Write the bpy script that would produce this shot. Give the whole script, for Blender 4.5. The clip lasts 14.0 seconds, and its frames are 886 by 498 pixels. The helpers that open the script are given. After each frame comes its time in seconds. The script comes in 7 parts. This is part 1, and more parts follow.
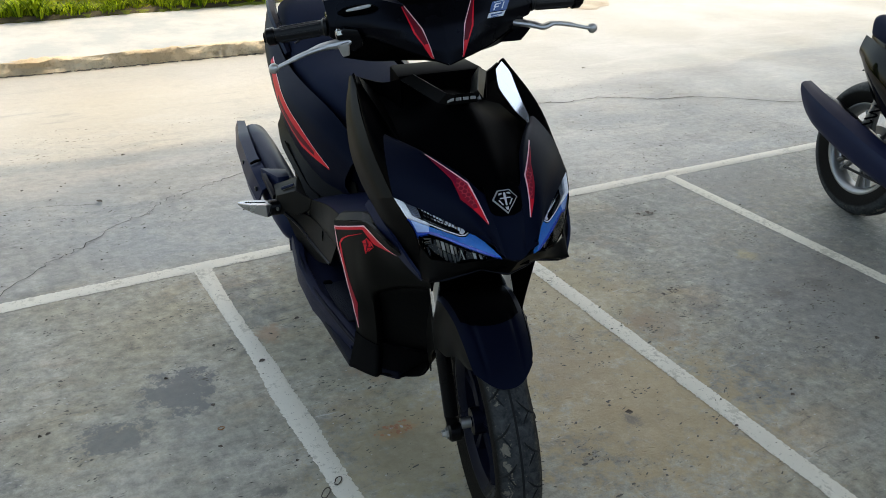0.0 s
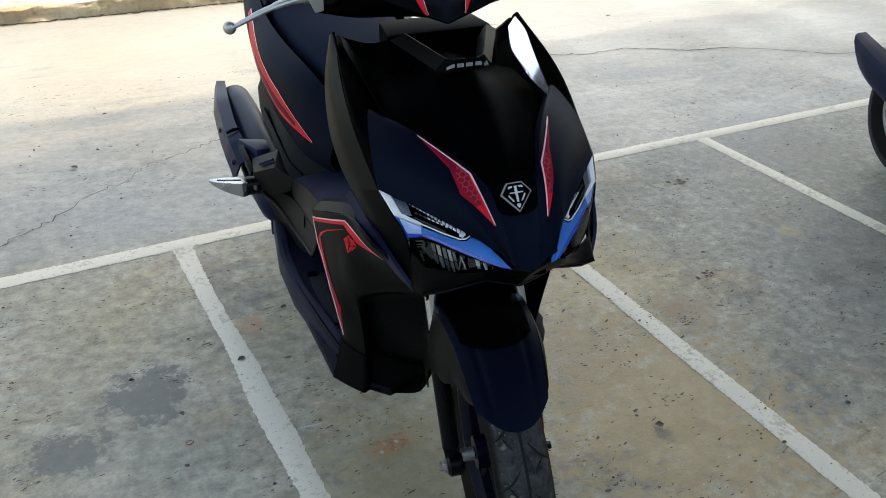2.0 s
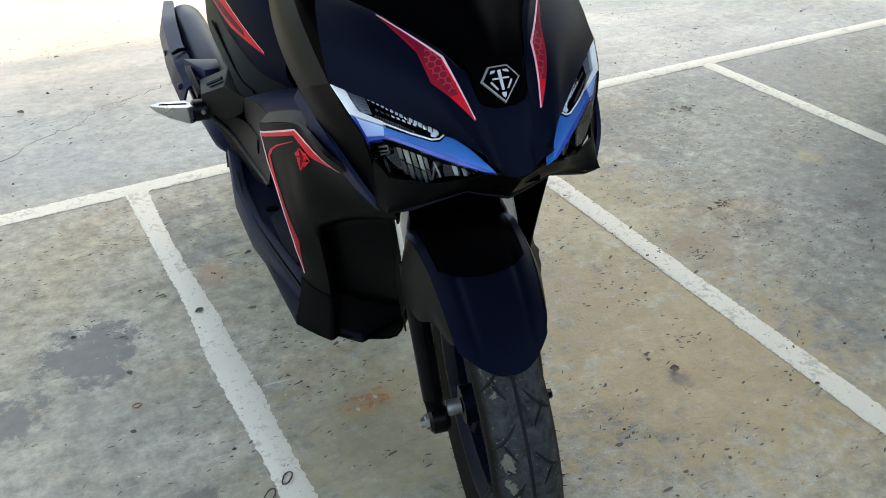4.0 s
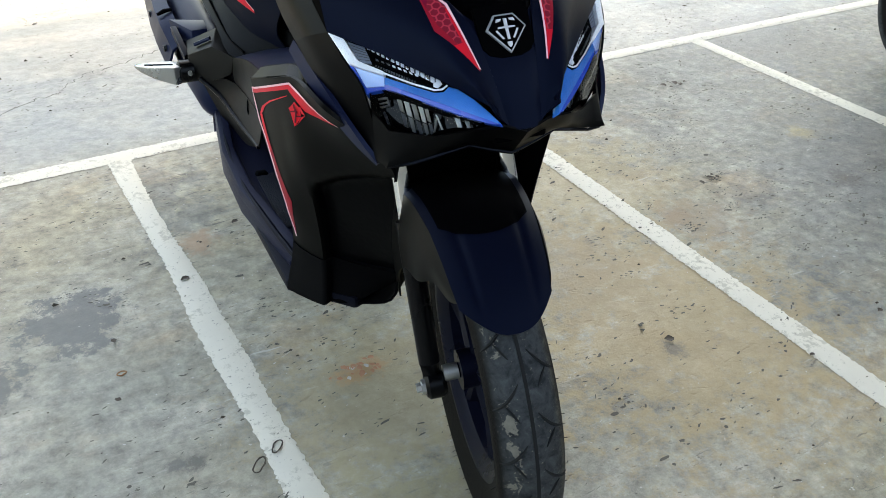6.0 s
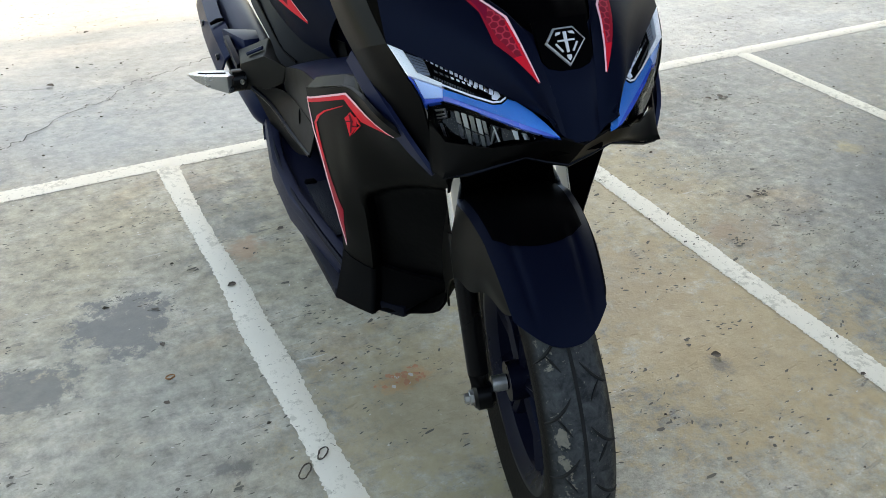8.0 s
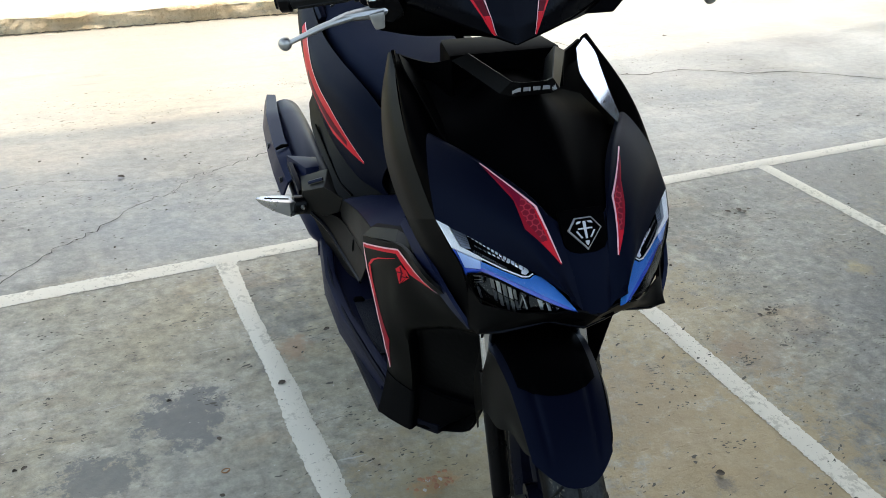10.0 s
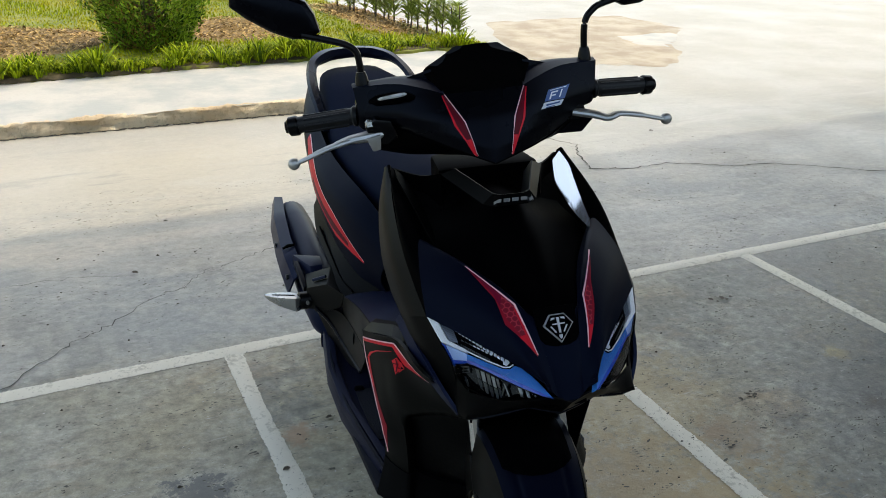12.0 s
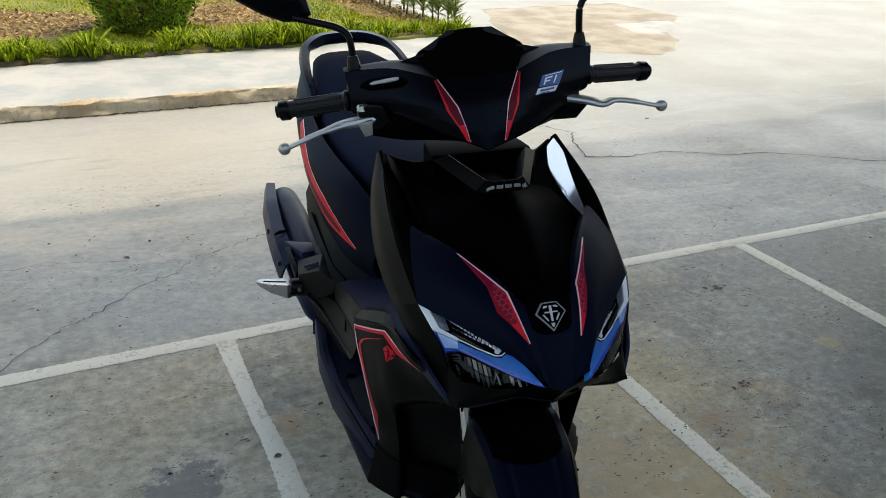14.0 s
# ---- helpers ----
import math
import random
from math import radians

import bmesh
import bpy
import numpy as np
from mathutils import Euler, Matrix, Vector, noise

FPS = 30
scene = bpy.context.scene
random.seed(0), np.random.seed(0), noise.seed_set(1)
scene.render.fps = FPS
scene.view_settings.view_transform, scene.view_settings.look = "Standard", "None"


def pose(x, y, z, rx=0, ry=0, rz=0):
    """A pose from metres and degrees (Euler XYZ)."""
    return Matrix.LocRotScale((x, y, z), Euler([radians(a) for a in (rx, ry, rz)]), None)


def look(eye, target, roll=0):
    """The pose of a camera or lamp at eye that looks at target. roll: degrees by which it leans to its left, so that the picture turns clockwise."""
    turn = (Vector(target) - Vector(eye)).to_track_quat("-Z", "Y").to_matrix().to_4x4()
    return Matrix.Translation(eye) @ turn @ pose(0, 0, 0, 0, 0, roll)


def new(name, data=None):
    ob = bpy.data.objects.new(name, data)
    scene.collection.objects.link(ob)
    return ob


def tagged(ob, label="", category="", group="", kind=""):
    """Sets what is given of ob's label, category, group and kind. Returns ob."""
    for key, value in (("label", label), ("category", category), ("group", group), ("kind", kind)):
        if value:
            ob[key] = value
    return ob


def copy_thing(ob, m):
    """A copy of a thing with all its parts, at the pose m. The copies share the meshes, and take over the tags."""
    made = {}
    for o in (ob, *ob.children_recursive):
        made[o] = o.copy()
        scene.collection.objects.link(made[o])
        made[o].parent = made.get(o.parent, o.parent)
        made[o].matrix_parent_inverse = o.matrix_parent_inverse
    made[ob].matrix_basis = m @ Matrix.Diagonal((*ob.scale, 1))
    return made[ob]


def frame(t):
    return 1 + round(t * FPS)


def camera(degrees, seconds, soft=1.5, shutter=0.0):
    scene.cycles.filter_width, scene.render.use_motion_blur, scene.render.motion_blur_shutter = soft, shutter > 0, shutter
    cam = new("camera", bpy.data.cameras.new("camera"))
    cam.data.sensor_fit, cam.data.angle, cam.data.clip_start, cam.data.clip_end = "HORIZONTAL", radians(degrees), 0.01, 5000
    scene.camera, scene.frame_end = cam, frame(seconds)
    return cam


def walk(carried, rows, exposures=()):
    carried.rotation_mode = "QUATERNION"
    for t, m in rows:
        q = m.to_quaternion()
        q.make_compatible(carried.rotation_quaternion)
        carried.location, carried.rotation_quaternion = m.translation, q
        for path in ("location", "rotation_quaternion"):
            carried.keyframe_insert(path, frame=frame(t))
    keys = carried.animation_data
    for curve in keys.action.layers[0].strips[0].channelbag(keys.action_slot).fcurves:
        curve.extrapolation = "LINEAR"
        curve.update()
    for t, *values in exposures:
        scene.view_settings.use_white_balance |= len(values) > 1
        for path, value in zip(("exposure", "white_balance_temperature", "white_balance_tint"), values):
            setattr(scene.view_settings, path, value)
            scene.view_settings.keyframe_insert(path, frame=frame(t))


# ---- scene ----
cam = camera(55.1, 14.0, soft=0.9)
PATH = [
    (0, (-0.548, -2.622, 1.378), (0.35, -1.069, 0.495), 2.6),
    (0.5, (-0.557, -2.602, 1.376), (0.339, -1.069, 0.455), 2.7),
    (1, (-0.525, -2.546, 1.361), (0.337, -1.025, 0.39), 2.7),
    (1.5, (-0.448, -2.454, 1.345), (0.42, -0.953, 0.349), 2.9),
    (2, (-0.359, -2.355, 1.321), (0.478, -0.835, 0.326), 2.3),
    (2.5, (-0.29, -2.283, 1.264), (0.521, -0.77, 0.238), 1.6),
    (3, (-0.243, -2.242, 1.209), (0.593, -0.761, 0.157), 1.1),
    (3.5, (-0.239, -2.221, 1.165), (0.594, -0.744, 0.104), 1.1),
    (4, (-0.24, -2.21, 1.133), (0.584, -0.736, 0.063), 0.7),
    (6.3, (-0.264, -2.187, 1.084), (0.594, -0.755, -0.017), 2.1),
    (6.5, (-0.268, -2.185, 1.084), (0.585, -0.75, -0.019), 2.1),
    (7, (-0.275, -2.181, 1.084), (0.555, -0.732, -0.017), 1.8),
    (7.2, (-0.278, -2.177, 1.082), (0.54, -0.724, -0.021), 1.8),
    (9.3, (-0.305, -2.195, 1.172), (0.460, -0.66, 0.142), 2.3),
    (9.5, (-0.315, -2.207, 1.209), (0.447, -0.675, 0.173), 3.1),
    (10, (-0.344, -2.259, 1.304), (0.416, -0.685, 0.333), 2.8),
    (10.5, (-0.371, -2.313, 1.364), (0.418, -0.707, 0.471), 3.2),
    (11, (-0.389, -2.362, 1.391), (0.412, -0.717, 0.584), 2.6),
    (11.5, (-0.391, -2.391, 1.396), (0.409, -0.736, 0.607), 2.4),
    (12, (-0.384, -2.387, 1.395), (0.402, -0.727, 0.603), 2.0),
    (12.5, (-0.378, -2.369, 1.389), (0.397, -0.71, 0.584), 2.2),
    (13, (-0.38, -2.368, 1.389), (0.394, -0.716, 0.569), 2.3),
    (13.5, (-0.378, -2.375, 1.39), (0.404, -0.724, 0.573), 2.2),
    (14, (-0.373, -2.377, 1.388), (0.419, -0.733, 0.57), 2.5),
]
EXPOSURES = [(0, 1.72, 7950, 4), (2, 1.96, 7990, 4), (4, 2.39, 8230, 4), (6.5, 2.62, 8200, 4), (7.2, 2.57, 8200, 4), (9.5, 2.22, 8060, 4), (10.5, 1.96, 7980, 4), (11.3, 1.53, 7770, 3), (14, 1.47, 7790, 3)]
walk(cam, [(t, look(eye, target, roll)) for t, eye, target, roll in PATH], EXPOSURES)

# ---------------------------------------------------------------- world and light
SUN_ELEVATION, SUN_AZIMUTH = 66.0, 60.0   # azimuth: degrees from +y towards +x
world = bpy.data.worlds.new("world")
scene.world = world
world.use_nodes = True
wn, wl = world.node_tree.nodes, world.node_tree.links
sky = wn.new("ShaderNodeTexSky")
sky.sky_type, sky.sun_disc = "NISHITA", False
sky.sun_elevation, sky.sun_rotation = radians(SUN_ELEVATION), radians(SUN_AZIMUTH)
sky.dust_density, sky.air_density = 3.0, 1.0
wn["Background"].inputs["Strength"].default_value = 0.15
wl.new(sky.outputs[0], wn["Background"].inputs["Color"])
sun = bpy.data.lights.new("sun", "SUN")
sun.energy, sun.angle, sun.color = 0.40, radians(0.6), (1.0, 0.95, 0.87)
sun_lamp = new("sun", sun)
_to_sun = Vector((math.sin(radians(SUN_AZIMUTH)) * math.cos(radians(SUN_ELEVATION)),
                  math.cos(radians(SUN_AZIMUTH)) * math.cos(radians(SUN_ELEVATION)), math.sin(radians(SUN_ELEVATION))))
sun_lamp.matrix_world = look(_to_sun * 30, (0, 0, 0))

# ---------------------------------------------------------------- materials
def material(name, color=(0.5, 0.5, 0.5), rough=0.5, metal=0.0, spec=0.5, coat=0.0):
    m = bpy.data.materials.new(name)
    m.use_nodes = True
    b = m.node_tree.nodes["Principled BSDF"]
    b.inputs["Base Color"].default_value = (*color, 1)
    b.inputs["Roughness"].default_value, b.inputs["Metallic"].default_value = rough, metal
    b.inputs["Specular IOR Level"].default_value = spec
    b.inputs["Coat Weight"].default_value = coat
    b.inputs["Coat Roughness"].default_value = 0.04
    return m


class Nodes:
    """Short hand for one material's node tree."""

    def __init__(self, m):
        self.t = m.node_tree
        self.b = self.t.nodes["Principled BSDF"]
        self.co = self.t.nodes.new("ShaderNodeTexCoord").outputs["Object"]

    def add(self, kind, **inputs):
        n = self.t.nodes.new(kind)
        for k, v in inputs.items():
            self.put(n.inputs[k.replace("_", " ")], v)
        return n

    def put(self, socket, v):
        if isinstance(v, bpy.types.NodeSocket):
            self.t.links.new(v, socket)
        else:
            socket.default_value = v

    def noise(self, scale, detail=4.0, rough=0.55, vector=None, distortion=0.0):
        n = self.add("ShaderNodeTexNoise", Scale=scale, Detail=detail, Roughness=rough, Distortion=distortion)
        self.put(n.inputs["Vector"], vector or self.co)
        return n.outputs["Fac"]

    def ramp(self, v, *stops):
        n = self.t.nodes.new("ShaderNodeValToRGB")
        e = n.color_ramp.elements
        while len(e) < len(stops):
            e.new(0.5)
        for el, (p, c) in zip(e, stops):
            el.position = p
            el.color = (c, c, c, 1) if isinstance(c, (int, float)) else (*c, 1)
        self.put(n.inputs["Fac"], v)
        return n.outputs["Color"]

    def mix(self, f, a, b, kind="MIX"):
        n = self.t.nodes.new("ShaderNodeMix")
        n.data_type, n.blend_type = "RGBA", kind
        for i, v in ((0, f), (6, a), (7, b)):
            self.put(n.inputs[i], (*v, 1) if isinstance(v, tuple) and len(v) == 3 else v)
        return n.outputs[2]

    def math(self, op, a, b=0.0, clamp=False):
        n = self.t.nodes.new("ShaderNodeMath")
        n.operation, n.use_clamp = op, clamp
        self.put(n.inputs[0], a), self.put(n.inputs[1], b)
        return n.outputs[0]

    def bump(self, height, strength=0.3, distance=0.002):
        n = self.add("ShaderNodeBump", Strength=strength, Distance=distance)
        self.put(n.inputs["Height"], height)
        self.t.links.new(n.outputs[0], self.b.inputs["Normal"])
        return n

    def scaled(self, x, y, z, rz=0.0):
        n = self.t.nodes.new("ShaderNodeMapping")
        n.inputs["Scale"].default_value = (x, y, z)
        n.inputs["Rotation"].default_value = (0, 0, rz)
        self.put(n.inputs["Vector"], self.co)
        return n.outputs[0]


def plain(name, color, rough, vary=0.25, grain=180.0, bump=0.05, metal=0.0, spec=0.5, dist=0.0006, rough_vary=0.12, coat=0.0, tint=None):
    """One even surface with small variation of colour, gloss and relief."""
    m = material(name, color, rough, metal, spec, coat)
    n = Nodes(m)
    if tint:
        n.b.inputs["Specular Tint"].default_value = (*tint, 1)
    big, fine = n.noise(7.0, 5.0), n.noise(grain, 3.0)
    dark, light = tuple(c * (1 - vary) for c in color), tuple(min(1, c * (1 + vary)) for c in color)
    n.put(n.b.inputs["Base Color"], n.mix(big, dark, light))
    n.put(n.b.inputs["Roughness"], n.math("ADD", n.math("MULTIPLY", n.math("SUBTRACT", big, 0.5), rough_vary * 2), rough, True))
    if bump:
        n.bump(fine, bump, dist)
    return m


MATTE = plain("matte_navy_black_paint", (0.0022, 0.0032, 0.0095), 0.46, 0.2, 900, 0.04, spec=0.07, tint=(0.45, 0.62, 1.0))
GLOSS = plain("gloss_black_plastic", (0.0012, 0.0012, 0.0015), 0.06, 0.2, 300, 0.0, spec=0.14, rough_vary=0.03)
INKY = plain("ink_black_plastic", (0.0010, 0.0010, 0.0012), 0.42, 0.2, 300, 0.0, spec=0.004, rough_vary=0.04)
MID_RED = plain("deep_red_sticker", (0.30, 0.008, 0.022), 0.40, 0.15, 200, 0.0, spec=0.15)
HOOD_RED = plain("wine_red_sticker", (0.19, 0.006, 0.028), 0.40, 0.25, 200, 0.0, spec=0.12)
DARK_RED = plain("dark_red_sticker", (0.11, 0.004, 0.012), 0.40, 0.15, 200, 0.0, spec=0.10)
FOOT = plain("navy_black_foot_board", (0.0075, 0.0090, 0.024), 0.46, 0.25, 700, 0.3, spec=0.16, dist=0.0008, tint=(0.6, 0.7, 1.0))
STUDDED = plain("studded_mat_rubber", (0.005, 0.006, 0.014), 0.55, 0.2, 330, 0.9, spec=0.3, dist=0.004)
SATIN = plain("satin_black_plastic", (0.0018, 0.0018, 0.0028), 0.28, 0.25, 600, 0.05, spec=0.085, tint=(0.65, 0.75, 1.0))
TEXTURED = plain("grained_black_plastic", (0.003, 0.0034, 0.007), 0.5, 0.25, 700, 0.35, spec=0.10, dist=0.0008, tint=(0.6, 0.7, 1.0))
# the body's matte paint again, darker: shade on these panels sits in the colour
SHADED_MATTE = plain("shaded_matte_black", (0.0016, 0.0015, 0.0016), 0.42, 0.2, 900, 0.04, spec=0.06)
# the same matte paint; the ground's brown reflection is put into the colour
BROWNISH = plain("ground_tinted_matte", (0.0030, 0.0027, 0.0022), 0.45, 0.2, 900, 0.04, spec=0.088)
# navy coat of the metal parts; also paints sky light on body faces
NAVY = plain("navy_coat_sky_tint", (0.0095, 0.0130, 0.036), 0.38, 0.2, 500, 0.05, spec=0.11, tint=(0.6, 0.75, 1.0))
VINYL = plain("black_vinyl_seat", (0.0115, 0.0160, 0.033), 0.66, 0.2, 420, 0.25, spec=0.02, dist=0.0008, tint=(0.6, 0.7, 1.0))
GRIP = plain("grip_rubber", (0.004, 0.004, 0.005), 0.5, 0.2, 500, 0.2, spec=0.3)
TUBE_STEEL = plain("ground_chrome_tube", (0.88, 0.88, 0.89), 0.07, 0.05, 300, 0.0, metal=1.0, rough_vary=0.03)
ALLOY = plain("cast_aluminium", (0.46, 0.455, 0.44), 0.40, 0.12, 500, 0.08, metal=0.8)
PEG = plain("polished_aluminium", (0.46, 0.46, 0.45), 0.28, 0.08, 500, 0.05, metal=0.85)
STEEL_BLACK = plain("black_painted_steel", (0.002, 0.002, 0.0025), 0.28, 0.2, 300, 0.03, spec=0.14)
RIM = plain("dark_blue_black_rim", (0.003, 0.0035, 0.009), 0.3, 0.2, 300, 0.03, spec=0.12, tint=(0.6, 0.7, 1.0))
SILVER_RIM = plain("silver_painted_rim", (0.26, 0.26, 0.255), 0.32, 0.15, 200, 0.03, metal=0.6)
RED = plain("red_vinyl_sticker", (0.66, 0.006, 0.022), 0.40, 0.12, 200, 0.0, spec=0.2)
PINK = plain("pale_edge_sticker", (0.88, 0.50, 0.54), 0.34, 0.08, 200, 0.0)
WHITE_STICKER = plain("white_label", (0.75, 0.80, 0.86), 0.4, 0.08, 200, 0.0)
BLUE_STICKER = plain("blue_label", (0.03, 0.09, 0.28), 0.35, 0.1, 200, 0.0)
def ribbed(m, scale=420.0, strength=0.5):
    """Fine ribs across a lens."""
    n = Nodes(m)
    w = n.add("ShaderNodeTexWave", Scale=scale, Distortion=0.0)
    n.put(w.inputs["Vector"], n.co)
    n.bump(w.outputs["Fac"], strength, 0.001)
    return m


BLUE = ribbed(plain("blue_lamp_strip", (0.020, 0.215, 0.74), 0.20, 0.45, 45, 0.0, spec=0.6, coat=0.4), 520.0, 0.55)
PALE_BLUE = plain("pale_blue_lamp_strip", (0.36, 0.54, 0.95), 0.25, 0.1, 60, 0.0, coat=0.5)
DEEP_BLUE = plain("deep_blue_lamp_edge", (0.010, 0.075, 0.52), 0.25, 0.15, 60, 0.0, coat=0.4)
FIN_LIGHT = plain("grey_lamp_facet", (0.20, 0.205, 0.20), 0.22, 0.45, 60, 0.0, metal=0.4)
WHITE_STRIP = plain("white_lamp_strip", (0.92, 0.93, 0.95), 0.3, 0.03, 60, 0.0)
# lamp facets; also paints the sky's sheen on one wing's inner face
BRIGHT_METAL = plain("bright_sheen_metal", (0.95, 0.95, 0.96), 0.12, 0.04, 300, 0.0, metal=0.85, rough_vary=0.04)
EMBLEM_GREY = plain("brushed_grey_chrome", (0.42, 0.43, 0.45), 0.3, 0.15, 300, 0.0, metal=0.5)
CLEAR_LENS = plain("clear_ribbed_lens", (0.36, 0.365, 0.36), 0.2, 0.3, 140, 0.3, spec=0.5)
POSITION_LENS = ribbed(plain("bright_ribbed_lens", (0.62, 0.64, 0.66), 0.2, 0.3, 140, 0.0, spec=0.5), 300.0, 0.8)
REFLECT = plain("silvered_reflector", (0.72, 0.74, 0.78), 0.3, 0.1, 200, 0.0, metal=0.15)
FIN = plain("dark_silvered_fin", (0.085, 0.09, 0.10), 0.25, 0.2, 200, 0.0, metal=0.3)
RECESS_GLOSS = plain("black_recess_shell", (0.0011, 0.0011, 0.0013), 0.30, 0.2, 90, 0.25, spec=0.05, dist=0.002)
DULL_BLACK = plain("dull_black_plastic", (0.0022, 0.0022, 0.0026), 0.5, 0.25, 700, 0.2, spec=0.05, dist=0.0008)
RECESS = plain("black_recess_plastic", (0.0012, 0.0012, 0.0015), 0.55, 0.2, 400, 0.2, spec=0.02)
FLECK = plain("dark_pock_mark", (0.100, 0.094, 0.075), 0.9, 0.5, 60, 0.0)
SMOKE = plain("smoky_lens", (0.13, 0.15, 0.19), 0.15, 0.1, 200, 0.0, coat=0.5)
ORANGE = plain("orange_plastic", (0.45, 0.09, 0.015), 0.4, 0.2, 200, 0.0)
AMBER = plain("orange_brown_leaf_mush", (0.46, 0.23, 0.13), 0.8, 0.4, 200, 0.3)
BARK = plain("grey_brown_bark", (0.10, 0.07, 0.045), 0.85, 0.4, 60, 0.6, dist=0.004)
DRY_LEAF = plain("dry_dark_leaf", (0.06, 0.045, 0.03), 0.7, 0.5, 200, 0.3)
RUSTY_LEAF = plain("rust_brown_leaf", (0.26, 0.115, 0.035), 0.7, 0.4, 200, 0.3)
SCUFF = plain("scuff_and_bump_shade", (0.105, 0.099, 0.080), 0.9, 0.5, 60, 0.0)
PALE_CHIP = plain("pale_chip", (0.55, 0.53, 0.48), 0.8, 0.3, 200, 0.3)
MIRROR = material("mirror_glass", (0.9, 0.9, 0.9), 0.02, 1.0)
PLASTER = plain("painted_plaster", (0.20, 0.195, 0.18), 0.8, 0.15, 40, 0.2)
ROOF = plain("canopy_sheet", (0.035, 0.035, 0.035), 0.6, 0.15, 40, 0.2)


def clear_cover():
    m = material("clear_lamp_cover")
    t = m.node_tree
    out = t.nodes["Material Output"]
    gloss, clear, mixer, fr = (t.nodes.new(k) for k in ("ShaderNodeBsdfGlossy", "ShaderNodeBsdfTransparent", "ShaderNodeMixShader", "ShaderNodeFresnel"))
    gloss.inputs["Roughness"].default_value = 0.03
    fr.inputs["IOR"].default_value = 1.18
    t.links.new(fr.outputs[0], mixer.inputs[0])
    t.links.new(clear.outputs[0], mixer.inputs[1])
    t.links.new(gloss.outputs[0], mixer.inputs[2])
    t.links.new(mixer.outputs[0], out.inputs["Surface"])
    return m


CLEAR = clear_cover()


def honeycomb_red():
    """Hexagon cells of about a centimetre, drawn by pale lines, on the slope of the hood."""
    m = material("red_honeycomb_sticker", (0.35, 0.02, 0.04), 0.40, spec=0.2)
    n = Nodes(m)
    ax = n.add("ShaderNodeSeparateXYZ")
    n.put(ax.inputs[0], n.co)
    root3, pitch = 1.7320508, 0.0100
    px = n.math("DIVIDE", ax.outputs["X"], pitch)
    slope = n.math("ADD", n.math("MULTIPLY", ax.outputs["Y"], 0.78), n.math("MULTIPLY", ax.outputs["Z"], 0.62))
    py = n.math("DIVIDE", slope, pitch)
    cells = []
    for ox, oy in ((0.0, 0.0), (0.5, root3 / 2)):
        gx = n.math("ABSOLUTE", n.math("SUBTRACT", n.math("FLOORED_MODULO", n.math("ADD", px, ox), 1.0), 0.5))
        gy = n.math("ABSOLUTE", n.math("SUBTRACT", n.math("FLOORED_MODULO", n.math("ADD", py, oy), root3), root3 / 2))
        cells.append(n.math("MAXIMUM", gx, n.math("ADD", n.math("MULTIPLY", gx, 0.5), n.math("MULTIPLY", gy, root3 / 2))))
    edge = n.math("MINIMUM", *cells)
    n.put(n.b.inputs["Base Color"], n.mix(n.ramp(edge, (0.38, 0.0), (0.44, 1.0)), (0.20, 0.008, 0.022), (0.46, 0.035, 0.060)))
    return m


HONEY = honeycomb_red()


def tyre_rubber():
    """Black rubber; the tread is scuffed grey, with crusts of pale mud on one shoulder and dust on the other."""
    m = material("tyre_rubber", (0.02, 0.02, 0.021), 0.72, spec=0.08)
    n = Nodes(m)
    ax = n.add("ShaderNodeSeparateXYZ")
    n.put(ax.inputs[0], n.co)
    small, scuff = n.noise(150.0, 8.0, 0.7), n.noise(55.0, 8.0, 0.7, distortion=0.4)
    far = n.math("SQRT", n.math("ADD", n.math("MULTIPLY", ax.outputs["Y"], ax.outputs["Y"]), n.math("MULTIPLY", ax.outputs["Z"], ax.outputs["Z"])))
    tread = n.ramp(far, (0.2300, 0.0), (0.2400, 1.0))
    side = n.mix(small, (0.0022, 0.0020, 0.0020), (0.0085, 0.0072, 0.0062))
    worn = n.mix(n.ramp(scuff, (0.36, 0.0), (0.66, 1.0)), (0.018, 0.020, 0.0215), (0.062, 0.067, 0.068))
    base = n.mix(tread, side, worn)
    # mud crust: ragged, in a band to one side of the centre line
    off = n.math("ABSOLUTE", n.math("ADD", ax.outputs["X"], 0.0265))
    band = n.math("ADD", n.math("MULTIPLY", off, 30.0), n.math("MULTIPLY", n.math("SUBTRACT", n.noise(34.0, 10.0, 0.72, distortion=0.5), 0.5), 3.4))
    mud = n.math("MULTIPLY", n.ramp(band, (-0.22, 0.9), (-0.04, 0.0)), tread)
    dots = n.math("MULTIPLY", n.ramp(n.noise(210.0, 3.0, 0.6), (0.655, 0.0), (0.70, 0.8)), tread)
    base = n.mix(n.math("MAXIMUM", mud, dots), base, n.mix(small, (0.11, 0.10, 0.08), (0.26, 0.24, 0.195)))
    dust = n.math("MULTIPLY", n.ramp(n.math("ADD", ax.outputs["X"], n.math("MULTIPLY", n.math("SUBTRACT", scuff, 0.5), 0.02)), (0.034, 0.0), (0.042, 0.55)), tread)
    base = n.mix(dust, base, (0.17, 0.145, 0.10))
    n.put(n.b.inputs["Base Color"], base)
    n.put(n.b.inputs["Roughness"], n.mix(mud, (0.58, 0.58, 0.58), (0.95, 0.95, 0.95)))
    n.bump(n.math("ADD", n.math("ADD", small, scuff), n.math("MULTIPLY", mud, 1.8)), 0.5, 0.0018)
    return m


TYRE = tyre_rubber()
GROOVE = plain("tyre_groove_rubber", (0.002, 0.002, 0.002), 0.9, 0.2, 200, 0.2)


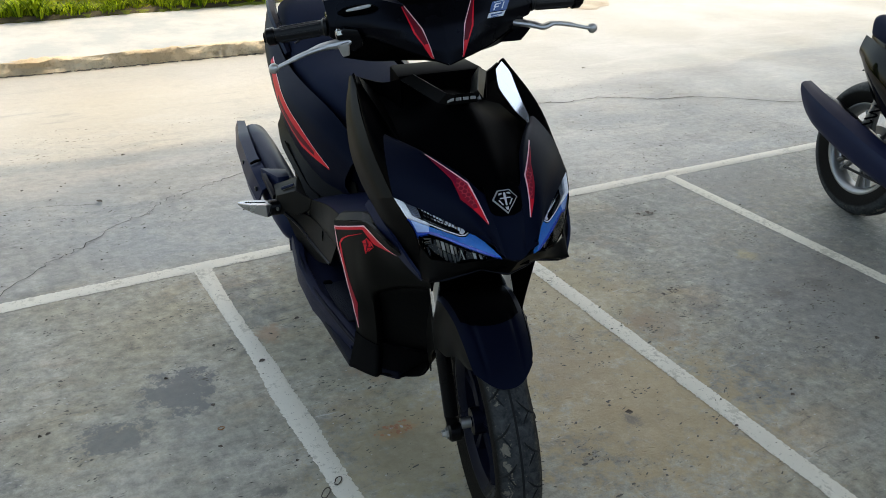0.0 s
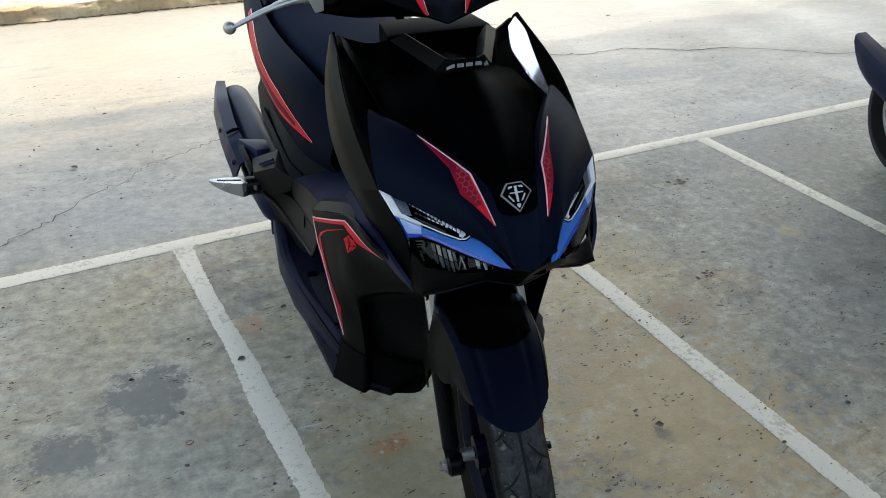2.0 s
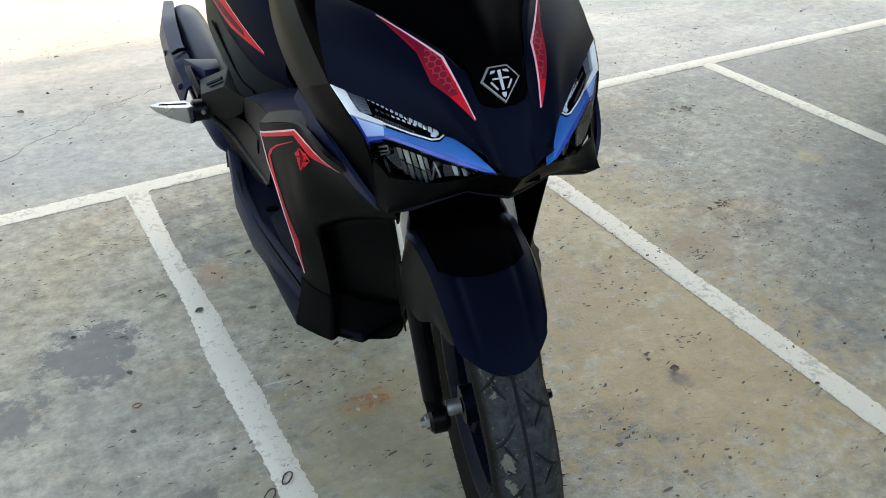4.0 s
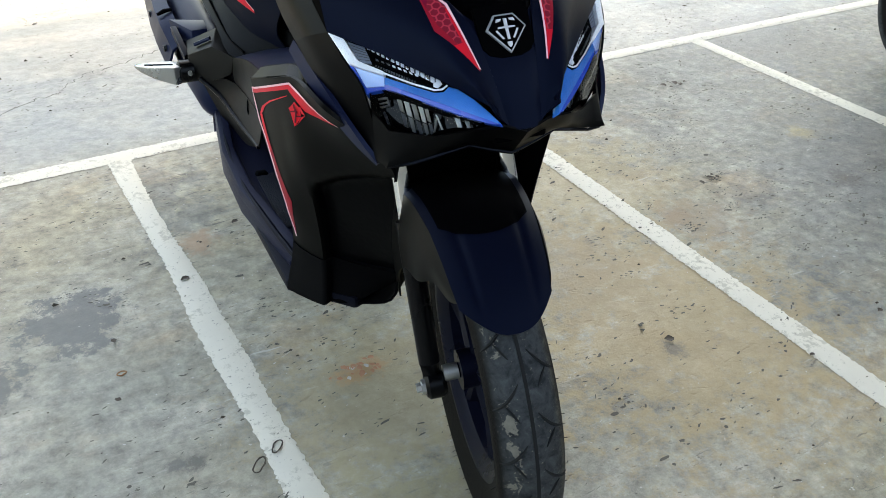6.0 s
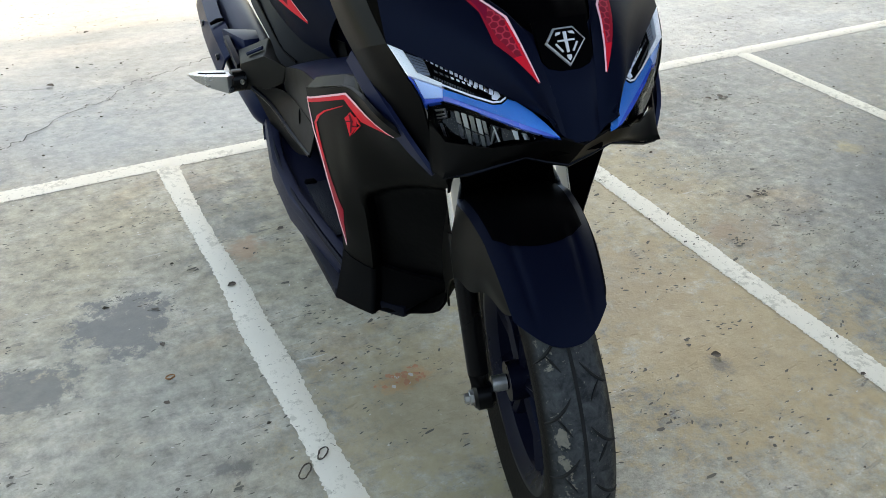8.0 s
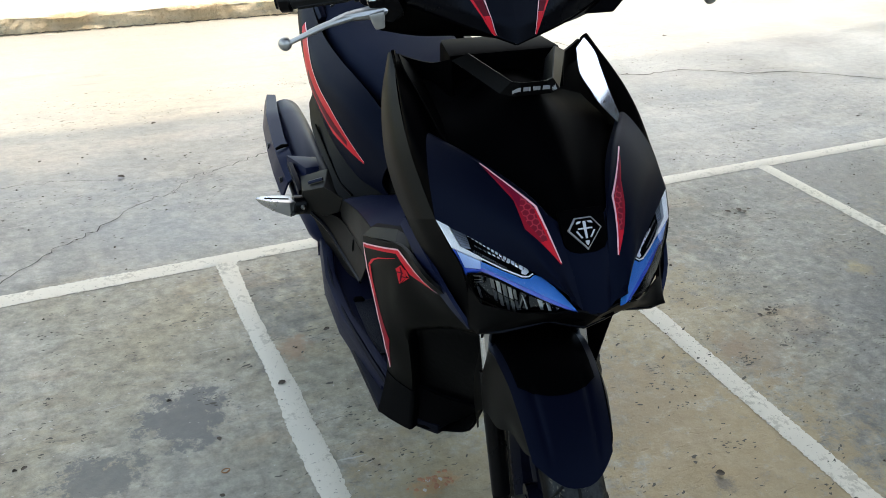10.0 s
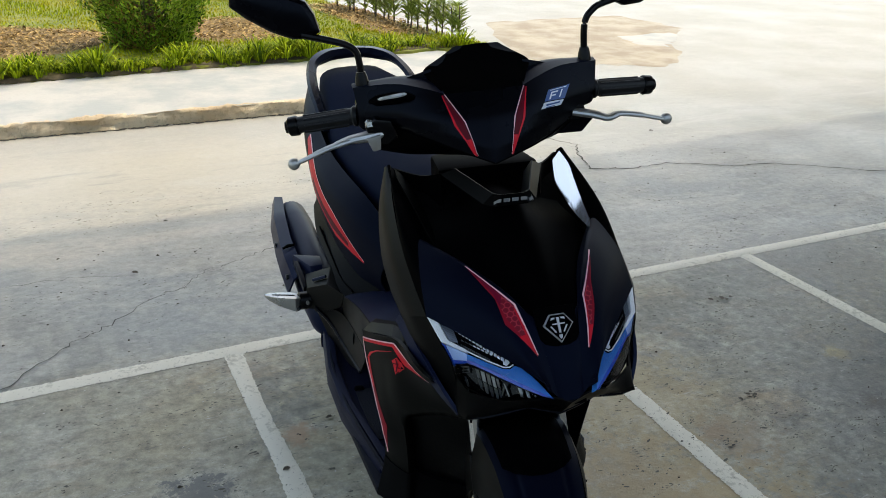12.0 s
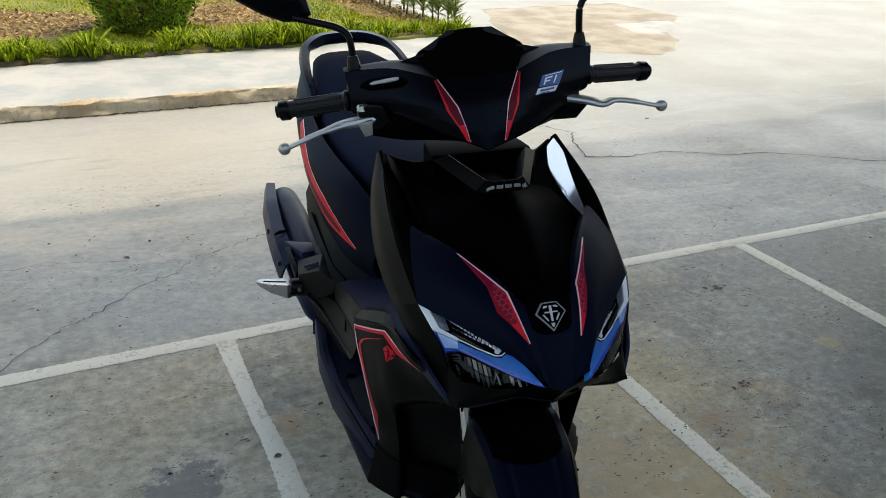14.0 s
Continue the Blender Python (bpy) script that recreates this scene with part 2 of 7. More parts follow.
def concrete():
    """Worn, dusty concrete: broad tone changes, trowel marks, pits, dark stains."""
    m = material("worn_concrete", (0.3, 0.3, 0.28), 0.55)
    n = Nodes(m)
    mid, fine = n.noise(3.4, 10.0, 0.68, distortion=0.2), n.noise(26.0, 10.0, 0.76)
    streak = n.noise(3.0, 10.0, 0.72, vector=n.scaled(1.0, 1.9, 1.0, 0.15), distortion=0.3)
    pits, grit = n.noise(120.0, 3.0, 0.6), n.noise(190.0, 4.0, 0.7)
    xyz = n.add("ShaderNodeSeparateXYZ")
    n.put(xyz.inputs[0], n.co)
    wobble = n.math("MULTIPLY", n.math("SUBTRACT", mid, 0.5), 0.5)
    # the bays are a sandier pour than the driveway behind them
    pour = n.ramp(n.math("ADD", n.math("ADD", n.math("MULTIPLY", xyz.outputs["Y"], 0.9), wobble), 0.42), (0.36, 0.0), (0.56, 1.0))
    calm = n.math("SUBTRACT", 1.0, n.math("ADD", n.math("MULTIPLY", n.ramp(n.math("MULTIPLY", xyz.outputs["Y"], 0.3), (0.15, 0.0), (0.55, 1.0)), 0.45), n.math("MULTIPLY", pour, 0.38)))
    bays = n.mix(n.ramp(n.noise(1.25, 6.0, 0.62), (0.36, 0.0), (0.62, 1.0)), (0.298, 0.296, 0.252), (0.380, 0.338, 0.236))
    drive = n.mix(n.ramp(n.noise(0.8, 6.0, 0.6), (0.36, 0.0), (0.64, 1.0)), (0.262, 0.280, 0.275), (0.340, 0.330, 0.292))
    # creamier, smoother wash in long flat streaks nearer to the walk; sunlit brightness painted in
    far = n.math("ADD", n.math("MULTIPLY", xyz.outputs["Y"], 0.36), n.math("MULTIPLY", n.math("SUBTRACT", n.noise(1.3, 9.0, 0.62, vector=n.scaled(0.42, 1.5, 1.0, 0.05), distortion=0.4), 0.5), 1.5))
    far = n.math("SUBTRACT", far, n.math("MULTIPLY", xyz.outputs["X"], 0.045))
    lit_wash = n.mix(n.ramp(n.math("MULTIPLY", xyz.outputs["X"], 0.25), (0.30, 0.0), (0.75, 1.0)), (0.455, 0.422, 0.352), (0.355, 0.355, 0.335))
    drive = n.mix(n.ramp(far, (0.26, 0.0), (0.52, 1.0)), drive, lit_wash)
    drag = n.noise(2.1, 10.0, 0.70, vector=n.scaled(0.55, 2.4, 1.0, 0.08), distortion=0.5)
    drive = n.mix(n.ramp(drag, (0.555, 0.0), (0.64, 0.40)), drive, (0.235, 0.238, 0.228))
    drive = n.mix(n.ramp(drag, (0.36, 0.35), (0.45, 0.0)), drive, (0.50, 0.492, 0.455))
    # colour held down farther out, to offset the direct sun there
    drive = n.mix(n.ramp(n.math("ADD", n.math("MULTIPLY", xyz.outputs["Y"], 0.3), n.math("MULTIPLY", wobble, 0.4)), (0.64, 0.0), (0.80, 0.85)), drive, (0.37, 0.362, 0.33))
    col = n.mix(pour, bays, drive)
    # pale laitance film, broken up
    col = n.mix(n.math("MULTIPLY", n.ramp(streak, (0.47, 0.0), (0.62, 0.75)), calm), col, (0.465, 0.448, 0.380))
    # worn grey patches with ragged edges
    worn = n.noise(1.9, 12.0, 0.72, distortion=0.25)
    col = n.mix(n.math("MULTIPLY", n.ramp(worn, (0.545, 0.0), (0.595, 0.68)), calm), col, (0.195, 0.197, 0.178))
    rust = n.ramp(n.noise(2.6, 7.0, 0.62, vector=n.scaled(1.0, 1.6, 3.0)), (0.54, 0.0), (0.70, 0.55))
    col = n.mix(n.math("MULTIPLY", rust, n.math("SUBTRACT", 1.0, pour)), col, (0.40, 0.275, 0.150))
    # the tone turns cooler and darker towards the second bay, with a broken border
    cool = n.ramp(n.math("ADD", n.math("ADD", n.math("MULTIPLY", xyz.outputs["X"], 0.5), n.math("MULTIPLY", xyz.outputs["Y"], -0.16)), n.math("MULTIPLY", n.math("SUBTRACT", n.noise(3.0, 9.0, 0.68, distortion=0.4), 0.5), 0.9)), (0.72, 0.0), (1.05, 0.50))
    col = n.mix(n.math("MULTIPLY", cool, n.math("SUBTRACT", 1.0, pour)), col, (0.185, 0.200, 0.198))
    mottle = n.mix(n.ramp(fine, (0.34, 0.0), (0.66, 1.0)), (0.56, 0.565, 0.57), (1.30, 1.29, 1.27))
    col = n.mix(calm, col, n.mix(1.0, col, mottle, "MULTIPLY"))
    col = n.mix(n.math("MULTIPLY", n.ramp(grit, (0.61, 0.0), (0.68, 0.45)), calm), col, (0.13, 0.125, 0.105))
    # short scuffs and pock marks, longer across the bays than along them
    zone = n.ramp(n.noise(1.7, 3.0), (0.42, 0.15), (0.58, 1.0))
    marks = 0.0
    for size, rough_edge, cut, angle in ((30.0, 1.2, 0.645, 0.25), (62.0, 1.0, 0.665, -0.1)):
        scuff = n.noise(size, 4.0, 0.6, vector=n.scaled(0.42, 1.5, 1.0, angle), distortion=rough_edge)
        marks = n.math("MAXIMUM", marks, n.math("MULTIPLY", n.ramp(scuff, (cut, 0.0), (cut + 0.04, 1.0)), zone))
    marks = n.math("MULTIPLY", marks, calm)
    col = n.mix(n.math("MULTIPLY", marks, 0.72), col, (0.105, 0.10, 0.085))
    chips = n.math("MULTIPLY", n.ramp(n.noise(75.0, 2.0, 0.5), (0.71, 0.0), (0.75, 1.0)), 0.7)
    col = n.mix(n.math("MULTIPLY", chips, calm), col, (0.60, 0.585, 0.54))

    # thin trowel scratches, pale scrapes and sharp dark pits
    for size, cut, tone, amount, angle in ((46.0, 0.655, (0.12, 0.115, 0.098), 0.75, 0.35), (34.0, 0.670, (0.56, 0.545, 0.485), 0.62, -0.3), (95.0, 0.675, (0.10, 0.095, 0.08), 0.8, 0.1)):
        line = n.noise(size, 3.0, 0.65, vector=n.scaled(0.30, 1.7, 1.0, angle), distortion=0.6)
        col = n.mix(n.math("MULTIPLY", n.math("MULTIPLY", n.ramp(line, (cut, 0.0), (cut + 0.02, amount)), calm), n.ramp(n.noise(2.3, 5.0, 0.6, distortion=0.5), (0.40, 0.25), (0.60, 1.0))), col, tone)

    def stain(x, y, r, tone, amount, stretch=1.0, soft=0.60):
        nonlocal col
        dx = n.math("MULTIPLY", n.math("SUBTRACT", xyz.outputs["X"], x), 1 / r)
        dy = n.math("MULTIPLY", n.math("SUBTRACT", xyz.outputs["Y"], y), stretch / r)
        d = n.math("SQRT", n.math("ADD", n.math("MULTIPLY", dx, dx), n.math("MULTIPLY", dy, dy)))
        d = n.math("ADD", d, n.math("MULTIPLY", n.math("SUBTRACT", n.noise(20.0, 12.0, 0.80), 0.5), 4.2))
        col = n.mix(n.ramp(d, (1.0 - soft, amount), (1.0, 0.0)), col, tone)

    stain(-0.205, -0.665, 0.105, (0.135, 0.140, 0.138), 0.82, 1.0, 0.22)
    stain(-0.405, -0.791, 0.100, (0.140, 0.146, 0.138), 0.80, 1.5, 0.25)
    stain(0.243, -1.068, 0.065, (0.52, 0.26, 0.11), 0.95, 2.0, 0.45)
    stain(0.867, -1.246, 0.45, (0.43, 0.32, 0.16), 0.7)
    stain(0.264, -1.149, 0.30, (0.39, 0.31, 0.17), 0.6)
    stain(0.115, -1.451, 0.22, (0.37, 0.33, 0.20), 0.6)
    stain(0.564, -0.996, 0.16, (0.40, 0.33, 0.16), 0.7)
    stain(1.065, -0.642, 0.35, (0.41, 0.33, 0.18), 0.6)
    stain(0.312, -0.797, 0.09, (0.34, 0.22, 0.13), 0.5)
    stain(1.869, -0.707, 0.055, (0.52, 0.40, 0.17), 0.7)
    stain(1.748, -0.972, 0.055, (0.12, 0.09, 0.07), 0.8)
    stain(1.929, -0.978, 0.060, (0.11, 0.085, 0.065), 0.75)
    stain(-0.098, -1.149, 0.026, (0.12, 0.115, 0.10), 0.85, 1.2)
    stain(-0.130, -1.135, 0.018, (0.15, 0.145, 0.13), 0.8, 1.2)
    stain(0.100, -0.49, 0.05, (0.40, 0.24, 0.14), 0.6, 0.7)
    stain(0.819, -1.299, 0.03, (0.17, 0.155, 0.125), 0.8)
    stain(1.187, -0.911, 0.05, (0.28, 0.19, 0.12), 0.6)
    stain(2.021, -1.088, 0.70, (0.145, 0.147, 0.145), 0.55)
    stain(1.217, -0.942, 0.14, (0.30, 0.22, 0.14), 0.5)
    stain(0.795, -0.975, 0.22, (0.33, 0.255, 0.16), 0.55)
    stain(2.417, -0.081, 0.5, (0.20, 0.205, 0.205), 0.5)
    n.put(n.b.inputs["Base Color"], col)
    wet = n.noise(1.1, 5.0, 0.55)
    n.put(n.b.inputs["Roughness"], n.mix(pour, n.mix(wet, (0.50,) * 3, (0.72,) * 3), n.mix(n.ramp(wet, (0.36, 0.0), (0.62, 1.0)), (0.38,) * 3, (0.62,) * 3)))
    relief = n.math("ADD", n.math("MULTIPLY", fine, 0.7), n.math("MULTIPLY", pits, 0.25))
    relief = n.math("ADD", relief, n.math("MULTIPLY", n.math("SUBTRACT", streak, marks), 0.6))
    n.bump(n.math("ADD", relief, n.math("MULTIPLY", n.noise(52.0, 6.0, 0.7), 0.6)), 0.5, 0.0045)
    return m


CONCRETE = concrete()


def pale_concrete(name, a, b, dirt, relief=0.006, spots=0.6):
    m = material(name, a, 0.75)
    n = Nodes(m)
    mid, fine = n.noise(3.0, 8.0, 0.6), n.noise(45.0, 7.0, 0.7)
    col = n.mix(n.ramp(mid, (0.40, 0.0), (0.60, 1.0)), a, b)
    col = n.mix(n.ramp(fine, (0.52, 0.0), (0.66, spots)), col, dirt)
    n.put(n.b.inputs["Base Color"], col)
    n.bump(n.math("ADD", fine, n.math("MULTIPLY", mid, 0.5)), 0.6, relief)
    return m


PAVING = pale_concrete("pale_paving_concrete", (0.365, 0.385, 0.380), (0.500, 0.490, 0.455), (0.36, 0.36, 0.345), 0.004, 0.40)
KERB = pale_concrete("rough_kerb_concrete", (0.60, 0.46, 0.29), (0.80, 0.66, 0.46), (0.26, 0.18, 0.10), 0.03, 0.45)
MUD = pale_concrete("dried_mud_film", (0.30, 0.25, 0.185), (0.43, 0.385, 0.305), (0.34, 0.29, 0.22), 0.012)
SOIL = pale_concrete("brown_mulch_soil", (0.17, 0.105, 0.028), (0.28, 0.18, 0.06), (0.06, 0.036, 0.012))
DARK_SOIL = pale_concrete("dark_soil", (0.045, 0.034, 0.018), (0.11, 0.085, 0.035), (0.022, 0.016, 0.009), 0.02)
CRACK = plain("crack_dirt", (0.055, 0.05, 0.042), 0.95, 0.4, 200, 0.0)


def worn_paint():
    m = material("worn_white_line_paint", (0.7, 0.7, 0.66), 0.6)
    n = Nodes(m)
    fine, mid = n.noise(60.0, 8.0, 0.75), n.noise(9.0, 6.0, 0.6)
    col = n.mix(mid, (0.61, 0.580, 0.485), (0.76, 0.725, 0.615))
    worn = n.math("ADD", n.math("MULTIPLY", fine, 0.6), n.math("MULTIPLY", mid, 0.4))
    col = n.mix(n.ramp(worn, (0.535, 0.0), (0.575, 0.7)), col, (0.42, 0.395, 0.31))
    chip = n.noise(130.0, 3.0, 0.6)
    col = n.mix(n.ramp(chip, (0.655, 0.0), (0.68, 0.8)), col, (0.24, 0.23, 0.19))
    n.put(n.b.inputs["Base Color"], col)
    n.bump(fine, 0.35, 0.002)
    return m


PAINT = worn_paint()
RAIL = plain("satin_navy_rail", (0.004, 0.0052, 0.013), 0.30, 0.2, 500, 0.03, spec=0.16, tint=(0.6, 0.75, 1.0))


def leafy(name, dark, light, tip=None, scale=5.0):
    m = material(name, dark, 0.6, spec=0.08)
    n = Nodes(m)
    rnd = n.t.nodes.new("ShaderNodeNewGeometry").outputs["Random Per Island"]
    col = n.mix(rnd, dark, light)
    if tip:
        col = n.mix(n.ramp(n.noise(scale, 4.0), (0.42, 0.0), (0.66, 0.85)), col, tip)
    n.put(n.b.inputs["Base Color"], col)
    n.b.inputs["Subsurface Weight"].default_value = 0.0
    return m


BLADES = leafy("grass_blades", (0.17, 0.23, 0.006), (0.47, 0.52, 0.012), (0.55, 0.45, 0.032), 2.2)
TUFT = leafy("long_grass_leaves", (0.014, 0.055, 0.003), (0.46, 0.57, 0.024))
LAWN = pale_concrete("lawn_soil", (0.13, 0.16, 0.010), (0.22, 0.23, 0.020), (0.10, 0.07, 0.02))
NEEDLE = leafy("conifer_sprays", (0.014, 0.050, 0.007), (0.34, 0.52, 0.045))
DEAD_NEEDLE = leafy("withered_sprays", (0.07, 0.035, 0.010), (0.34, 0.20, 0.06))
STALK = leafy("young_plant_leaves", (0.16, 0.22, 0.04), (0.38, 0.44, 0.10))
MULCH = leafy("mulch_chips", (0.10, 0.058, 0.018), (0.66, 0.45, 0.19))

# ---------------------------------------------------------------- mesh tools
def link_mesh(name, bm, mat, sharp=32.0):
    me = bpy.data.meshes.new(name)
    bmesh.ops.recalc_face_normals(bm, faces=bm.faces[:])
    bm.to_mesh(me)
    bm.free()
    me.shade_smooth()
    me.set_sharp_from_angle(angle=radians(sharp))
    if mat:
        me.materials.append(mat)
    return new(name, me)


def part(name, bm, mat, parent, label="", m=None, sharp=32.0):
    """One mesh under a thing or under a part; m: its pose in the parent."""
    ob = link_mesh(name, bm, mat, sharp)
    ob.parent = parent
    if m is not None:
        ob.matrix_basis = m
    return tagged(ob, label)


def thing(name, m, label, category, group="", kind=""):
    ob = new(name)
    ob.empty_display_size = 0.1
    ob.matrix_basis = m
    return tagged(ob, label, category, group, kind)


def smooth_curve(pts, n):
    """n + 1 points evenly spread on a Catmull-Rom curve through pts."""
    p = [Vector(v) for v in pts]
    if len(p) == 2:
        return [p[0].lerp(p[1], i / n) for i in range(n + 1)]
    ext = [p[0] * 2 - p[1]] + p + [p[-1] * 2 - p[-2]]
    out = []
    for i in range(n + 1):
        s = i / n * (len(p) - 1)
        k = min(int(s), len(p) - 2)
        u = s - k
        a, b, c, d = ext[k:k + 4]
        out.append(0.5 * ((2 * b) + (c - a) * u + (2 * a - 5 * b + 4 * c - d) * u * u + (3 * b - a - 3 * c + d) * u ** 3))
    return out


def grid_mesh(rows):
    bm = bmesh.new()
    vs = [[bm.verts.new(v) for v in r] for r in rows]
    for a, b in zip(vs, vs[1:]):
        for i in range(len(a) - 1):
            bm.faces.new((a[i], a[i + 1], b[i + 1], b[i]))
    return bm


def sheet(curves, nu=10, nv=8, thick=0.003, linear=False, side=1, angular=0):
    """A panel through the curves (all of one length), smooth both ways, with a thickness behind it.
    linear: no smoothing across; angular: that many straight cuts between the points along."""
    curves = [[(x * side, y, z) for x, y, z in c] for c in curves]
    along = [(smooth_like(c, angular) if angular else smooth_curve(c, nu)) for c in curves]
    nu = len(along[0]) - 1
    across = [[c[i] for c in along] for i in range(nu + 1)]
    rows = [(r if linear else smooth_curve(r, nv)) for r in across]
    bm = grid_mesh(rows)
    return thicken(bm, thick, rows)


def thicken(bm, thick, rows=None):
    if not thick:
        return bm
    bm.normal_update()
    # the back lies on the side away from the eye: rearwards and down
    mean = sum((f.normal for f in bm.faces), Vector())
    flip = -1 if mean.dot(Vector((0, -1, 0.6))) < 0 else 1
    front = bm.verts[:]
    back = {v: bm.verts.new(v.co - v.normal * thick * flip) for v in front}
    faces, rim = bm.faces[:], [e for e in bm.edges if len(e.link_faces) == 1]
    for f in faces:
        bm.faces.new([back[v] for v in reversed(f.verts)])
    for e in rim:
        a, b = e.verts
        bm.faces.new((a, b, back[b], back[a]))
    return bm


def tube(points, radii, seg=12, flat=1.0, up=(0, 0, 1), caps=True):
    """A round bar along points; radii: one or one for each point; flat: height over width."""
    p = [Vector(v) for v in points]
    if not isinstance(radii, (list, tuple)):
        radii = [radii] * len(p)
    bm = bmesh.new()
    rings = []
    for i, v in enumerate(p):
        d = (p[min(i + 1, len(p) - 1)] - p[max(i - 1, 0)]).normalized()
        u = Vector(up)
        if abs(d.dot(u)) > 0.97:
            u = Vector((1, 0, 0))
        s = d.cross(u).normalized()
        w = s.cross(d).normalized()
        rings.append([bm.verts.new(v + (s * math.cos(a) + w * math.sin(a) * flat) * radii[i]) for a in (2 * math.pi * k / seg for k in range(seg))])
    for a, b in zip(rings, rings[1:]):
        for k in range(seg):
            bm.faces.new((a[k], a[(k + 1) % seg], b[(k + 1) % seg], b[k]))
    if caps:
        bm.faces.new(rings[0][::-1])
        bm.faces.new(rings[-1])
    return bm


def loft(sections, caps=True, bevel=0.0):
    bm = bmesh.new()
    rings = [[bm.verts.new(v) for v in s] for s in sections]
    n = len(rings[0])
    for a, b in zip(rings, rings[1:]):
        for k in range(n):
            bm.faces.new((a[k], a[(k + 1) % n], b[(k + 1) % n], b[k]))
    if caps:
        bm.faces.new(rings[0][::-1])
        bm.faces.new(rings[-1])
    if bevel:
        soften(bm, bevel)
    return bm


def soften(bm, width, angle=25.0, segments=2):
    bm.normal_update()
    bmesh.ops.recalc_face_normals(bm, faces=bm.faces[:])
    es = [e for e in bm.edges if len(e.link_faces) == 2 and e.calc_face_angle(0) > radians(angle)]
    bmesh.ops.bevel(bm, geom=es, offset=width, segments=segments, profile=0.6, affect="EDGES", clamp_overlap=True)
    return bm


def block(x0, x1, y0, y1, z0, z1, bevel=0.0):
    return loft([[(x0, y0, z), (x1, y0, z), (x1, y1, z), (x0, y1, z)] for z in (z0, z1)], bevel=bevel)


def plate(points, depth, bevel=0.0):
    """A flat outline pushed back along the vector depth."""
    d = Vector(depth)
    return loft([[Vector(p) for p in points], [Vector(p) + d for p in points]], bevel=bevel)


def mirrored(points):
    return [(-x, y, z) for x, y, z in points]


def joined(*bms):
    out = bmesh.new()
    for b in bms:
        me = bpy.data.meshes.new("join")
        b.to_mesh(me)
        b.free()
        out.from_mesh(me)
        bpy.data.meshes.remove(me)
    return out


def lathe(profile, seg=48, axis="X"):
    """Turns (radius, along) pairs round the axis; the last joins the first."""
    bm = bmesh.new()
    rings = []
    for k in range(seg):
        a = 2 * math.pi * k / seg
        ring = []
        for r, w in profile:
            c, s = r * math.cos(a), r * math.sin(a)
            ring.append(bm.verts.new((w, c, s) if axis == "X" else (c, w, s) if axis == "Y" else (c, s, w)))
        rings.append(ring)
    n = len(profile)
    for k in range(seg):
        a, b = rings[k], rings[(k + 1) % seg]
        for i in range(n):
            bm.faces.new((a[i], a[(i + 1) % n], b[(i + 1) % n], b[i]))
    return bm


def tree_of(bm):
    from mathutils.bvhtree import BVHTree
    return BVHTree.FromBMesh(bm)


def drape(rows, tree, lift=0.0008, sub=8, way=(0, -0.62, 0.78)):
    """A thin sticker: the quads between two lines of points, laid on the outer face of a surface, seen along way."""
    lines = [smooth_like(r, sub) for r in rows]
    way = Vector(way).normalized()
    out = []
    for k in range(5):
        row = []
        for a, b in zip(*lines):
            v = a.lerp(b, k / 4)
            co, no, _, _ = tree.ray_cast(v + way * 0.08, -way, 0.16)
            if co is None:
                co, no, _, _ = tree.find_nearest(v)
            if no.dot(way) < 0:
                no = -no
            row.append(co + no * lift)
        out.append(row)
    return grid_mesh(out)


def smooth_like(pts, sub):
    """Straight pieces between the points, each cut into sub."""
    p = [Vector(v) for v in pts]
    out = [p[0]]
    for a, b in zip(p, p[1:]):
        out += [a.lerp(b, (i + 1) / sub) for i in range(sub)]
    return out

# ---------------------------------------------------------------- the place
def wavy(x0, x1, step, y, slope, jitter, seed):
    rnd = random.Random(seed)
    n = int((x1 - x0) / step)
    return [(x0 + (x1 - x0) * i / n, y + slope * (x0 + (x1 - x0) * i / n) + rnd.uniform(-jitter, jitter)) for i in range(n + 1)]


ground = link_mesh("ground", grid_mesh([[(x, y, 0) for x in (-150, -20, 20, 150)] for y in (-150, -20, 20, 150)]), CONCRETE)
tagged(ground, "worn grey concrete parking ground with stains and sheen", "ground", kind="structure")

# the walk, lawn and planting share one set of axes, a little turned from the bays
GARDEN = pose(-0.015, 0.068, 0, 0, 0, 0.3) @ Matrix.Scale(1.058, 4)


def in_garden(ob):
    ob.matrix_basis = GARDEN @ ob.matrix_basis
    return ob


# raised walk with a rough kerb face
KERB_Z, KERB_END = 0.07, 2.6
front = wavy(-9, KERB_END, 0.025, 2.615, 0.045, 0.007, 3)
foot = wavy(-9, KERB_END, 0.025, 2.600, 0.045, 0.010, 4)
back = wavy(-9, KERB_END, 0.025, 3.70, 0.12, 0.02, 5)
bm = grid_mesh([[(x, y + 0.012, KERB_Z) for x, y in front], [(x, y + 0.35, KERB_Z + 0.002) for x, y in front], [(x, y, KERB_Z) for x, y in back], [(x, y + 0.05, -0.02) for x, y in back]])
pavement = link_mesh("pavement", bm, PAVING)
tagged(in_garden(pavement), "pale cast concrete walkway beside the lawn", "pavement", kind="structure")
rnd = random.Random(8)
rows = []
for f, (dz, dy) in enumerate(((-0.02, 0.0), (0.006, 0.002), (0.026, 0.0), (0.048, 0.003), (KERB_Z - 0.006, 0.002), (KERB_Z + 0.003, 0.012), (KERB_Z + 0.003, 0.035))):
    line = foot if f < 2 else front
    rows.append([(x, y + dy + rnd.uniform(-0.010, 0.010) + 0.022 * noise.noise((x * 5, f * 0.6, 2)) * (f > 1), dz + rnd.uniform(-0.004, 0.004) + 0.010 * min(0.3, noise.noise((x * 4, 9, f * 0.2))) * (f > 3)) for x, y in line])
kerb = link_mesh("kerb", grid_mesh(rows), KERB, 60)
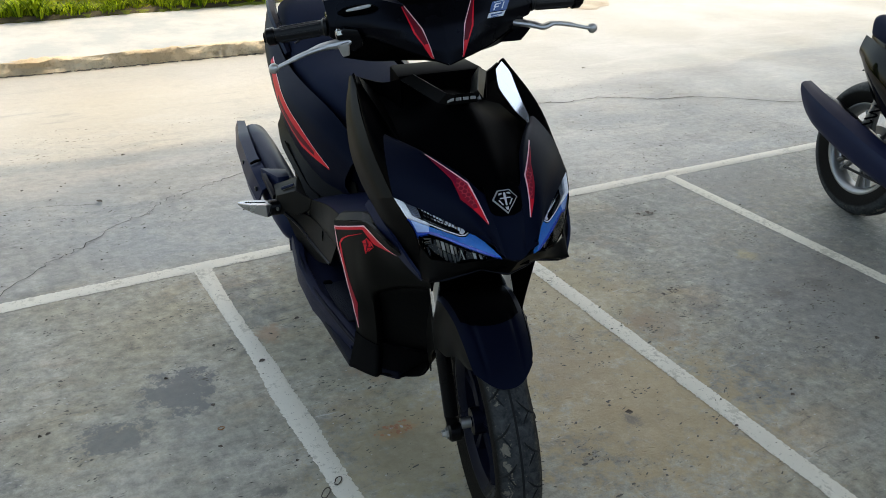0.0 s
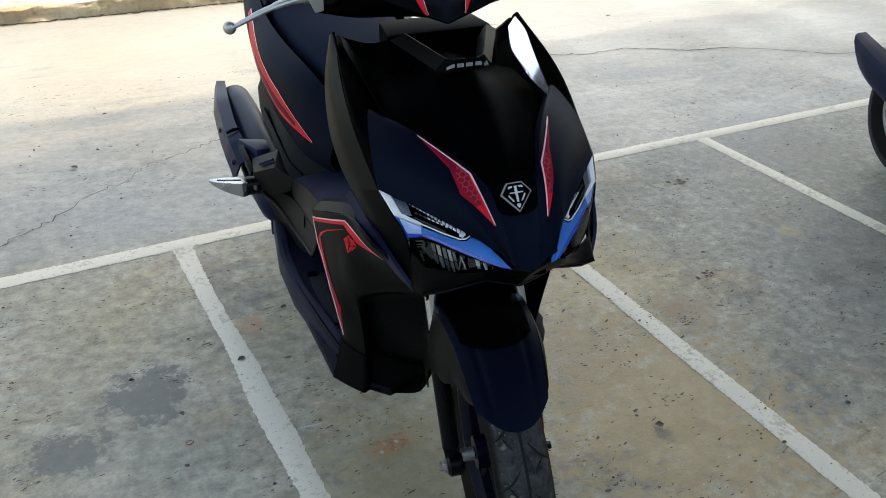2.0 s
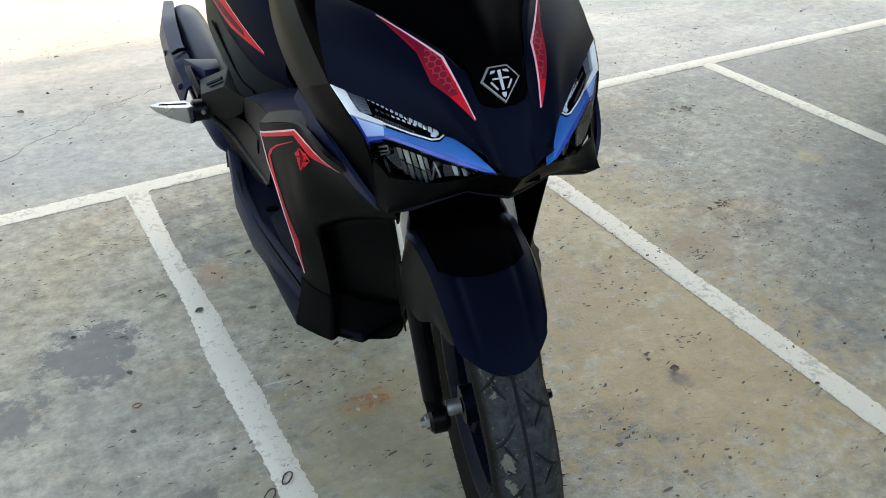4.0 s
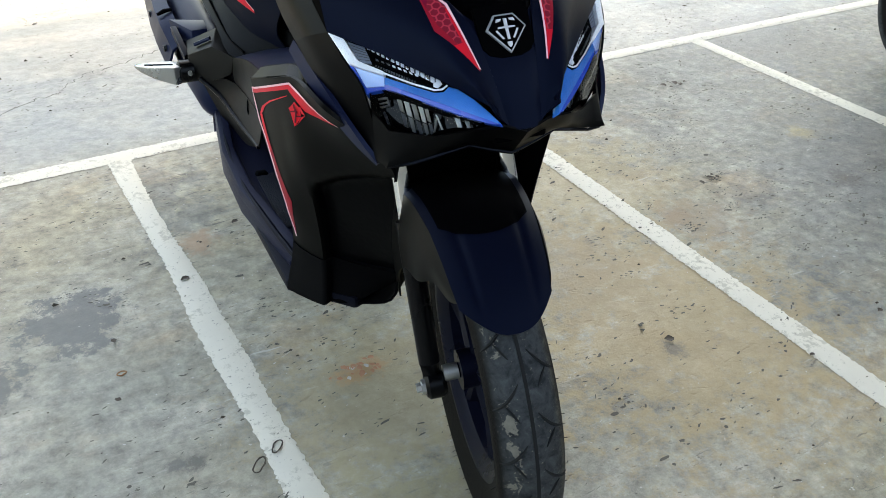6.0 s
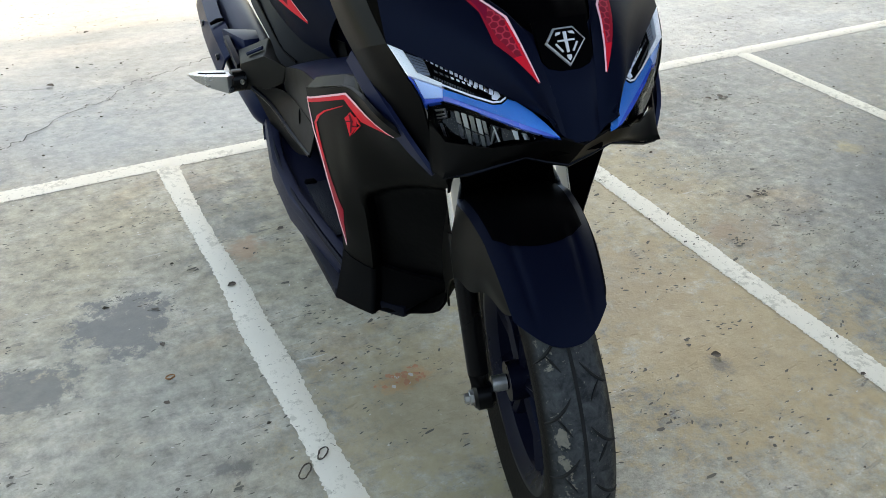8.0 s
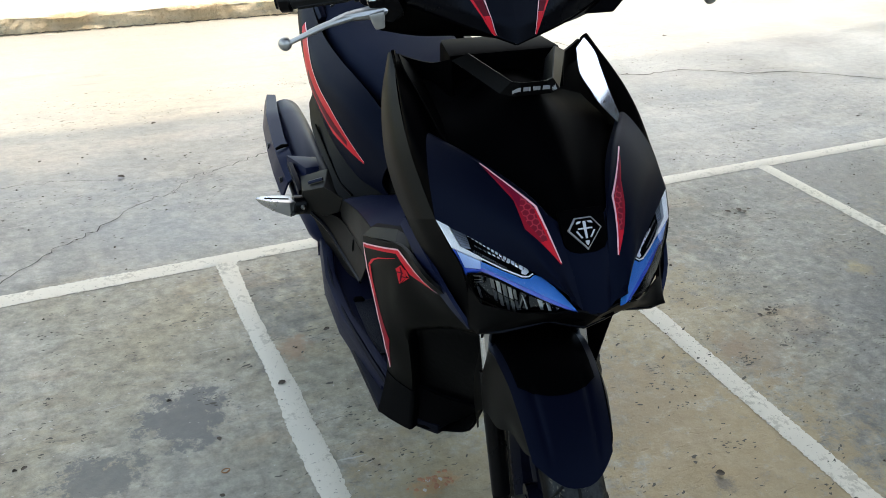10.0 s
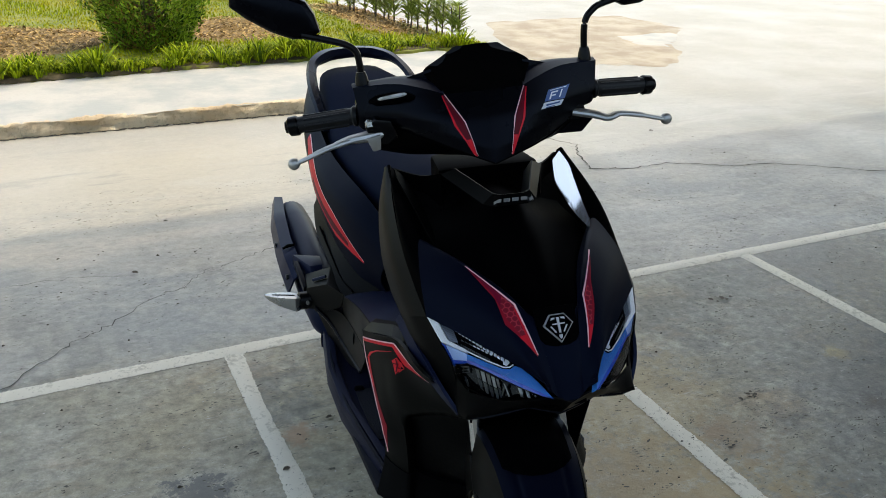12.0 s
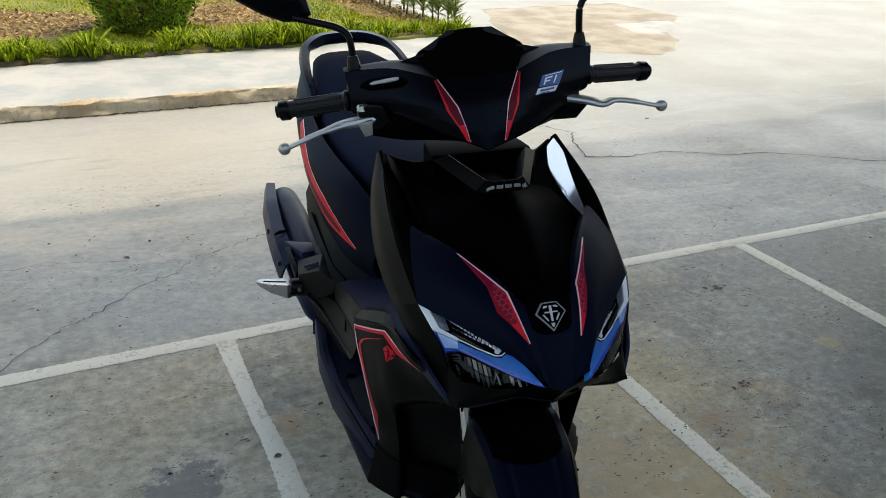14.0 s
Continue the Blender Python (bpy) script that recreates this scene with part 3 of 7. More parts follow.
tagged(in_garden(kerb), "rough chipped tan concrete kerb along the walkway", "kerb", kind="structure")
end_edge = [(KERB_END, y) for y in (2.73, 2.9, 3.1, 3.4, 3.7, 4.0)]
ramp = link_mesh("kerb_end", grid_mesh([[(x - 0.01, y, KERB_Z + 0.002) for x, y in end_edge], [(x + 0.03, y, KERB_Z * 0.6) for x, y in end_edge], [(x + 0.07, y, -0.01) for x, y in end_edge]]), KERB, 60)
tagged(in_garden(ramp), "rounded rough end of the concrete walkway", "kerb", kind="structure")


def painted_line(path, seed):
    """A hand-painted line: a thin film with uneven edges along a path of (x, y, width), laid on the ground."""
    r = random.Random(seed)
    h = 0.003 + 0.0006 * (seed % 3)
    rows = []
    drift = 0.0
    for (xa, ya, wa), (xb, yb, wb) in zip(path, path[1:]):
        a, b = Vector((xa, ya, h)), Vector((xb, yb, h))
        n = max(4, int((b - a).length / 0.005))
        d = (b - a).normalized()
        s = Vector((-d.y, d.x, 0))
        for i in range(n + ((xb, yb, wb) == path[-1])):
            c, w = a.lerp(b, i / n), wa + (wb - wa) * i / n
            drift = drift * 0.97 + r.uniform(-0.0002, 0.0002)
            w1, w2 = w / 2 + r.uniform(-0.0030, 0.0022), w / 2 + r.uniform(-0.0030, 0.0022)
            rows.append([c + s * (drift - w1), c + s * (drift - w1 * 0.4), c + s * (drift + w2 * 0.4), c + s * (drift + w2)])
    bm = grid_mesh(rows)
    for v in [v for v in bm.verts if v.is_boundary]:
        v.co.z = 0.0012
    return bm


LINE_W = 0.062
for k, (a, b) in enumerate((((0.30, 0.0327), (8.5, 0.150)), ((-0.66, -0.0045), (0.310, 0.0333)), ((-7.0, -0.22), (-0.640, -0.0038)))):
    tagged(link_mesh("painted_line", painted_line([(*a, LINE_W), (*b, LINE_W)], 20 + k), PAINT), "worn white painted line across the bay ends", "line", "bay lines", "structure")
for k, x in enumerate((-1.030, 0.030, 1.085, 2.163, 3.28, 4.36)):
    path = [(x, 0.018 * x, LINE_W), (x + (0.045 if k == 3 else -0.008), -2.35, LINE_W)]
    if k == 1:
        # this one wanders a little and changes its width
        path = [(0.024, 0.0, 0.062), (0.0225, -0.10, 0.057), (0.0245, -0.30, 0.049), (0.0265, -0.42, 0.050), (0.031, -0.54, 0.053), (0.033, -0.66, 0.059), (0.0305, -0.80, 0.065), (0.0325, -0.93, 0.066), (0.034, -1.05, 0.057), (0.0355, -1.19, 0.054), (0.0355, -1.30, 0.062), (0.036, -2.35, 0.060)]
    tagged(link_mesh("painted_line", painted_line(path, 40 + k), PAINT), "worn white painted bay line on concrete", "line", "bay lines", "structure")


def crack(points, width, seed):
    r = random.Random(seed)
    p = smooth_like([(x, y, 0.0025) for x, y in points], 7)
    rows = []
    for i, v in enumerate(p):
        d = (p[min(i + 1, len(p) - 1)] - p[max(i - 1, 0)]).normalized()
        s = Vector((-d.y, d.x, 0))
        o = s * r.uniform(-0.012, 0.012)
        w = width * r.uniform(0.35, 1.2) * (0.3 if i in (0, len(p) - 1) else 1)
        rows.append([v + o - s * w, v + o + s * w])
    return grid_mesh(rows)


for k, (pts, w) in enumerate((
        (((-0.75, -0.02), (-0.62, 0.06), (-0.475, 0.225), (-0.39, 0.285), (-0.315, 0.335), (-0.13, 0.512), (-0.055, 0.53), (-0.025, 0.562), (0.042, 0.652), (0.11, 0.68), (0.193, 0.71), (0.336, 0.79), (0.7, 0.93)), 0.0019),
        (((-0.9, 0.76), (-0.65, 0.76), (-0.5, 0.77), (-0.37, 0.76), (-0.2, 0.7)), 0.0012),
        (((2.08, 1.91), (2.30, 1.84), (2.38, 1.67), (2.27, 1.46), (2.23, 1.32), (2.20, 1.24), (2.43, 1.19), (2.67, 1.20), (2.85, 1.12), (3.01, 1.03), (3.27, 0.99), (3.48, 0.85), (3.76, 0.67), (4.20, 0.55)), 0.0045))):
    tagged(link_mesh("crack", crack(pts, w, 60 + k), CRACK), "thin dark crack in the concrete", "crack", kind="structure")


tagged(in_garden(link_mesh("kerb_joint", crack([(-3.0 + 0.12 * k, 2.590 + 0.045 * (-3.0 + 0.12 * k)) for k in range(47)], 0.016, 65), CRACK)), "dark dirt line along the foot of the kerb", "crack", kind="structure")


def film(outline, z, jitter, seed, cuts=5):
    """A thin film with a ragged outline."""
    r = random.Random(seed)
    p = smooth_like([(x, y, z) for x, y in outline] + [(outline[0][0], outline[0][1], z)], cuts)[:-1]
    p = [v + Vector((r.uniform(-jitter, jitter), r.uniform(-jitter, jitter), 0)) for v in p]
    c = sum(p, Vector()) / len(p)
    bm = bmesh.new()
    rim = [bm.verts.new((v.x, v.y, 0.0015)) for v in p]
    inner = [bm.verts.new(c.lerp(v, 0.9)) for v in p]
    n = len(p)
    for i in range(n):
        bm.faces.new((rim[i], rim[(i + 1) % n], inner[(i + 1) % n], inner[i]))
    bm.faces.new(inner)
    bmesh.ops.triangulate(bm, faces=bm.faces[:])
    return bm


tagged(in_garden(link_mesh("mud_patch", film(((3.87, 5.62), (4.84, 5.75), (5.64, 5.81), (5.78, 4.85), (5.21, 4.31), (4.56, 3.39), (4.22, 3.2), (3.8, 3.39), (3.2, 3.6), (2.9, 3.75), (3.34, 4.29)), 0.006, 0.05, 71, 8), MUD)), "dried tan mud film on the concrete", "mud patch", kind="structure")
tagged(in_garden(link_mesh("bare_patch", film(((4.75, 4.56), (5.45, 4.62), (5.2, 4.25), (4.88, 3.95), (4.58, 4.15)), 0.009, 0.05, 72, 6), PAVING)), "bare pale spot in the dried mud", "bare patch", kind="structure")

# unseen roof, inferred from the shade on the bays; its reach shapes the light
tagged(link_mesh("canopy", loft([[(-5, -4.2, z), (40, -4.2, z), (40, 2.338 + 0.08 * 40, z), (-5, 2.338 - 0.08 * 5, z)] for z in (5.5, 5.6)]), ROOF), "plain flat unseen roof that shades the parking bays", "canopy", kind="structure")
# two unseen walls, added to block light and darken what the scooter mirrors
tagged(link_mesh("shade_wall_east", block(8.0, 8.15, -4.2, 1.0, -0.05, 5.49), PLASTER), "plain unseen wall added to darken reflections from the east", "wall", kind="structure")
tagged(link_mesh("shade_wall_south", block(-10, 40, -4.36, -4.2, -0.05, 1.7), PLASTER), "plain low unseen wall added to hold back light from the south", "wall", kind="structure")

# lawn
LAWN_Z = 0.085
lawn_edge = wavy(-9, 2.95, 0.05, 3.70, 0.10, 0.03, 11)


def lawn_right(y):
    return 3.0 - (y - 4.05) * 0.15


rows = []
for k in range(31):
    f = k / 30
    row = []
    for x, y in lawn_edge:
        yy = y + (22 - y) * f ** 2
        xx = -9 + (x + 9) * (lawn_right(max(yy, 3.98)) + 9) / (2.95 + 9)
        row.append((xx, yy, (LAWN_Z if k else 0.05) + 0.02 * noise.noise((xx * 1.3, yy * 1.3, 0))))
    rows.append(row)
lawn = link_mesh("lawn", grid_mesh(rows), LAWN)
tagged(in_garden(lawn), "patchy sunlit lawn on brown soil", "lawn", kind="structure")


def in_mulch(x, y):
    """The two bare, mulched beds in the lawn."""
    w = 0.12 * noise.noise((x * 2.3, y * 2.3, 4.0))
    a = ((x + 0.75) / 0.85) ** 2 + ((y - 5.0) / 0.75) ** 2
    b = ((x - 1.2) / 0.55) ** 2 + ((y - 5.3) / 0.6) ** 2
    c = ((x - 2.52 + 0.15 * (y - 5.7)) / 0.26) ** 2 + ((y - 5.7) / 1.1) ** 2
    return min(a, b, c) < 1.0 + w * 3


def blades(count, area, height, width, seed, lean=0.6, keep=lambda x, y: True, per=1, z=LAWN_Z):
    r = random.Random(seed)
    verts, faces = [], []
    made = 0
    while made < count:
        x, y = area(r)
        if not keep(x, y):
            continue
        made += 1
        for _ in range(per):
            a = r.uniform(0, 2 * math.pi)
            h, w = height * r.uniform(0.55, 1.25), width * r.uniform(0.7, 1.3)
            bx, by = x + r.gauss(0, 0.012) * (per > 1), y + r.gauss(0, 0.012) * (per > 1)
            ln = lean * r.uniform(0.2, 1.0)
            dx, dy = math.cos(a), math.sin(a)
            n = len(verts)
            sx, sy = -dy * w / 2, dx * w / 2
            m1 = (bx + dx * h * ln * 0.3, by + dy * h * ln * 0.3, z + h * 0.62)
            tip = (bx + dx * h * ln, by + dy * h * ln, z + h * (0.95 - 0.35 * ln))
            verts += [(bx - sx, by - sy, z - 0.02), (bx + sx, by + sy, z - 0.02), (m1[0] + sx * 0.8, m1[1] + sy * 0.8, m1[2]), (m1[0] - sx * 0.8, m1[1] - sy * 0.8, m1[2]), tip]
            faces += [(n, n + 1, n + 2, n + 3), (n + 3, n + 2, n + 4)]
    me = bpy.data.meshes.new("blades")
    me.from_pydata(verts, [], faces)
    return me


def lawn_area(r):
    y = 3.75 + 6.5 * r.random() ** 1.5
    return r.uniform(-4.0, lawn_right(y) + 0.02), y


me = blades(80000, lawn_area, 0.030, 0.0065, 12, 0.9, lambda x, y: not in_mulch(x, y) and y > 3.75 + 0.1 * x)
me.materials.append(BLADES)
tagged(in_garden(new("lawn_grass", me)), "short yellow-green sunlit grass on the lawn", "grass", kind="stuff")


def tufts(clumps, seed):
    """Clumps of long arching leaves; each leaf is a folded strip of three pieces that narrows to its tip."""
    r = random.Random(seed)
    verts, faces = [], []
    for cx, cy, size in clumps(r):
        for _ in range(int(120 * size)):
            a, out = r.uniform(0, 6.283), r.random()
            h, w = 0.145 * size * r.uniform(0.45, 1.2), 0.0080 * r.uniform(0.5, 1.5)
            bx, by = cx + math.cos(a) * 0.035 * out, cy + math.sin(a) * 0.035 * out
            a += r.gauss(0, 0.4)
            reach = h * (0.25 + 1.25 * out) * r.uniform(0.6, 1.2)
            dx, dy, n = math.cos(a), math.sin(a), len(verts)
            for f, up, wide in ((0.0, -0.02, 0.7), (0.30, 0.55 * h, 1.0), (0.68, 0.90 * h, 0.75)):
                px, py = bx + dx * reach * f, by + dy * reach * f
                verts += [(px + dy * w * wide / 2, py - dx * w * wide / 2, LAWN_Z + up), (px - dy * w * wide / 2, py + dx * w * wide / 2, LAWN_Z + up)]
            verts.append((bx + dx * reach, by + dy * reach, LAWN_Z + h * (1.0 - 0.35 * out)))
            faces += [(n, n + 1, n + 3, n + 2), (n + 2, n + 3, n + 5, n + 4), (n + 4, n + 5, n + 6)]
    me = bpy.data.meshes.new("tufts")
    me.from_pydata(verts, [], faces)
    return me


def border_clumps(r):
    x = -3.6
    while x < 2.98:
        x += r.uniform(0.012, 0.055)
        thin = noise.noise((x * 1.9, 0, 7)) + 0.5 * noise.noise((x * 5.3, 3, 7))
        if thin > -0.38 or r.random() < 0.6:
            yield x, 3.722 + 0.112 * x + abs(r.gauss(0, 0.10)), r.uniform(0.30, 1.0) * (1.25 if thin > 0.15 else 0.9 if thin > -0.1 else 0.55)


strip = wavy(-9, 2.95, 0.05, 3.690, 0.115, 0.015, 44)
in_garden(tagged(link_mesh("border_soil", grid_mesh([[(x, y, LAWN_Z - 0.010) for x, y in strip], [(x, y + 0.03, LAWN_Z + 0.012) for x, y in strip], [(x, y + 0.15 + 0.08 * noise.noise((x * 3, 1, 5)), LAWN_Z + 0.016) for x, y in strip], [(x, y + 0.24, LAWN_Z - 0.008) for x, y in strip]]), DARK_SOIL), "dark soil along the walkway edge", "soil", kind="structure"))
me = tufts(border_clumps, 13)
me.materials.append(TUFT)
tagged(in_garden(new("border_grass", me)), "tufts of long yellow-green grass along the walkway", "grass", kind="stuff")
r = random.Random(14)
verts, faces = [], []
for _ in range(30000):
    x, y = r.uniform(-2.2, 3.6), r.uniform(4.0, 6.6)
    if not in_mulch(x, y):
        continue
    s, a, t = r.uniform(0.008, 0.024), r.uniform(0, 6.28), r.uniform(-0.6, 0.6)
    n = len(verts)
    c, q = math.cos(a) * s, math.sin(a) * s
    z = LAWN_Z + 0.012 + r.uniform(0, 0.015)
    verts += [(x + c, y + q, z + t * s), (x - q * 0.5, y + c * 0.5, z + 0.004), (x - c, y - q, z - t * s), (x + q * 0.5, y - c * 0.5, z + 0.002)]
    faces.append((n, n + 1, n + 2, n + 3))
me = bpy.data.meshes.new("mulch")
me.from_pydata(verts, [], faces)
me.materials.append(MULCH)
tagged(in_garden(new("mulch", me)), "brown dry leaf and bark mulch in the lawn beds", "mulch", kind="stuff")


for k, (x, y, rx, ry) in enumerate(((-0.75, 5.0, 0.88, 0.78), (1.2, 5.3, 0.57, 0.62), (2.52, 5.7, 0.22, 1.05))):
    bed = film([(x + rx * math.cos(a) * (1 + 0.1 * math.sin(3 * a + k)), y + ry * math.sin(a) * (1 + 0.1 * math.sin(2 * a))) for a in (6.283 * i / 14 for i in range(14))], 0.012, 0.03, 80 + k)
    bmesh.ops.translate(bed, verts=bed.verts, vec=(0, 0, LAWN_Z))
    tagged(in_garden(link_mesh("mulch_bed", bed, SOIL)), "bare brown soil bed in the lawn", "soil bed", kind="structure")


def conifer(x, y, radius, height, seed):
    """A bushy conifer: a trunk, upright limbs and a crown of many small upright sprays."""
    r = random.Random(seed)
    top = thing("conifer", pose(x, y, LAWN_Z - 0.02), "dense dark green conifer bush on the lawn", "tree")
    part("trunk", tube([(0, 0, 0), (0.01, 0.01, height * 0.35), (0, 0, height * 0.9)], [0.045, 0.035, 0.008], 10), BARK, top)
    for _ in range(9):
        a, rr, z0 = r.uniform(0, 6.28), radius * r.uniform(0.45, 0.8), r.uniform(0.06, 0.5)
        part("limb", tube([(0, 0, z0), (math.cos(a) * rr * 0.6, math.sin(a) * rr * 0.6, z0 + 0.18), (math.cos(a) * rr, math.sin(a) * rr, z0 + 0.5)], [0.013, 0.009, 0.004], 6), BARK, top)
    for name, count, mat, low in (("crown", 30000, NEEDLE, 0.0), ("withered_sprays", 3600, DEAD_NEEDLE, 1.0)):
        verts, faces = [], []
        for _ in range(count):
            z = height * r.random() ** (1.25 + low * 1.3)
            a = r.uniform(0, 6.283) if not low else r.gauss(-2.4, 0.9)
            lump = 1 + 0.36 * noise.noise((math.cos(a) * 2.2, math.sin(a) * 2.2, z * 2.6)) + 0.30 * noise.noise((math.cos(a) * 6, math.sin(a) * 6, z * 7))
            prof = min(1.0, 0.62 + z / 0.35 * 0.38) * (1 - 0.55 * (z / height) ** 2)
            rr = radius * prof * lump * (1 - (0.45 + 0.2 * low) * r.random() ** (2.2 - low))
            px, py, pz = math.cos(a) * rr, math.sin(a) * rr, z + 0.04
            h, w = r.uniform(0.018, 0.050), r.uniform(0.003, 0.009)
            out, up = r.uniform(0.2, 1.3), r.uniform(0.15, 1.0)
            b = a + r.uniform(-1.3, 1.3)
            dx, dy = math.cos(b) * h * out, math.sin(b) * h * out
            t = r.uniform(0, 6.283)
            sx, sy, sz = math.cos(t) * w, math.sin(t) * w, r.uniform(-w, w)
            n = len(verts)
            verts += [(px - sx * 0.4, py - sy * 0.4, pz), (px + sx * 0.4, py + sy * 0.4, pz), (px + dx * 0.55 + sx, py + dy * 0.55 + sy, pz + h * up * 0.55 + sz), (px + dx, py + dy, pz + h * up), (px + dx * 0.55 - sx, py + dy * 0.55 - sy, pz + h * up * 0.5 - sz)]
            faces.append((n, n + 1, n + 2, n + 3, n + 4))
        me = bpy.data.meshes.new(name)
        me.from_pydata(verts, [], faces)
        me.materials.append(mat)
        spray = new(name, me)
        spray.parent = top
    return top


in_garden(conifer(0.42, 4.62, 0.42, 1.7, 31))


def young_plant(seed):
    r = random.Random(seed)
    top = thing("young_plant", pose(0, 0, 0), "thin young hedge plant with narrow pale green leaves", "plant", "young hedge row")
    h = r.uniform(0.26, 0.42)
    part("stem", tube([(0, 0, -0.03), (r.uniform(-.02, .02), r.uniform(-.02, .02), h * .5), (r.uniform(-.04, .04), r.uniform(-.04, .04), h)], [0.008, 0.006, 0.003], 6), BARK, top)
    verts, faces = [], []
    for _ in range(110):
        z, a = h * r.uniform(0.15, 1.0), r.uniform(0, 6.28)
        ln, w, up = r.uniform(0.06, 0.12), r.uniform(0.006, 0.011), r.uniform(0.2, 1.1)
        dx, dy = math.cos(a), math.sin(a)
        n = len(verts)
        verts += [(0, 0, z), (dx * ln * .5 - dy * w, dy * ln * .5 + dx * w, z + ln * up * .5), (dx * ln, dy * ln, z + ln * up * .8), (dx * ln * .5 + dy * w, dy * ln * .5 - dx * w, z + ln * up * .5)]
        faces.append((n, n + 1, n + 2, n + 3))
    me = bpy.data.meshes.new("foliage")
    me.from_pydata(verts, [], faces)
    me.materials.append(STALK)
    f = new("foliage", me)
    f.parent = top
    return top


r = random.Random(33)
kinds = [young_plant(90), young_plant(91), young_plant(92)]
for k in range(18):
    y = 4.28 + 0.125 * k
    m = GARDEN @ pose(lawn_right(y) - 0.10 + r.uniform(-0.05, 0.05), y, LAWN_Z, 0, 0, r.uniform(0, 360))
    if k < 3:
        kinds[k].matrix_basis = m
    else:
        copy_thing(kinds[k % 3], m)

# ---------------------------------------------------------------- the scooter
# its own axes: x to its left side, y rearwards, z up, from the ground under the front axle
BODY = pose(0.336, -1.395, 0, 0, -3.05, -9.46)
scooter = thing("scooter", BODY, "matte black sporty scooter with red accent stickers parked on concrete", "scooter")
STEER = BODY.inverted() @ pose(0.317, -1.404, 0, 0, -5.8, -15.9)     # fork and front wheel, turned a little
BARS = BODY.inverted() @ pose(0.3255, -1.402, 0, 0, -6.38, -15.64)
REAR = pose(-0.010, 0.119, 0, 0, 0.6, 4.4) @ pose(0, -0.1, 0) @ Matrix.Diagonal((0.86, 1, 1, 1))

# ---- front fairing, half by half
C0 = [(0.021, -0.062, 0.664), (0.030, -0.022, 0.722), (0.044, 0.028, 0.772), (0.086, 0.130, 0.797), (0.150, 0.238, 0.815), (0.157, 0.335, 0.858), (0.158, 0.428, 0.889)]
C1 = [(0.030, -0.060, 0.673), (0.043, -0.024, 0.723), (0.058, 0.043, 0.781), (0.114, 0.144, 0.812), (0.168, 0.240, 0.826), (0.176, 0.335, 0.864), (0.172, 0.443, 0.897)]
C2 = [(0.038, -0.060, 0.686), (0.072, -0.020, 0.704), (0.106, 0.020, 0.716), (0.146, 0.066, 0.730), (0.188, 0.116, 0.742), (0.197, 0.255, 0.815), (0.174, 0.446, 0.896)]
C12 = [tuple(0.5 * (a + b) + d for a, b, d in zip(p, q, (0.006, -0.008, 0.008))) for p, q in zip(C1, C2)]
WING = [[(0.188, 0.116, 0.742), (0.194, 0.18, 0.775), (0.197, 0.255, 0.815), (0.190, 0.35, 0.858), (0.174, 0.446, 0.896)],
        [(0.207, 0.150, 0.728), (0.213, 0.21, 0.757), (0.214, 0.28, 0.795), (0.203, 0.37, 0.845), (0.180, 0.455, 0.895)],
        [(0.214, 0.195, 0.706), (0.221, 0.25, 0.732), (0.222, 0.32, 0.772), (0.208, 0.40, 0.832), (0.181, 0.465, 0.890)]]
SIDE = [[(0.188, 0.116, 0.742), (0.179, 0.082, 0.718), (0.165, 0.055, 0.688), (0.154, 0.049, 0.635), (0.150, 0.022, 0.597)],
        [(0.207, 0.150, 0.728), (0.196, 0.115, 0.699), (0.181, 0.089, 0.666), (0.167, 0.067, 0.623), (0.156, 0.030, 0.597)],
        [(0.214, 0.195, 0.706), (0.206, 0.155, 0.684), (0.191, 0.117, 0.656), (0.174, 0.076, 0.621), (0.158, 0.035, 0.594)]]
FAIRING_TREES = {}
for side in (-1, 1):
    bm = sheet([c[:5] for c in (C0, C1, C12, C2)], 20, 12, 0.003, side=side)
    FAIRING_TREES[side] = tree_of(bm)
    part("front_fairing", bm, MATTE, scooter, sharp=50)
    # upper face: same paint, made ink black to carry its shade
    part("wing_front_face", sheet([c[4:] for c in (C0, C1, C12, C2)], 12, 12, 0.003, side=side), INKY, scooter, sharp=50)
    part("fairing_wing", sheet(WING, 14, 8, 0.003, side=side), SHADED_MATTE, scooter, sharp=50)
    part("headlight_side_cover", sheet(SIDE, 14, 8, 0.003, side=side), SHADED_MATTE, scooter, sharp=50)
    # flank in navy: sky light on this face is put into the colour
    flank = [[(0.215, 0.205, 0.706), (0.206, 0.155, 0.685), (0.1945, 0.108, 0.661), (0.1785, 0.062, 0.629), (0.1585, 0.034, 0.594)],
             [(0.222, 0.212, 0.690), (0.211, 0.166, 0.661), (0.196, 0.122, 0.634), (0.178, 0.080, 0.608), (0.157, 0.044, 0.586)]]
    part("fin_flank", sheet(flank, 14, 0, 0.006, side=side, linear=True), NAVY, scooter, "black flank below the headlight with sky light in its colour", sharp=50)
    # gloss black inner face of the wing; bright metal on one side paints sky reflection
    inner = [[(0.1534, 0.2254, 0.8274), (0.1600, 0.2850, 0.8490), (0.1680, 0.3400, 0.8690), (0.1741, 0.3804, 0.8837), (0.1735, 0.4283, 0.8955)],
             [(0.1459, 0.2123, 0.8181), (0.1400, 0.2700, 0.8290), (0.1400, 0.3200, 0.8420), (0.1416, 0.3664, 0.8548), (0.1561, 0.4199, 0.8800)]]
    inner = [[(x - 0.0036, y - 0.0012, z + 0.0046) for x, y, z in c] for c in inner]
    part("wing_inner_trim", sheet(inner, 12, 0, 0.002, side=side, linear=True), BRIGHT_METAL if side > 0 else INKY, scooter, "inner trim with the sky's sheen painted bright" if side > 0 else "gloss black inner trim")

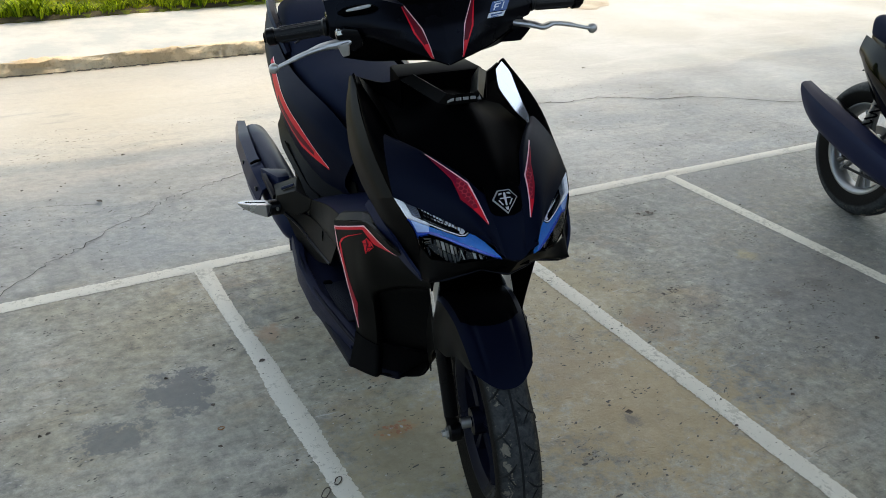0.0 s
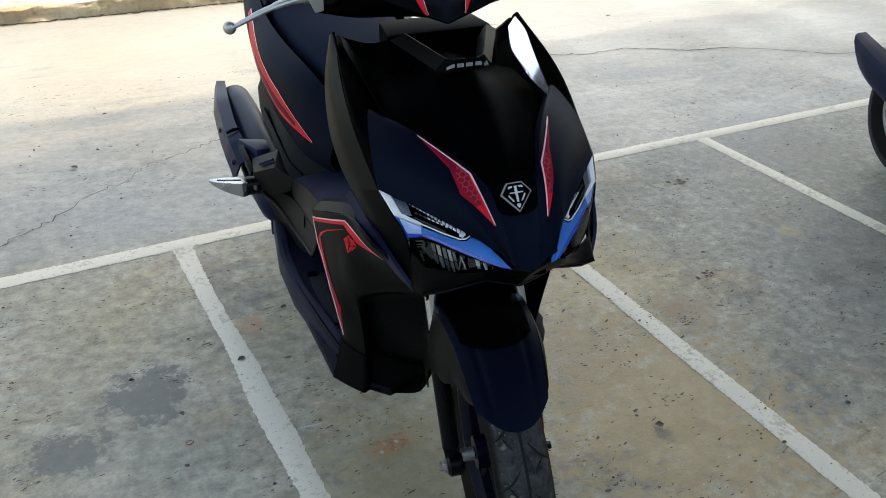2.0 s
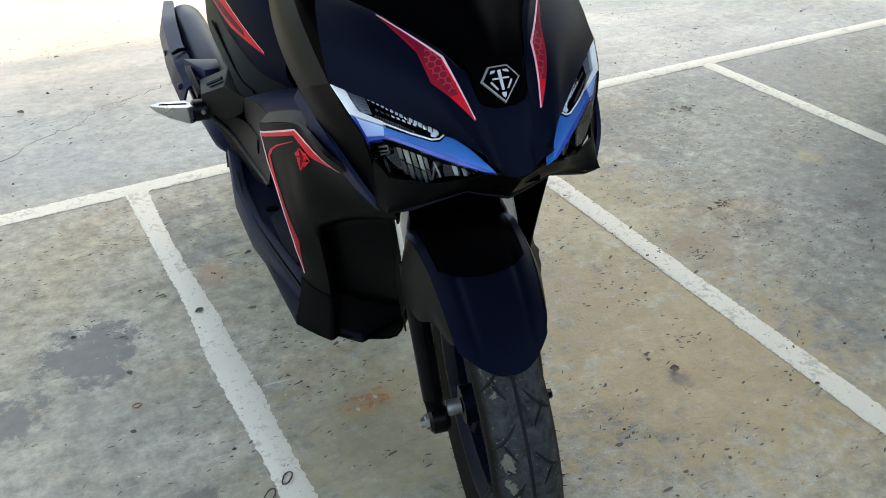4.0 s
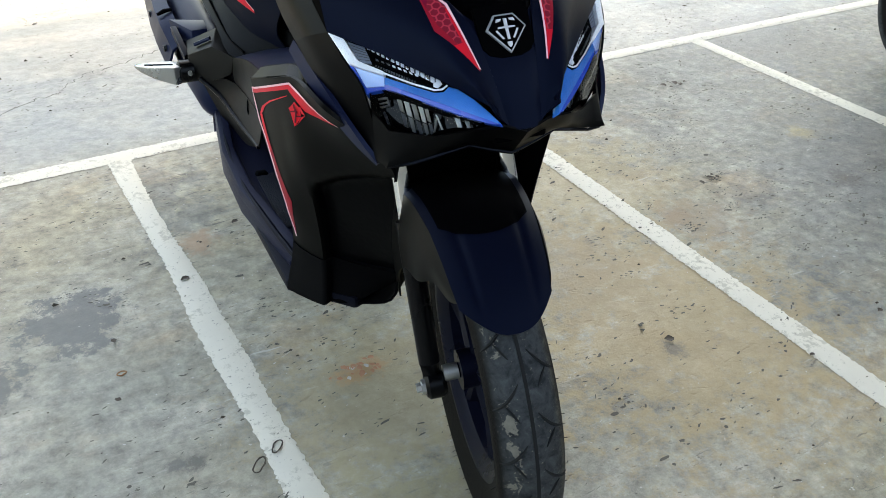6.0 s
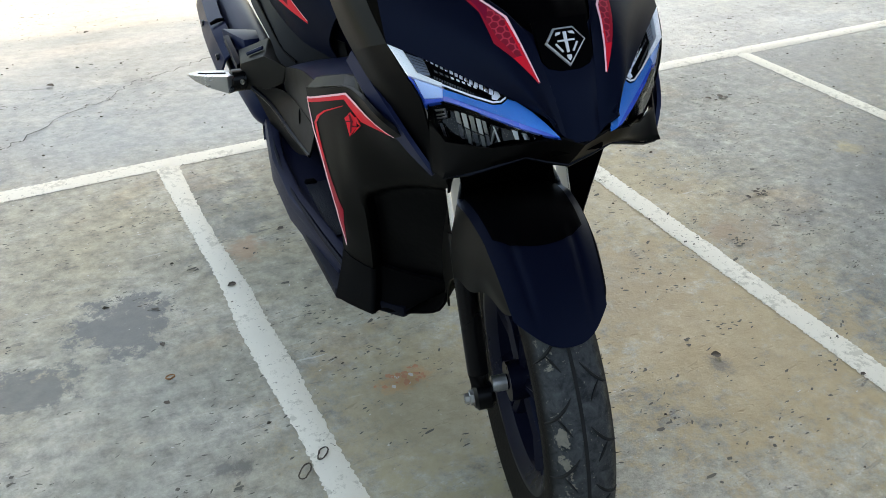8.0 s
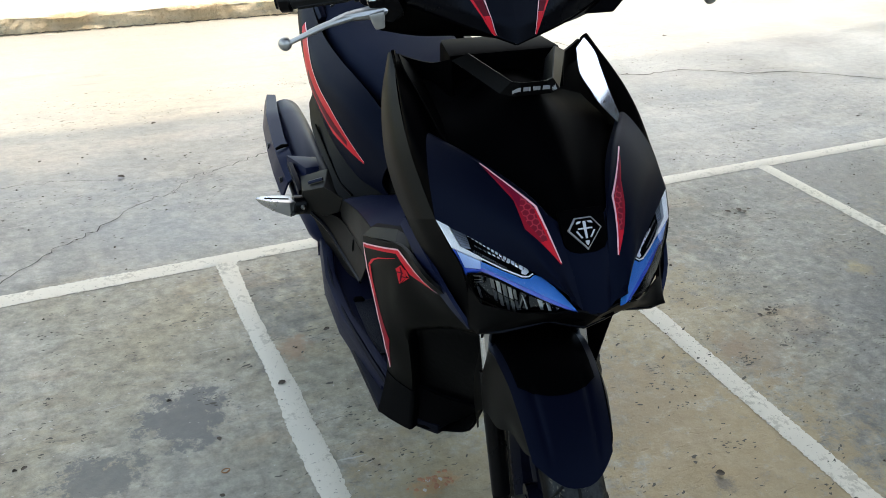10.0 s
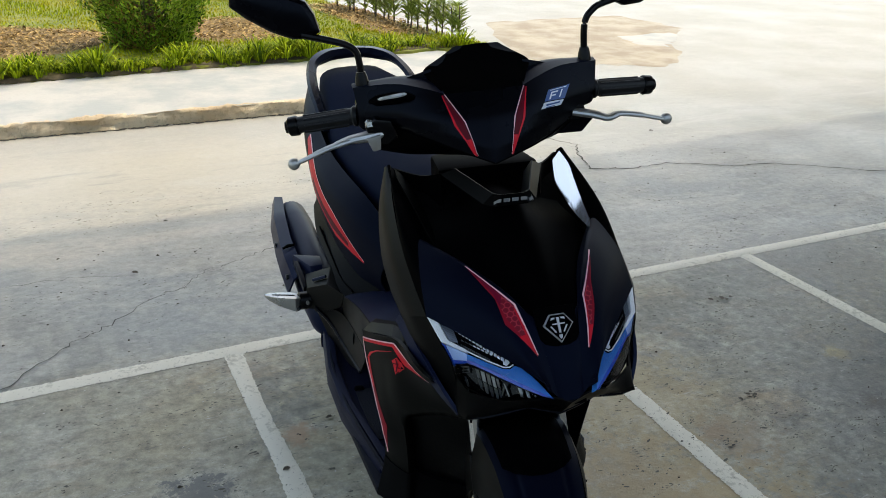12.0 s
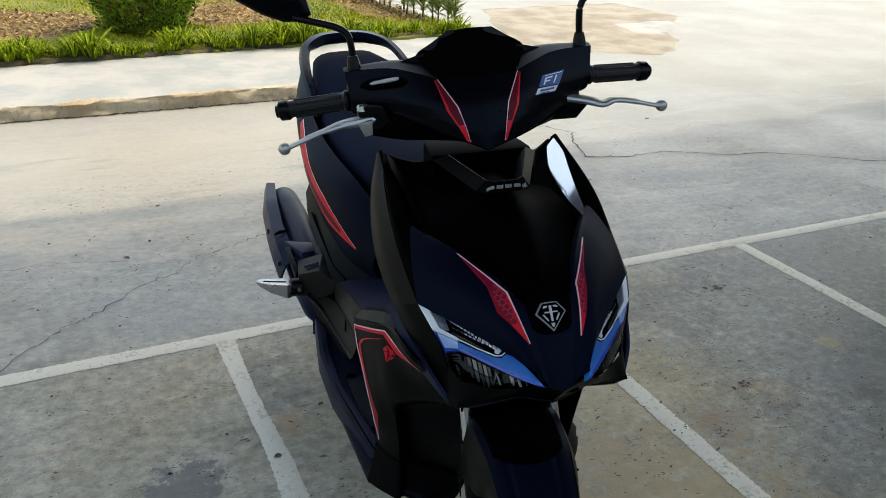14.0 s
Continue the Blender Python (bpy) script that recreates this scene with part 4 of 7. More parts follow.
# nose between the headlamps, and the glossy centre panel above it
nose = [[(-x, y, z) for x, y, z in C0[:3]], [(-0.012, -0.067, 0.660), (-0.015, -0.032, 0.714), (-0.02, 0.012, 0.757)], [(0.012, -0.067, 0.660), (0.015, -0.032, 0.714), (0.02, 0.012, 0.757)], C0[:3]]
part("nose_panel", sheet(nose, 12, 10, 0.003), MATTE, scooter, sharp=50)
low = lambda p, d: (p[0] * 0.99, p[1] + d, p[2] - d)
edge = [low(C0[2], 0.003), low(C0[3], 0.006), (0.145, 0.247, 0.805), (0.135, 0.345, 0.826), (0.134, 0.412, 0.846)]
mid = [(0, 0.014, 0.757), (0, 0.098, 0.815), (0, 0.190, 0.860), (0, 0.28, 0.878), (0, 0.38, 0.880)]
centre = [mirrored(edge), [(-0.55 * x, 0.5 * (y + m[1]) + 0.004, 0.5 * (z + m[2]) - 0.004) for (x, y, z), m in zip(edge, mid)], mid, [(0.55 * x, 0.5 * (y + m[1]) + 0.004, 0.5 * (z + m[2]) - 0.004) for (x, y, z), m in zip(edge, mid)], edge]
part("centre_panel", sheet(centre, 18, 20, 0.003), INKY, scooter, "gloss black centre panel", sharp=60)
# dark back shell of the front, so that nothing shows through
shell = [[(-0.205, 0.22, 0.70), (-0.19, 0.35, 0.80), (-0.165, 0.46, 0.875)], [(0, 0.12, 0.74), (0, 0.26, 0.83), (0, 0.36, 0.88)], [(0.205, 0.22, 0.70), (0.19, 0.35, 0.80), (0.165, 0.46, 0.875)]]
part("inner_shell", sheet(shell, 8, 8, 0.004), RECESS, scooter)

for side in (-1, 1):
    lining = [[(x - 0.02, y + 0.006, z - 0.010) for x, y, z in C0[1:5]], [(x, y + 0.010, z - 0.012) for x, y, z in C0[1:5]], [(x + 0.02, y + 0.012, z - 0.013) for x, y, z in C0[1:5]]]
    part("panel_lining", sheet(lining, 12, 4, 0.002, side=side), INKY, scooter)

# emblem: a five-sided chromed badge with an inset figure of plain bars
E0, EU, EV = Vector((0, 0.002, 0.752)), Vector((1, 0, 0)), Vector((0, 0.62, 0.78)).normalized()
EN = EU.cross(EV).normalized() * -1
if EN.y > 0:
    EN = -EN


def badge(points, z0, z1, bevel=0.0):
    return plate([E0 + EU * u + EV * v + EN * z1 for u, v in points], -EN * (z1 - z0), bevel)


part("emblem_plate", badge([(-0.034, 0.034), (0.034, 0.034), (0.033, -0.015), (0.026, -0.025), (0.012, -0.030), (-0.012, -0.030), (-0.026, -0.025), (-0.033, -0.015)], -0.006, 0.002, 0.001), INKY, scooter, "gloss black plate under the emblem")
penta = [(-0.0125, 0.021), (0.0125, 0.021), (0.0255, 0.004), (0.0, -0.026), (-0.0255, 0.004)]
grow = lambda s: [(u * s, v * s) for u, v in penta]
emblem = part("emblem", badge(grow(0.9), 0.0, 0.006), INKY, scooter, "chrome and black pentagon emblem")
ring = bmesh.new()
outer = [E0 + EU * u + EV * v for u, v in grow(1.0)]
innr = [E0 + EU * u + EV * v for u, v in grow(0.90)]
vo = [ring.verts.new(p + EN * 0.0050) for p in outer]
vi = [ring.verts.new(p + EN * 0.0060) for p in innr]
vb = [ring.verts.new(p - EN * 0.002) for p in outer]
vc = [ring.verts.new(p + EN * 0.004) for p in innr]
for k in range(5):
    j = (k + 1) % 5
    ring.faces.new((vo[k], vo[j], vi[j], vi[k])), ring.faces.new((vb[k], vb[j], vo[j], vo[k])), ring.faces.new((vi[k], vi[j], vc[j], vc[k]))
part("rim", ring, EMBLEM_GREY, emblem)
for pts in ([(-0.0022, 0.015), (0.0022, 0.015), (0.0016, -0.010), (-0.0016, -0.010)], [(-0.011, 0.0035), (-0.0105, 0.0055), (0.0105, 0.0055), (0.011, 0.0035)],
            [(-0.0145, 0.001), (-0.0125, 0.002), (-0.0055, -0.0085), (-0.0075, -0.0095)], [(0.0145, 0.001), (0.0125, 0.002), (0.0055, -0.0085), (0.0075, -0.0095)],
            [(-0.0105, 0.015), (-0.0045, 0.015), (-0.006, 0.0125), (-0.0125, 0.011)], [(0.0105, 0.015), (0.0045, 0.015), (0.006, 0.0125), (0.0125, 0.011)],
            [(-0.003, -0.013), (0.003, -0.013), (0.0025, -0.017), (0.0, -0.020), (-0.0025, -0.017)]):
    part("bar", badge(pts, 0.005, 0.0072), EMBLEM_GREY, emblem)

# ---- headlamps
# each lamp is laid out on one plane, in millimetres: u from the outer corner to the tip by the nose, v down across it
LAMP_O, LAMP_U, LAMP_V, LAMP_N = (Vector(v) for v in ((0.187, 0.117, 0.739), (-0.6182, -0.7493, -0.2375), (0.6512, -0.3191, -0.6885), (0.4401, -0.5803, 0.6852)))
LAMP_BACK = Vector((-0.255, 0.855, -0.45))
for side in (-1, 1):
    flip = Vector((side, 1, 1))
    nrm = LAMP_N * flip

    def hp(uv, up=0.0):
        # the bowl below the strip falls back towards its lower edge
        fall = lambda u, v: 0.035 * max(0.0, min(1.0, (v - 24) / 36)) * max(0.0, min(1.0, (228 - u) / 40))
        return [(LAMP_O + LAMP_U * (u * 0.001) + LAMP_V * (v * 0.001) + LAMP_N * up + LAMP_BACK * fall(u, v)) * flip for u, v in uv]

    def piece(name, uv, mat, up=0.0, deep=0.004, bevel=0.0005, label=""):
        return part(name, plate(hp(uv, up), -nrm * deep, bevel), mat, lamp, label)

    lamp = part("headlight", plate(hp([(0, 0), (24, -4), (50, -8), (97, -9), (160, -11), (174, -9), (208, -8), (234, -1), (253, 7), (236, 16), (205, 30), (190, 46), (182, 60), (121, 70), (98, 64), (84, 48), (44, 25)], -0.034), -nrm * 0.01), GLOSS, scooter, "headlight with a blue light strip")
    # bright L-shaped corner and the thin line that runs on along the strip
    piece("corner_strip", [(0, -1.2), (24, -2.5), (55, 14), (91, 12), (94, 16.5), (54, 21.5), (46, 22.6)], WHITE_STRIP, 0.0035, 0.012, 0.0010, "white corner strip")
    part("strip_line", tube(hp([(91, 14), (131, 10.4), (160, 5.8), (168, 1.0), (171, -6)], 0.0026), 0.0012, 6), WHITE_STRIP, lamp, "thin white line of the lamp")
    piece("light_strip_end", [(54, 22.3), (94.5, 17.2), (101, 27), (80, 38)], PALE_BLUE, 0.0012, 0.012, 0.0010, "pale blue strip end")
    piece("strip_corner", [(46, 23), (53, 22.6), (80, 38.3), (101, 27.3), (103, 30.5), (87, 41.5), (86, 47)], DEEP_BLUE, 0.0006, 0.010, 0.0008, "deep blue strip corner")
    piece("light_strip", [(95, 17.2), (132, 12.6), (161, 8.0), (170, 3.0), (173, -5.7), (184, -7.6), (207.5, -5), (232, 1), (252.6, 7.7), (232, 9.8), (204, 13.0), (175, 16.2), (145, 19.3), (114, 22.6), (99.5, 25.5)], BLUE, 0.0010, 0.012, 0.0010, "blue light strip")
    piece("strip_edge", [(99.5, 25.3), (114, 22.4), (145, 19.1), (175, 16.0), (204, 12.8), (232, 9.6), (252.6, 7.7), (236, 13.0), (205, 18.2), (176, 21.5), (146, 24.3), (116, 27.2), (102, 30.2)], DEEP_BLUE, 0.0004, 0.010, 0.0006, "deep blue lower edge of the strip")
    part("lamp_bowl", loft([hp([(86, 40), (103, 31), (146, 24.5), (205, 17), (232, 11), (226, 24), (204, 34), (188, 46), (182, 57), (166, 62), (121, 67), (100, 62)], up) for up in (0.0, -0.034)], caps=False), INKY, lamp, "black lamp bowl wall")
    part("signal_bowl", loft([hp([(51, -6), (97, -7.5), (160, -9), (167, -3), (161, 5.5), (129, 10.5), (92, 13), (73, 10.5)], up) for up in (0.0, -0.012)]), INKY, lamp, "black turn signal bowl")
    # smoky inner corner with fine cross lines
    piece("corner_lens", [(25.6, -2.2), (51, -5), (72.4, 8.7), (56.1, 14.4)], SMOKE, -0.001, 0.006, 0.0008, "smoky grey corner lens")
    for k in range(5):
        f = (k + 0.5) / 5
        piece("lens_line", [(30 + 26 * f, -1 + 14 * f), (30.8 + 26 * f, -1.6 + 14 * f), (53 + 17 * f, -3 + 10.5 * f), (52.2 + 17 * f, -2.2 + 10.5 * f)], FIN, 0.0003, 0.001, 0)
    # turn signal: an upper row of bright facets that grow towards the nose, and a finer lower row
    for k in range(15):
        f = k / 15
        a, wide, tall = 55 + 105 * f, 3.6 + 2.4 * f, 2.2 + 4.6 * f
        top = -6.2 - 2.0 * f
        piece("reflector_rib", [(a, top), (a + wide, top - 0.1), (a + wide + 2.2 + 1.6 * f, top + tall), (a + 2.2 + 1.6 * f, top + tall + 0.2)], REFLECT if k % 4 else BRIGHT_METAL, 0.0012 + 0.0008 * (k % 2), 0.003)
    for k in range(8):
        f = k / 8
        a = 72 + 62 * f
        piece("reflector_rib", [(a, 1.8 - 4.6 * f), (a + 4.6, 1.5 - 4.6 * f), (a + 7.0, 3.4 - 4.4 * f), (a + 2.6, 3.8 - 4.4 * f)], REFLECT if k > 2 else FIN, 0.0010, 0.003)
    for k in range(16):
        a = 77 + 3.6 * k
        piece("bezel_rib", [(a, 8.6 - 0.20 * k), (a + 1.8, 8.5 - 0.20 * k), (a + 2.8, 11.0 - 0.20 * k), (a + 1.0, 11.2 - 0.20 * k)], FIN, 0.0010, 0.002, 0)
    piece("signal_end", [(159, -8), (164, -5), (162, 1.5), (156, 2.5), (154, -1)], REFLECT, 0.0016, 0.004)
    # main lamp: facets in a dark bowl
    for k, (a, low_end, w) in enumerate(((110, 54.6, 7.0), (120, 56.2, 7.4), (130.5, 57.0, 7.2), (140.5, 55.2, 6.4), (149, 50.0, 5.4))):
        top = 28.5 - 0.75 * k
        d = (low_end - top) * 1.06
        piece("reflector_fin", [(a, top), (a + w, top - 0.9), (a + w + d * 0.46, top + (low_end - top) * 0.46), (a + d * 0.46, top + (low_end - top) * 0.47)], CLEAR_LENS if k in (1, 3) else FIN_LIGHT, -0.024, 0.004)
        piece("reflector_fin", [(a + d * 0.50, top + (low_end - top) * 0.51), (a + w + d * 0.50, top + (low_end - top) * 0.50), (a + w * 0.75 + d, low_end), (a + d, low_end + 0.4)], FIN_LIGHT if k % 2 else FIN, -0.026, 0.004)
    for uv, mat in (([(89, 39.5), (100.5, 32.6), (102, 34), (91, 41)], FIN_LIGHT), ([(100.5, 32.6), (108.8, 40.8), (107, 42), (99.2, 34)], FIN), ([(98, 49), (108.8, 40.8), (107.4, 39.6), (96.6, 47.4)], FIN), ([(94, 44.2), (104.6, 36.8), (105.6, 37.8), (95, 45.3)], FIN_LIGHT),
                    ([(104, 52), (107, 50), (121, 62), (118, 63.4)], FIN), ([(166, 26.5), (168, 26), (189, 41), (187.5, 43)], CLEAR_LENS), ([(169, 30), (171, 29.6), (178, 46), (175.6, 46.4)], FIN_LIGHT), ([(178, 46), (187, 42.4), (187.6, 44), (178.6, 48)], FIN),
                    ([(188.6, 19.7), (196.3, 18.3), (206.8, 29.9), (202.3, 31.4)], FIN_LIGHT), ([(200.9, 16.9), (208.3, 16.4), (218.6, 26.5), (214.1, 27.9)], FIN_LIGHT), ([(216.3, 15.6), (227.3, 16.3), (226.7, 23.3)], FIN)):
        piece("reflector_fin", uv, mat, -0.022, 0.004)
    cover = [hp([(2, -1), (30, -5), (60, -7.5), (110, -9), (160, -10), (205, -7), (252, 7.6)], 0.004), hp([(40, 16), (70, 16), (105, 14), (140, 11), (172, 8), (210, 5), (252.4, 7.7)], 0.008), hp([(86, 50), (104, 60), (135, 60), (165, 56), (192, 38), (222, 22), (252.2, 7.8)], 0.004)]
    part("lamp_cover", sheet([[tuple(v) for v in c] for c in cover], 16, 8, 0), CLEAR, lamp, "clear lamp cover")
    # lower cowl under the lamp
    chin = [[(0.0, -0.068, 0.655), (0.030, -0.066, 0.667), (0.060, -0.062, 0.666), (0.100, -0.018, 0.645), (0.143, 0.025, 0.641), (0.155, 0.055, 0.660)],
            [(0.0, -0.048, 0.632), (0.030, -0.046, 0.640), (0.060, -0.044, 0.642), (0.101, -0.016, 0.628), (0.145, 0.015, 0.617), (0.157, 0.043, 0.631)],
            [(0.0, -0.026, 0.608), (0.030, -0.026, 0.618), (0.057, -0.024, 0.628), (0.090, -0.014, 0.617), (0.152, 0.011, 0.599), (0.158, 0.034, 0.600)]]
    part("lower_cowl", sheet(chin, 0, 8, 0.003, side=side, angular=3), SHADED_MATTE, scooter, sharp=28)
    lip = [(0.149 * side, 0.020, 0.595), (0.120 * side, 0.001, 0.604), (0.090 * side, -0.014, 0.617), (0.057 * side, -0.024, 0.628), (0.030 * side, -0.026, 0.618), (0.0, -0.026, 0.608)]
    part("cowl_lip", tube(lip, 0.0026, 6), SATIN, scooter)

part("nose_core", block(-0.034, 0.034, -0.050, 0.0, 0.636, 0.672, 0.004), INKY, scooter)
part("panel_core", block(-0.075, 0.075, 0.035, 0.12, 0.69, 0.752, 0.004), INKY, scooter)

# ---- stickers on the hood
for side in (-1, 1):
    t = FAIRING_TREES[side]
    hood = (0.25 * side, -0.6, 0.75)
    s = lambda pts: [(x * side, y, z) for x, y, z in pts]
    part("edge_sticker", drape([s([(0.112, 0.142, 0.812), (0.0575, 0.043, 0.781), (0.042, -0.024, 0.722)]), s([(0.113, 0.141, 0.811), (0.0605, 0.043, 0.780), (0.0435, -0.023, 0.7215)])], t, 0.0014, way=hood), PINK, scooter, "pale pink edge line sticker")
    up = [(0.1125, 0.1415, 0.811), (0.0860, 0.0925, 0.797), (0.0595, 0.040, 0.779), (0.0510, 0.0019, 0.7497), (0.0435, -0.0240, 0.7215)]
    down = [(0.1100, 0.1330, 0.8085), (0.0850, 0.0628, 0.7836), (0.0816, 0.0214, 0.7591), (0.0661, -0.0013, 0.7468), (0.0438, -0.0255, 0.7208)]
    cut = lambda a, b, f: tuple(p + (q - p) * f for p, q in zip(a, b))
    if side > 0:
        down = [cut(p, q, 0.62) for p, q in zip(up, down)]
    inset = [cut(p, q, f) for p, q, f in zip(up, down, (0.72, 0.66, 0.76, 0.70, 0.9))]
    part("dark_red_sticker", drape([s(up), s(down)], t, 0.0006, way=hood), HOOD_RED, scooter, "dark red hood sticker")
    part("honeycomb_sticker", drape([s([cut(up[1], up[2], 0.5), up[2], up[3]]), s([cut(inset[1], inset[2], 0.5), inset[2], inset[3]])], t, 0.0009, way=hood), HONEY, scooter, "red honeycomb sticker")
    part("red_sticker", drape([s(inset[:4]), s(down[:4])], t, 0.0011, way=hood), MID_RED, scooter, "red border sticker")
    part("red_sticker", drape([s([up[2], up[3], up[4]]), s([cut(up[2], down[2], 0.12), cut(up[3], down[3], 0.30), cut(up[4], down[4], 0.9)])], t, 0.0012, way=hood), RED, scooter, "red border sticker")
    part("red_sticker", drape([s([cut(up[3], up[4], 0.05), up[4]]), s([down[3], down[4]])], t, 0.0013, way=hood), RED, scooter, "red pointed sticker")

# ---- collar under the bars, with a name plate that carries plain bars
LOOP = lambda xs, ys, zs: [(-x, y, z) for x, y, z in zip(xs, ys, zs)] + [(x, y, z) for x, y, z in list(zip(xs, ys, zs))[::-1]]
collar = [LOOP((0.099, 0.050, 0.030), (0.345, 0.240, 0.226), (0.906, 0.880, 0.878)), LOOP((0.075, 0.034, 0.020), (0.330, 0.232, 0.224), (0.920, 0.901, 0.900)),
          LOOP((0.0735, 0.033, 0.0195), (0.331, 0.234, 0.226), (0.9195, 0.9005, 0.8995)), LOOP((0.064, 0.028, 0.016), (0.345, 0.262, 0.254), (0.895, 0.872, 0.868))]
bm = sheet(collar, 24, 10, 0.003, linear=True, angular=3)
collar_tree = tree_of(bm)
col = part("steering_collar", bm, SHADED_MATTE, scooter, sharp=20)
for side in (-1, 1):
    rim_top = [(0.167 * side, 0.440, 0.894), (0.140 * side, 0.415, 0.889), (0.119 * side, 0.392, 0.890), (0.098 * side, 0.350, 0.906)]
    part("panel_rear_rim", sheet([rim_top, [(x, y - 0.004, z - 0.03) for x, y, z in rim_top], [(x, y - 0.010, z - 0.06) for x, y, z in rim_top]], 10, 4, 0.005), INKY, scooter)
for k in range(5):
    x = -0.033 + 0.0160 * k
    part("name_plate_bar", drape([[(x, 0.224, 0.8935), (x + 0.0120, 0.224, 0.8935)], [(x, 0.224, 0.8875), (x + 0.0120, 0.224, 0.8875)]], collar_tree, 0.0012, 3), EMBLEM_GREY, col, "small silver plate bar")

# ---- leg shield, both sides
LEG = [[(0.241, 0.345, 0.606), (0.222, 0.262, 0.634), (0.201, 0.195, 0.656), (0.183, 0.100, 0.648), (0.135, 0.075, 0.605)],
       [(0.237, 0.335, 0.520), (0.218, 0.262, 0.540), (0.200, 0.205, 0.552), (0.150, 0.150, 0.550), (0.095, 0.100, 0.530)],
       [(0.224, 0.288, 0.420), (0.214, 0.262, 0.425), (0.185, 0.225, 0.425), (0.145, 0.180, 0.425), (0.095, 0.120, 0.425)],
       [(0.218, 0.300, 0.335), (0.206, 0.272, 0.330), (0.180, 0.235, 0.325), (0.140, 0.195, 0.320), (0.090, 0.150, 0.320)],
       [(0.240, 0.292, 0.249), (0.222, 0.262, 0.248), (0.190, 0.220, 0.248), (0.160, 0.190, 0.254), (0.090, 0.165, 0.293)]]
OFF = pose(-0.022, 0, 0)
LEG_TREES = {}
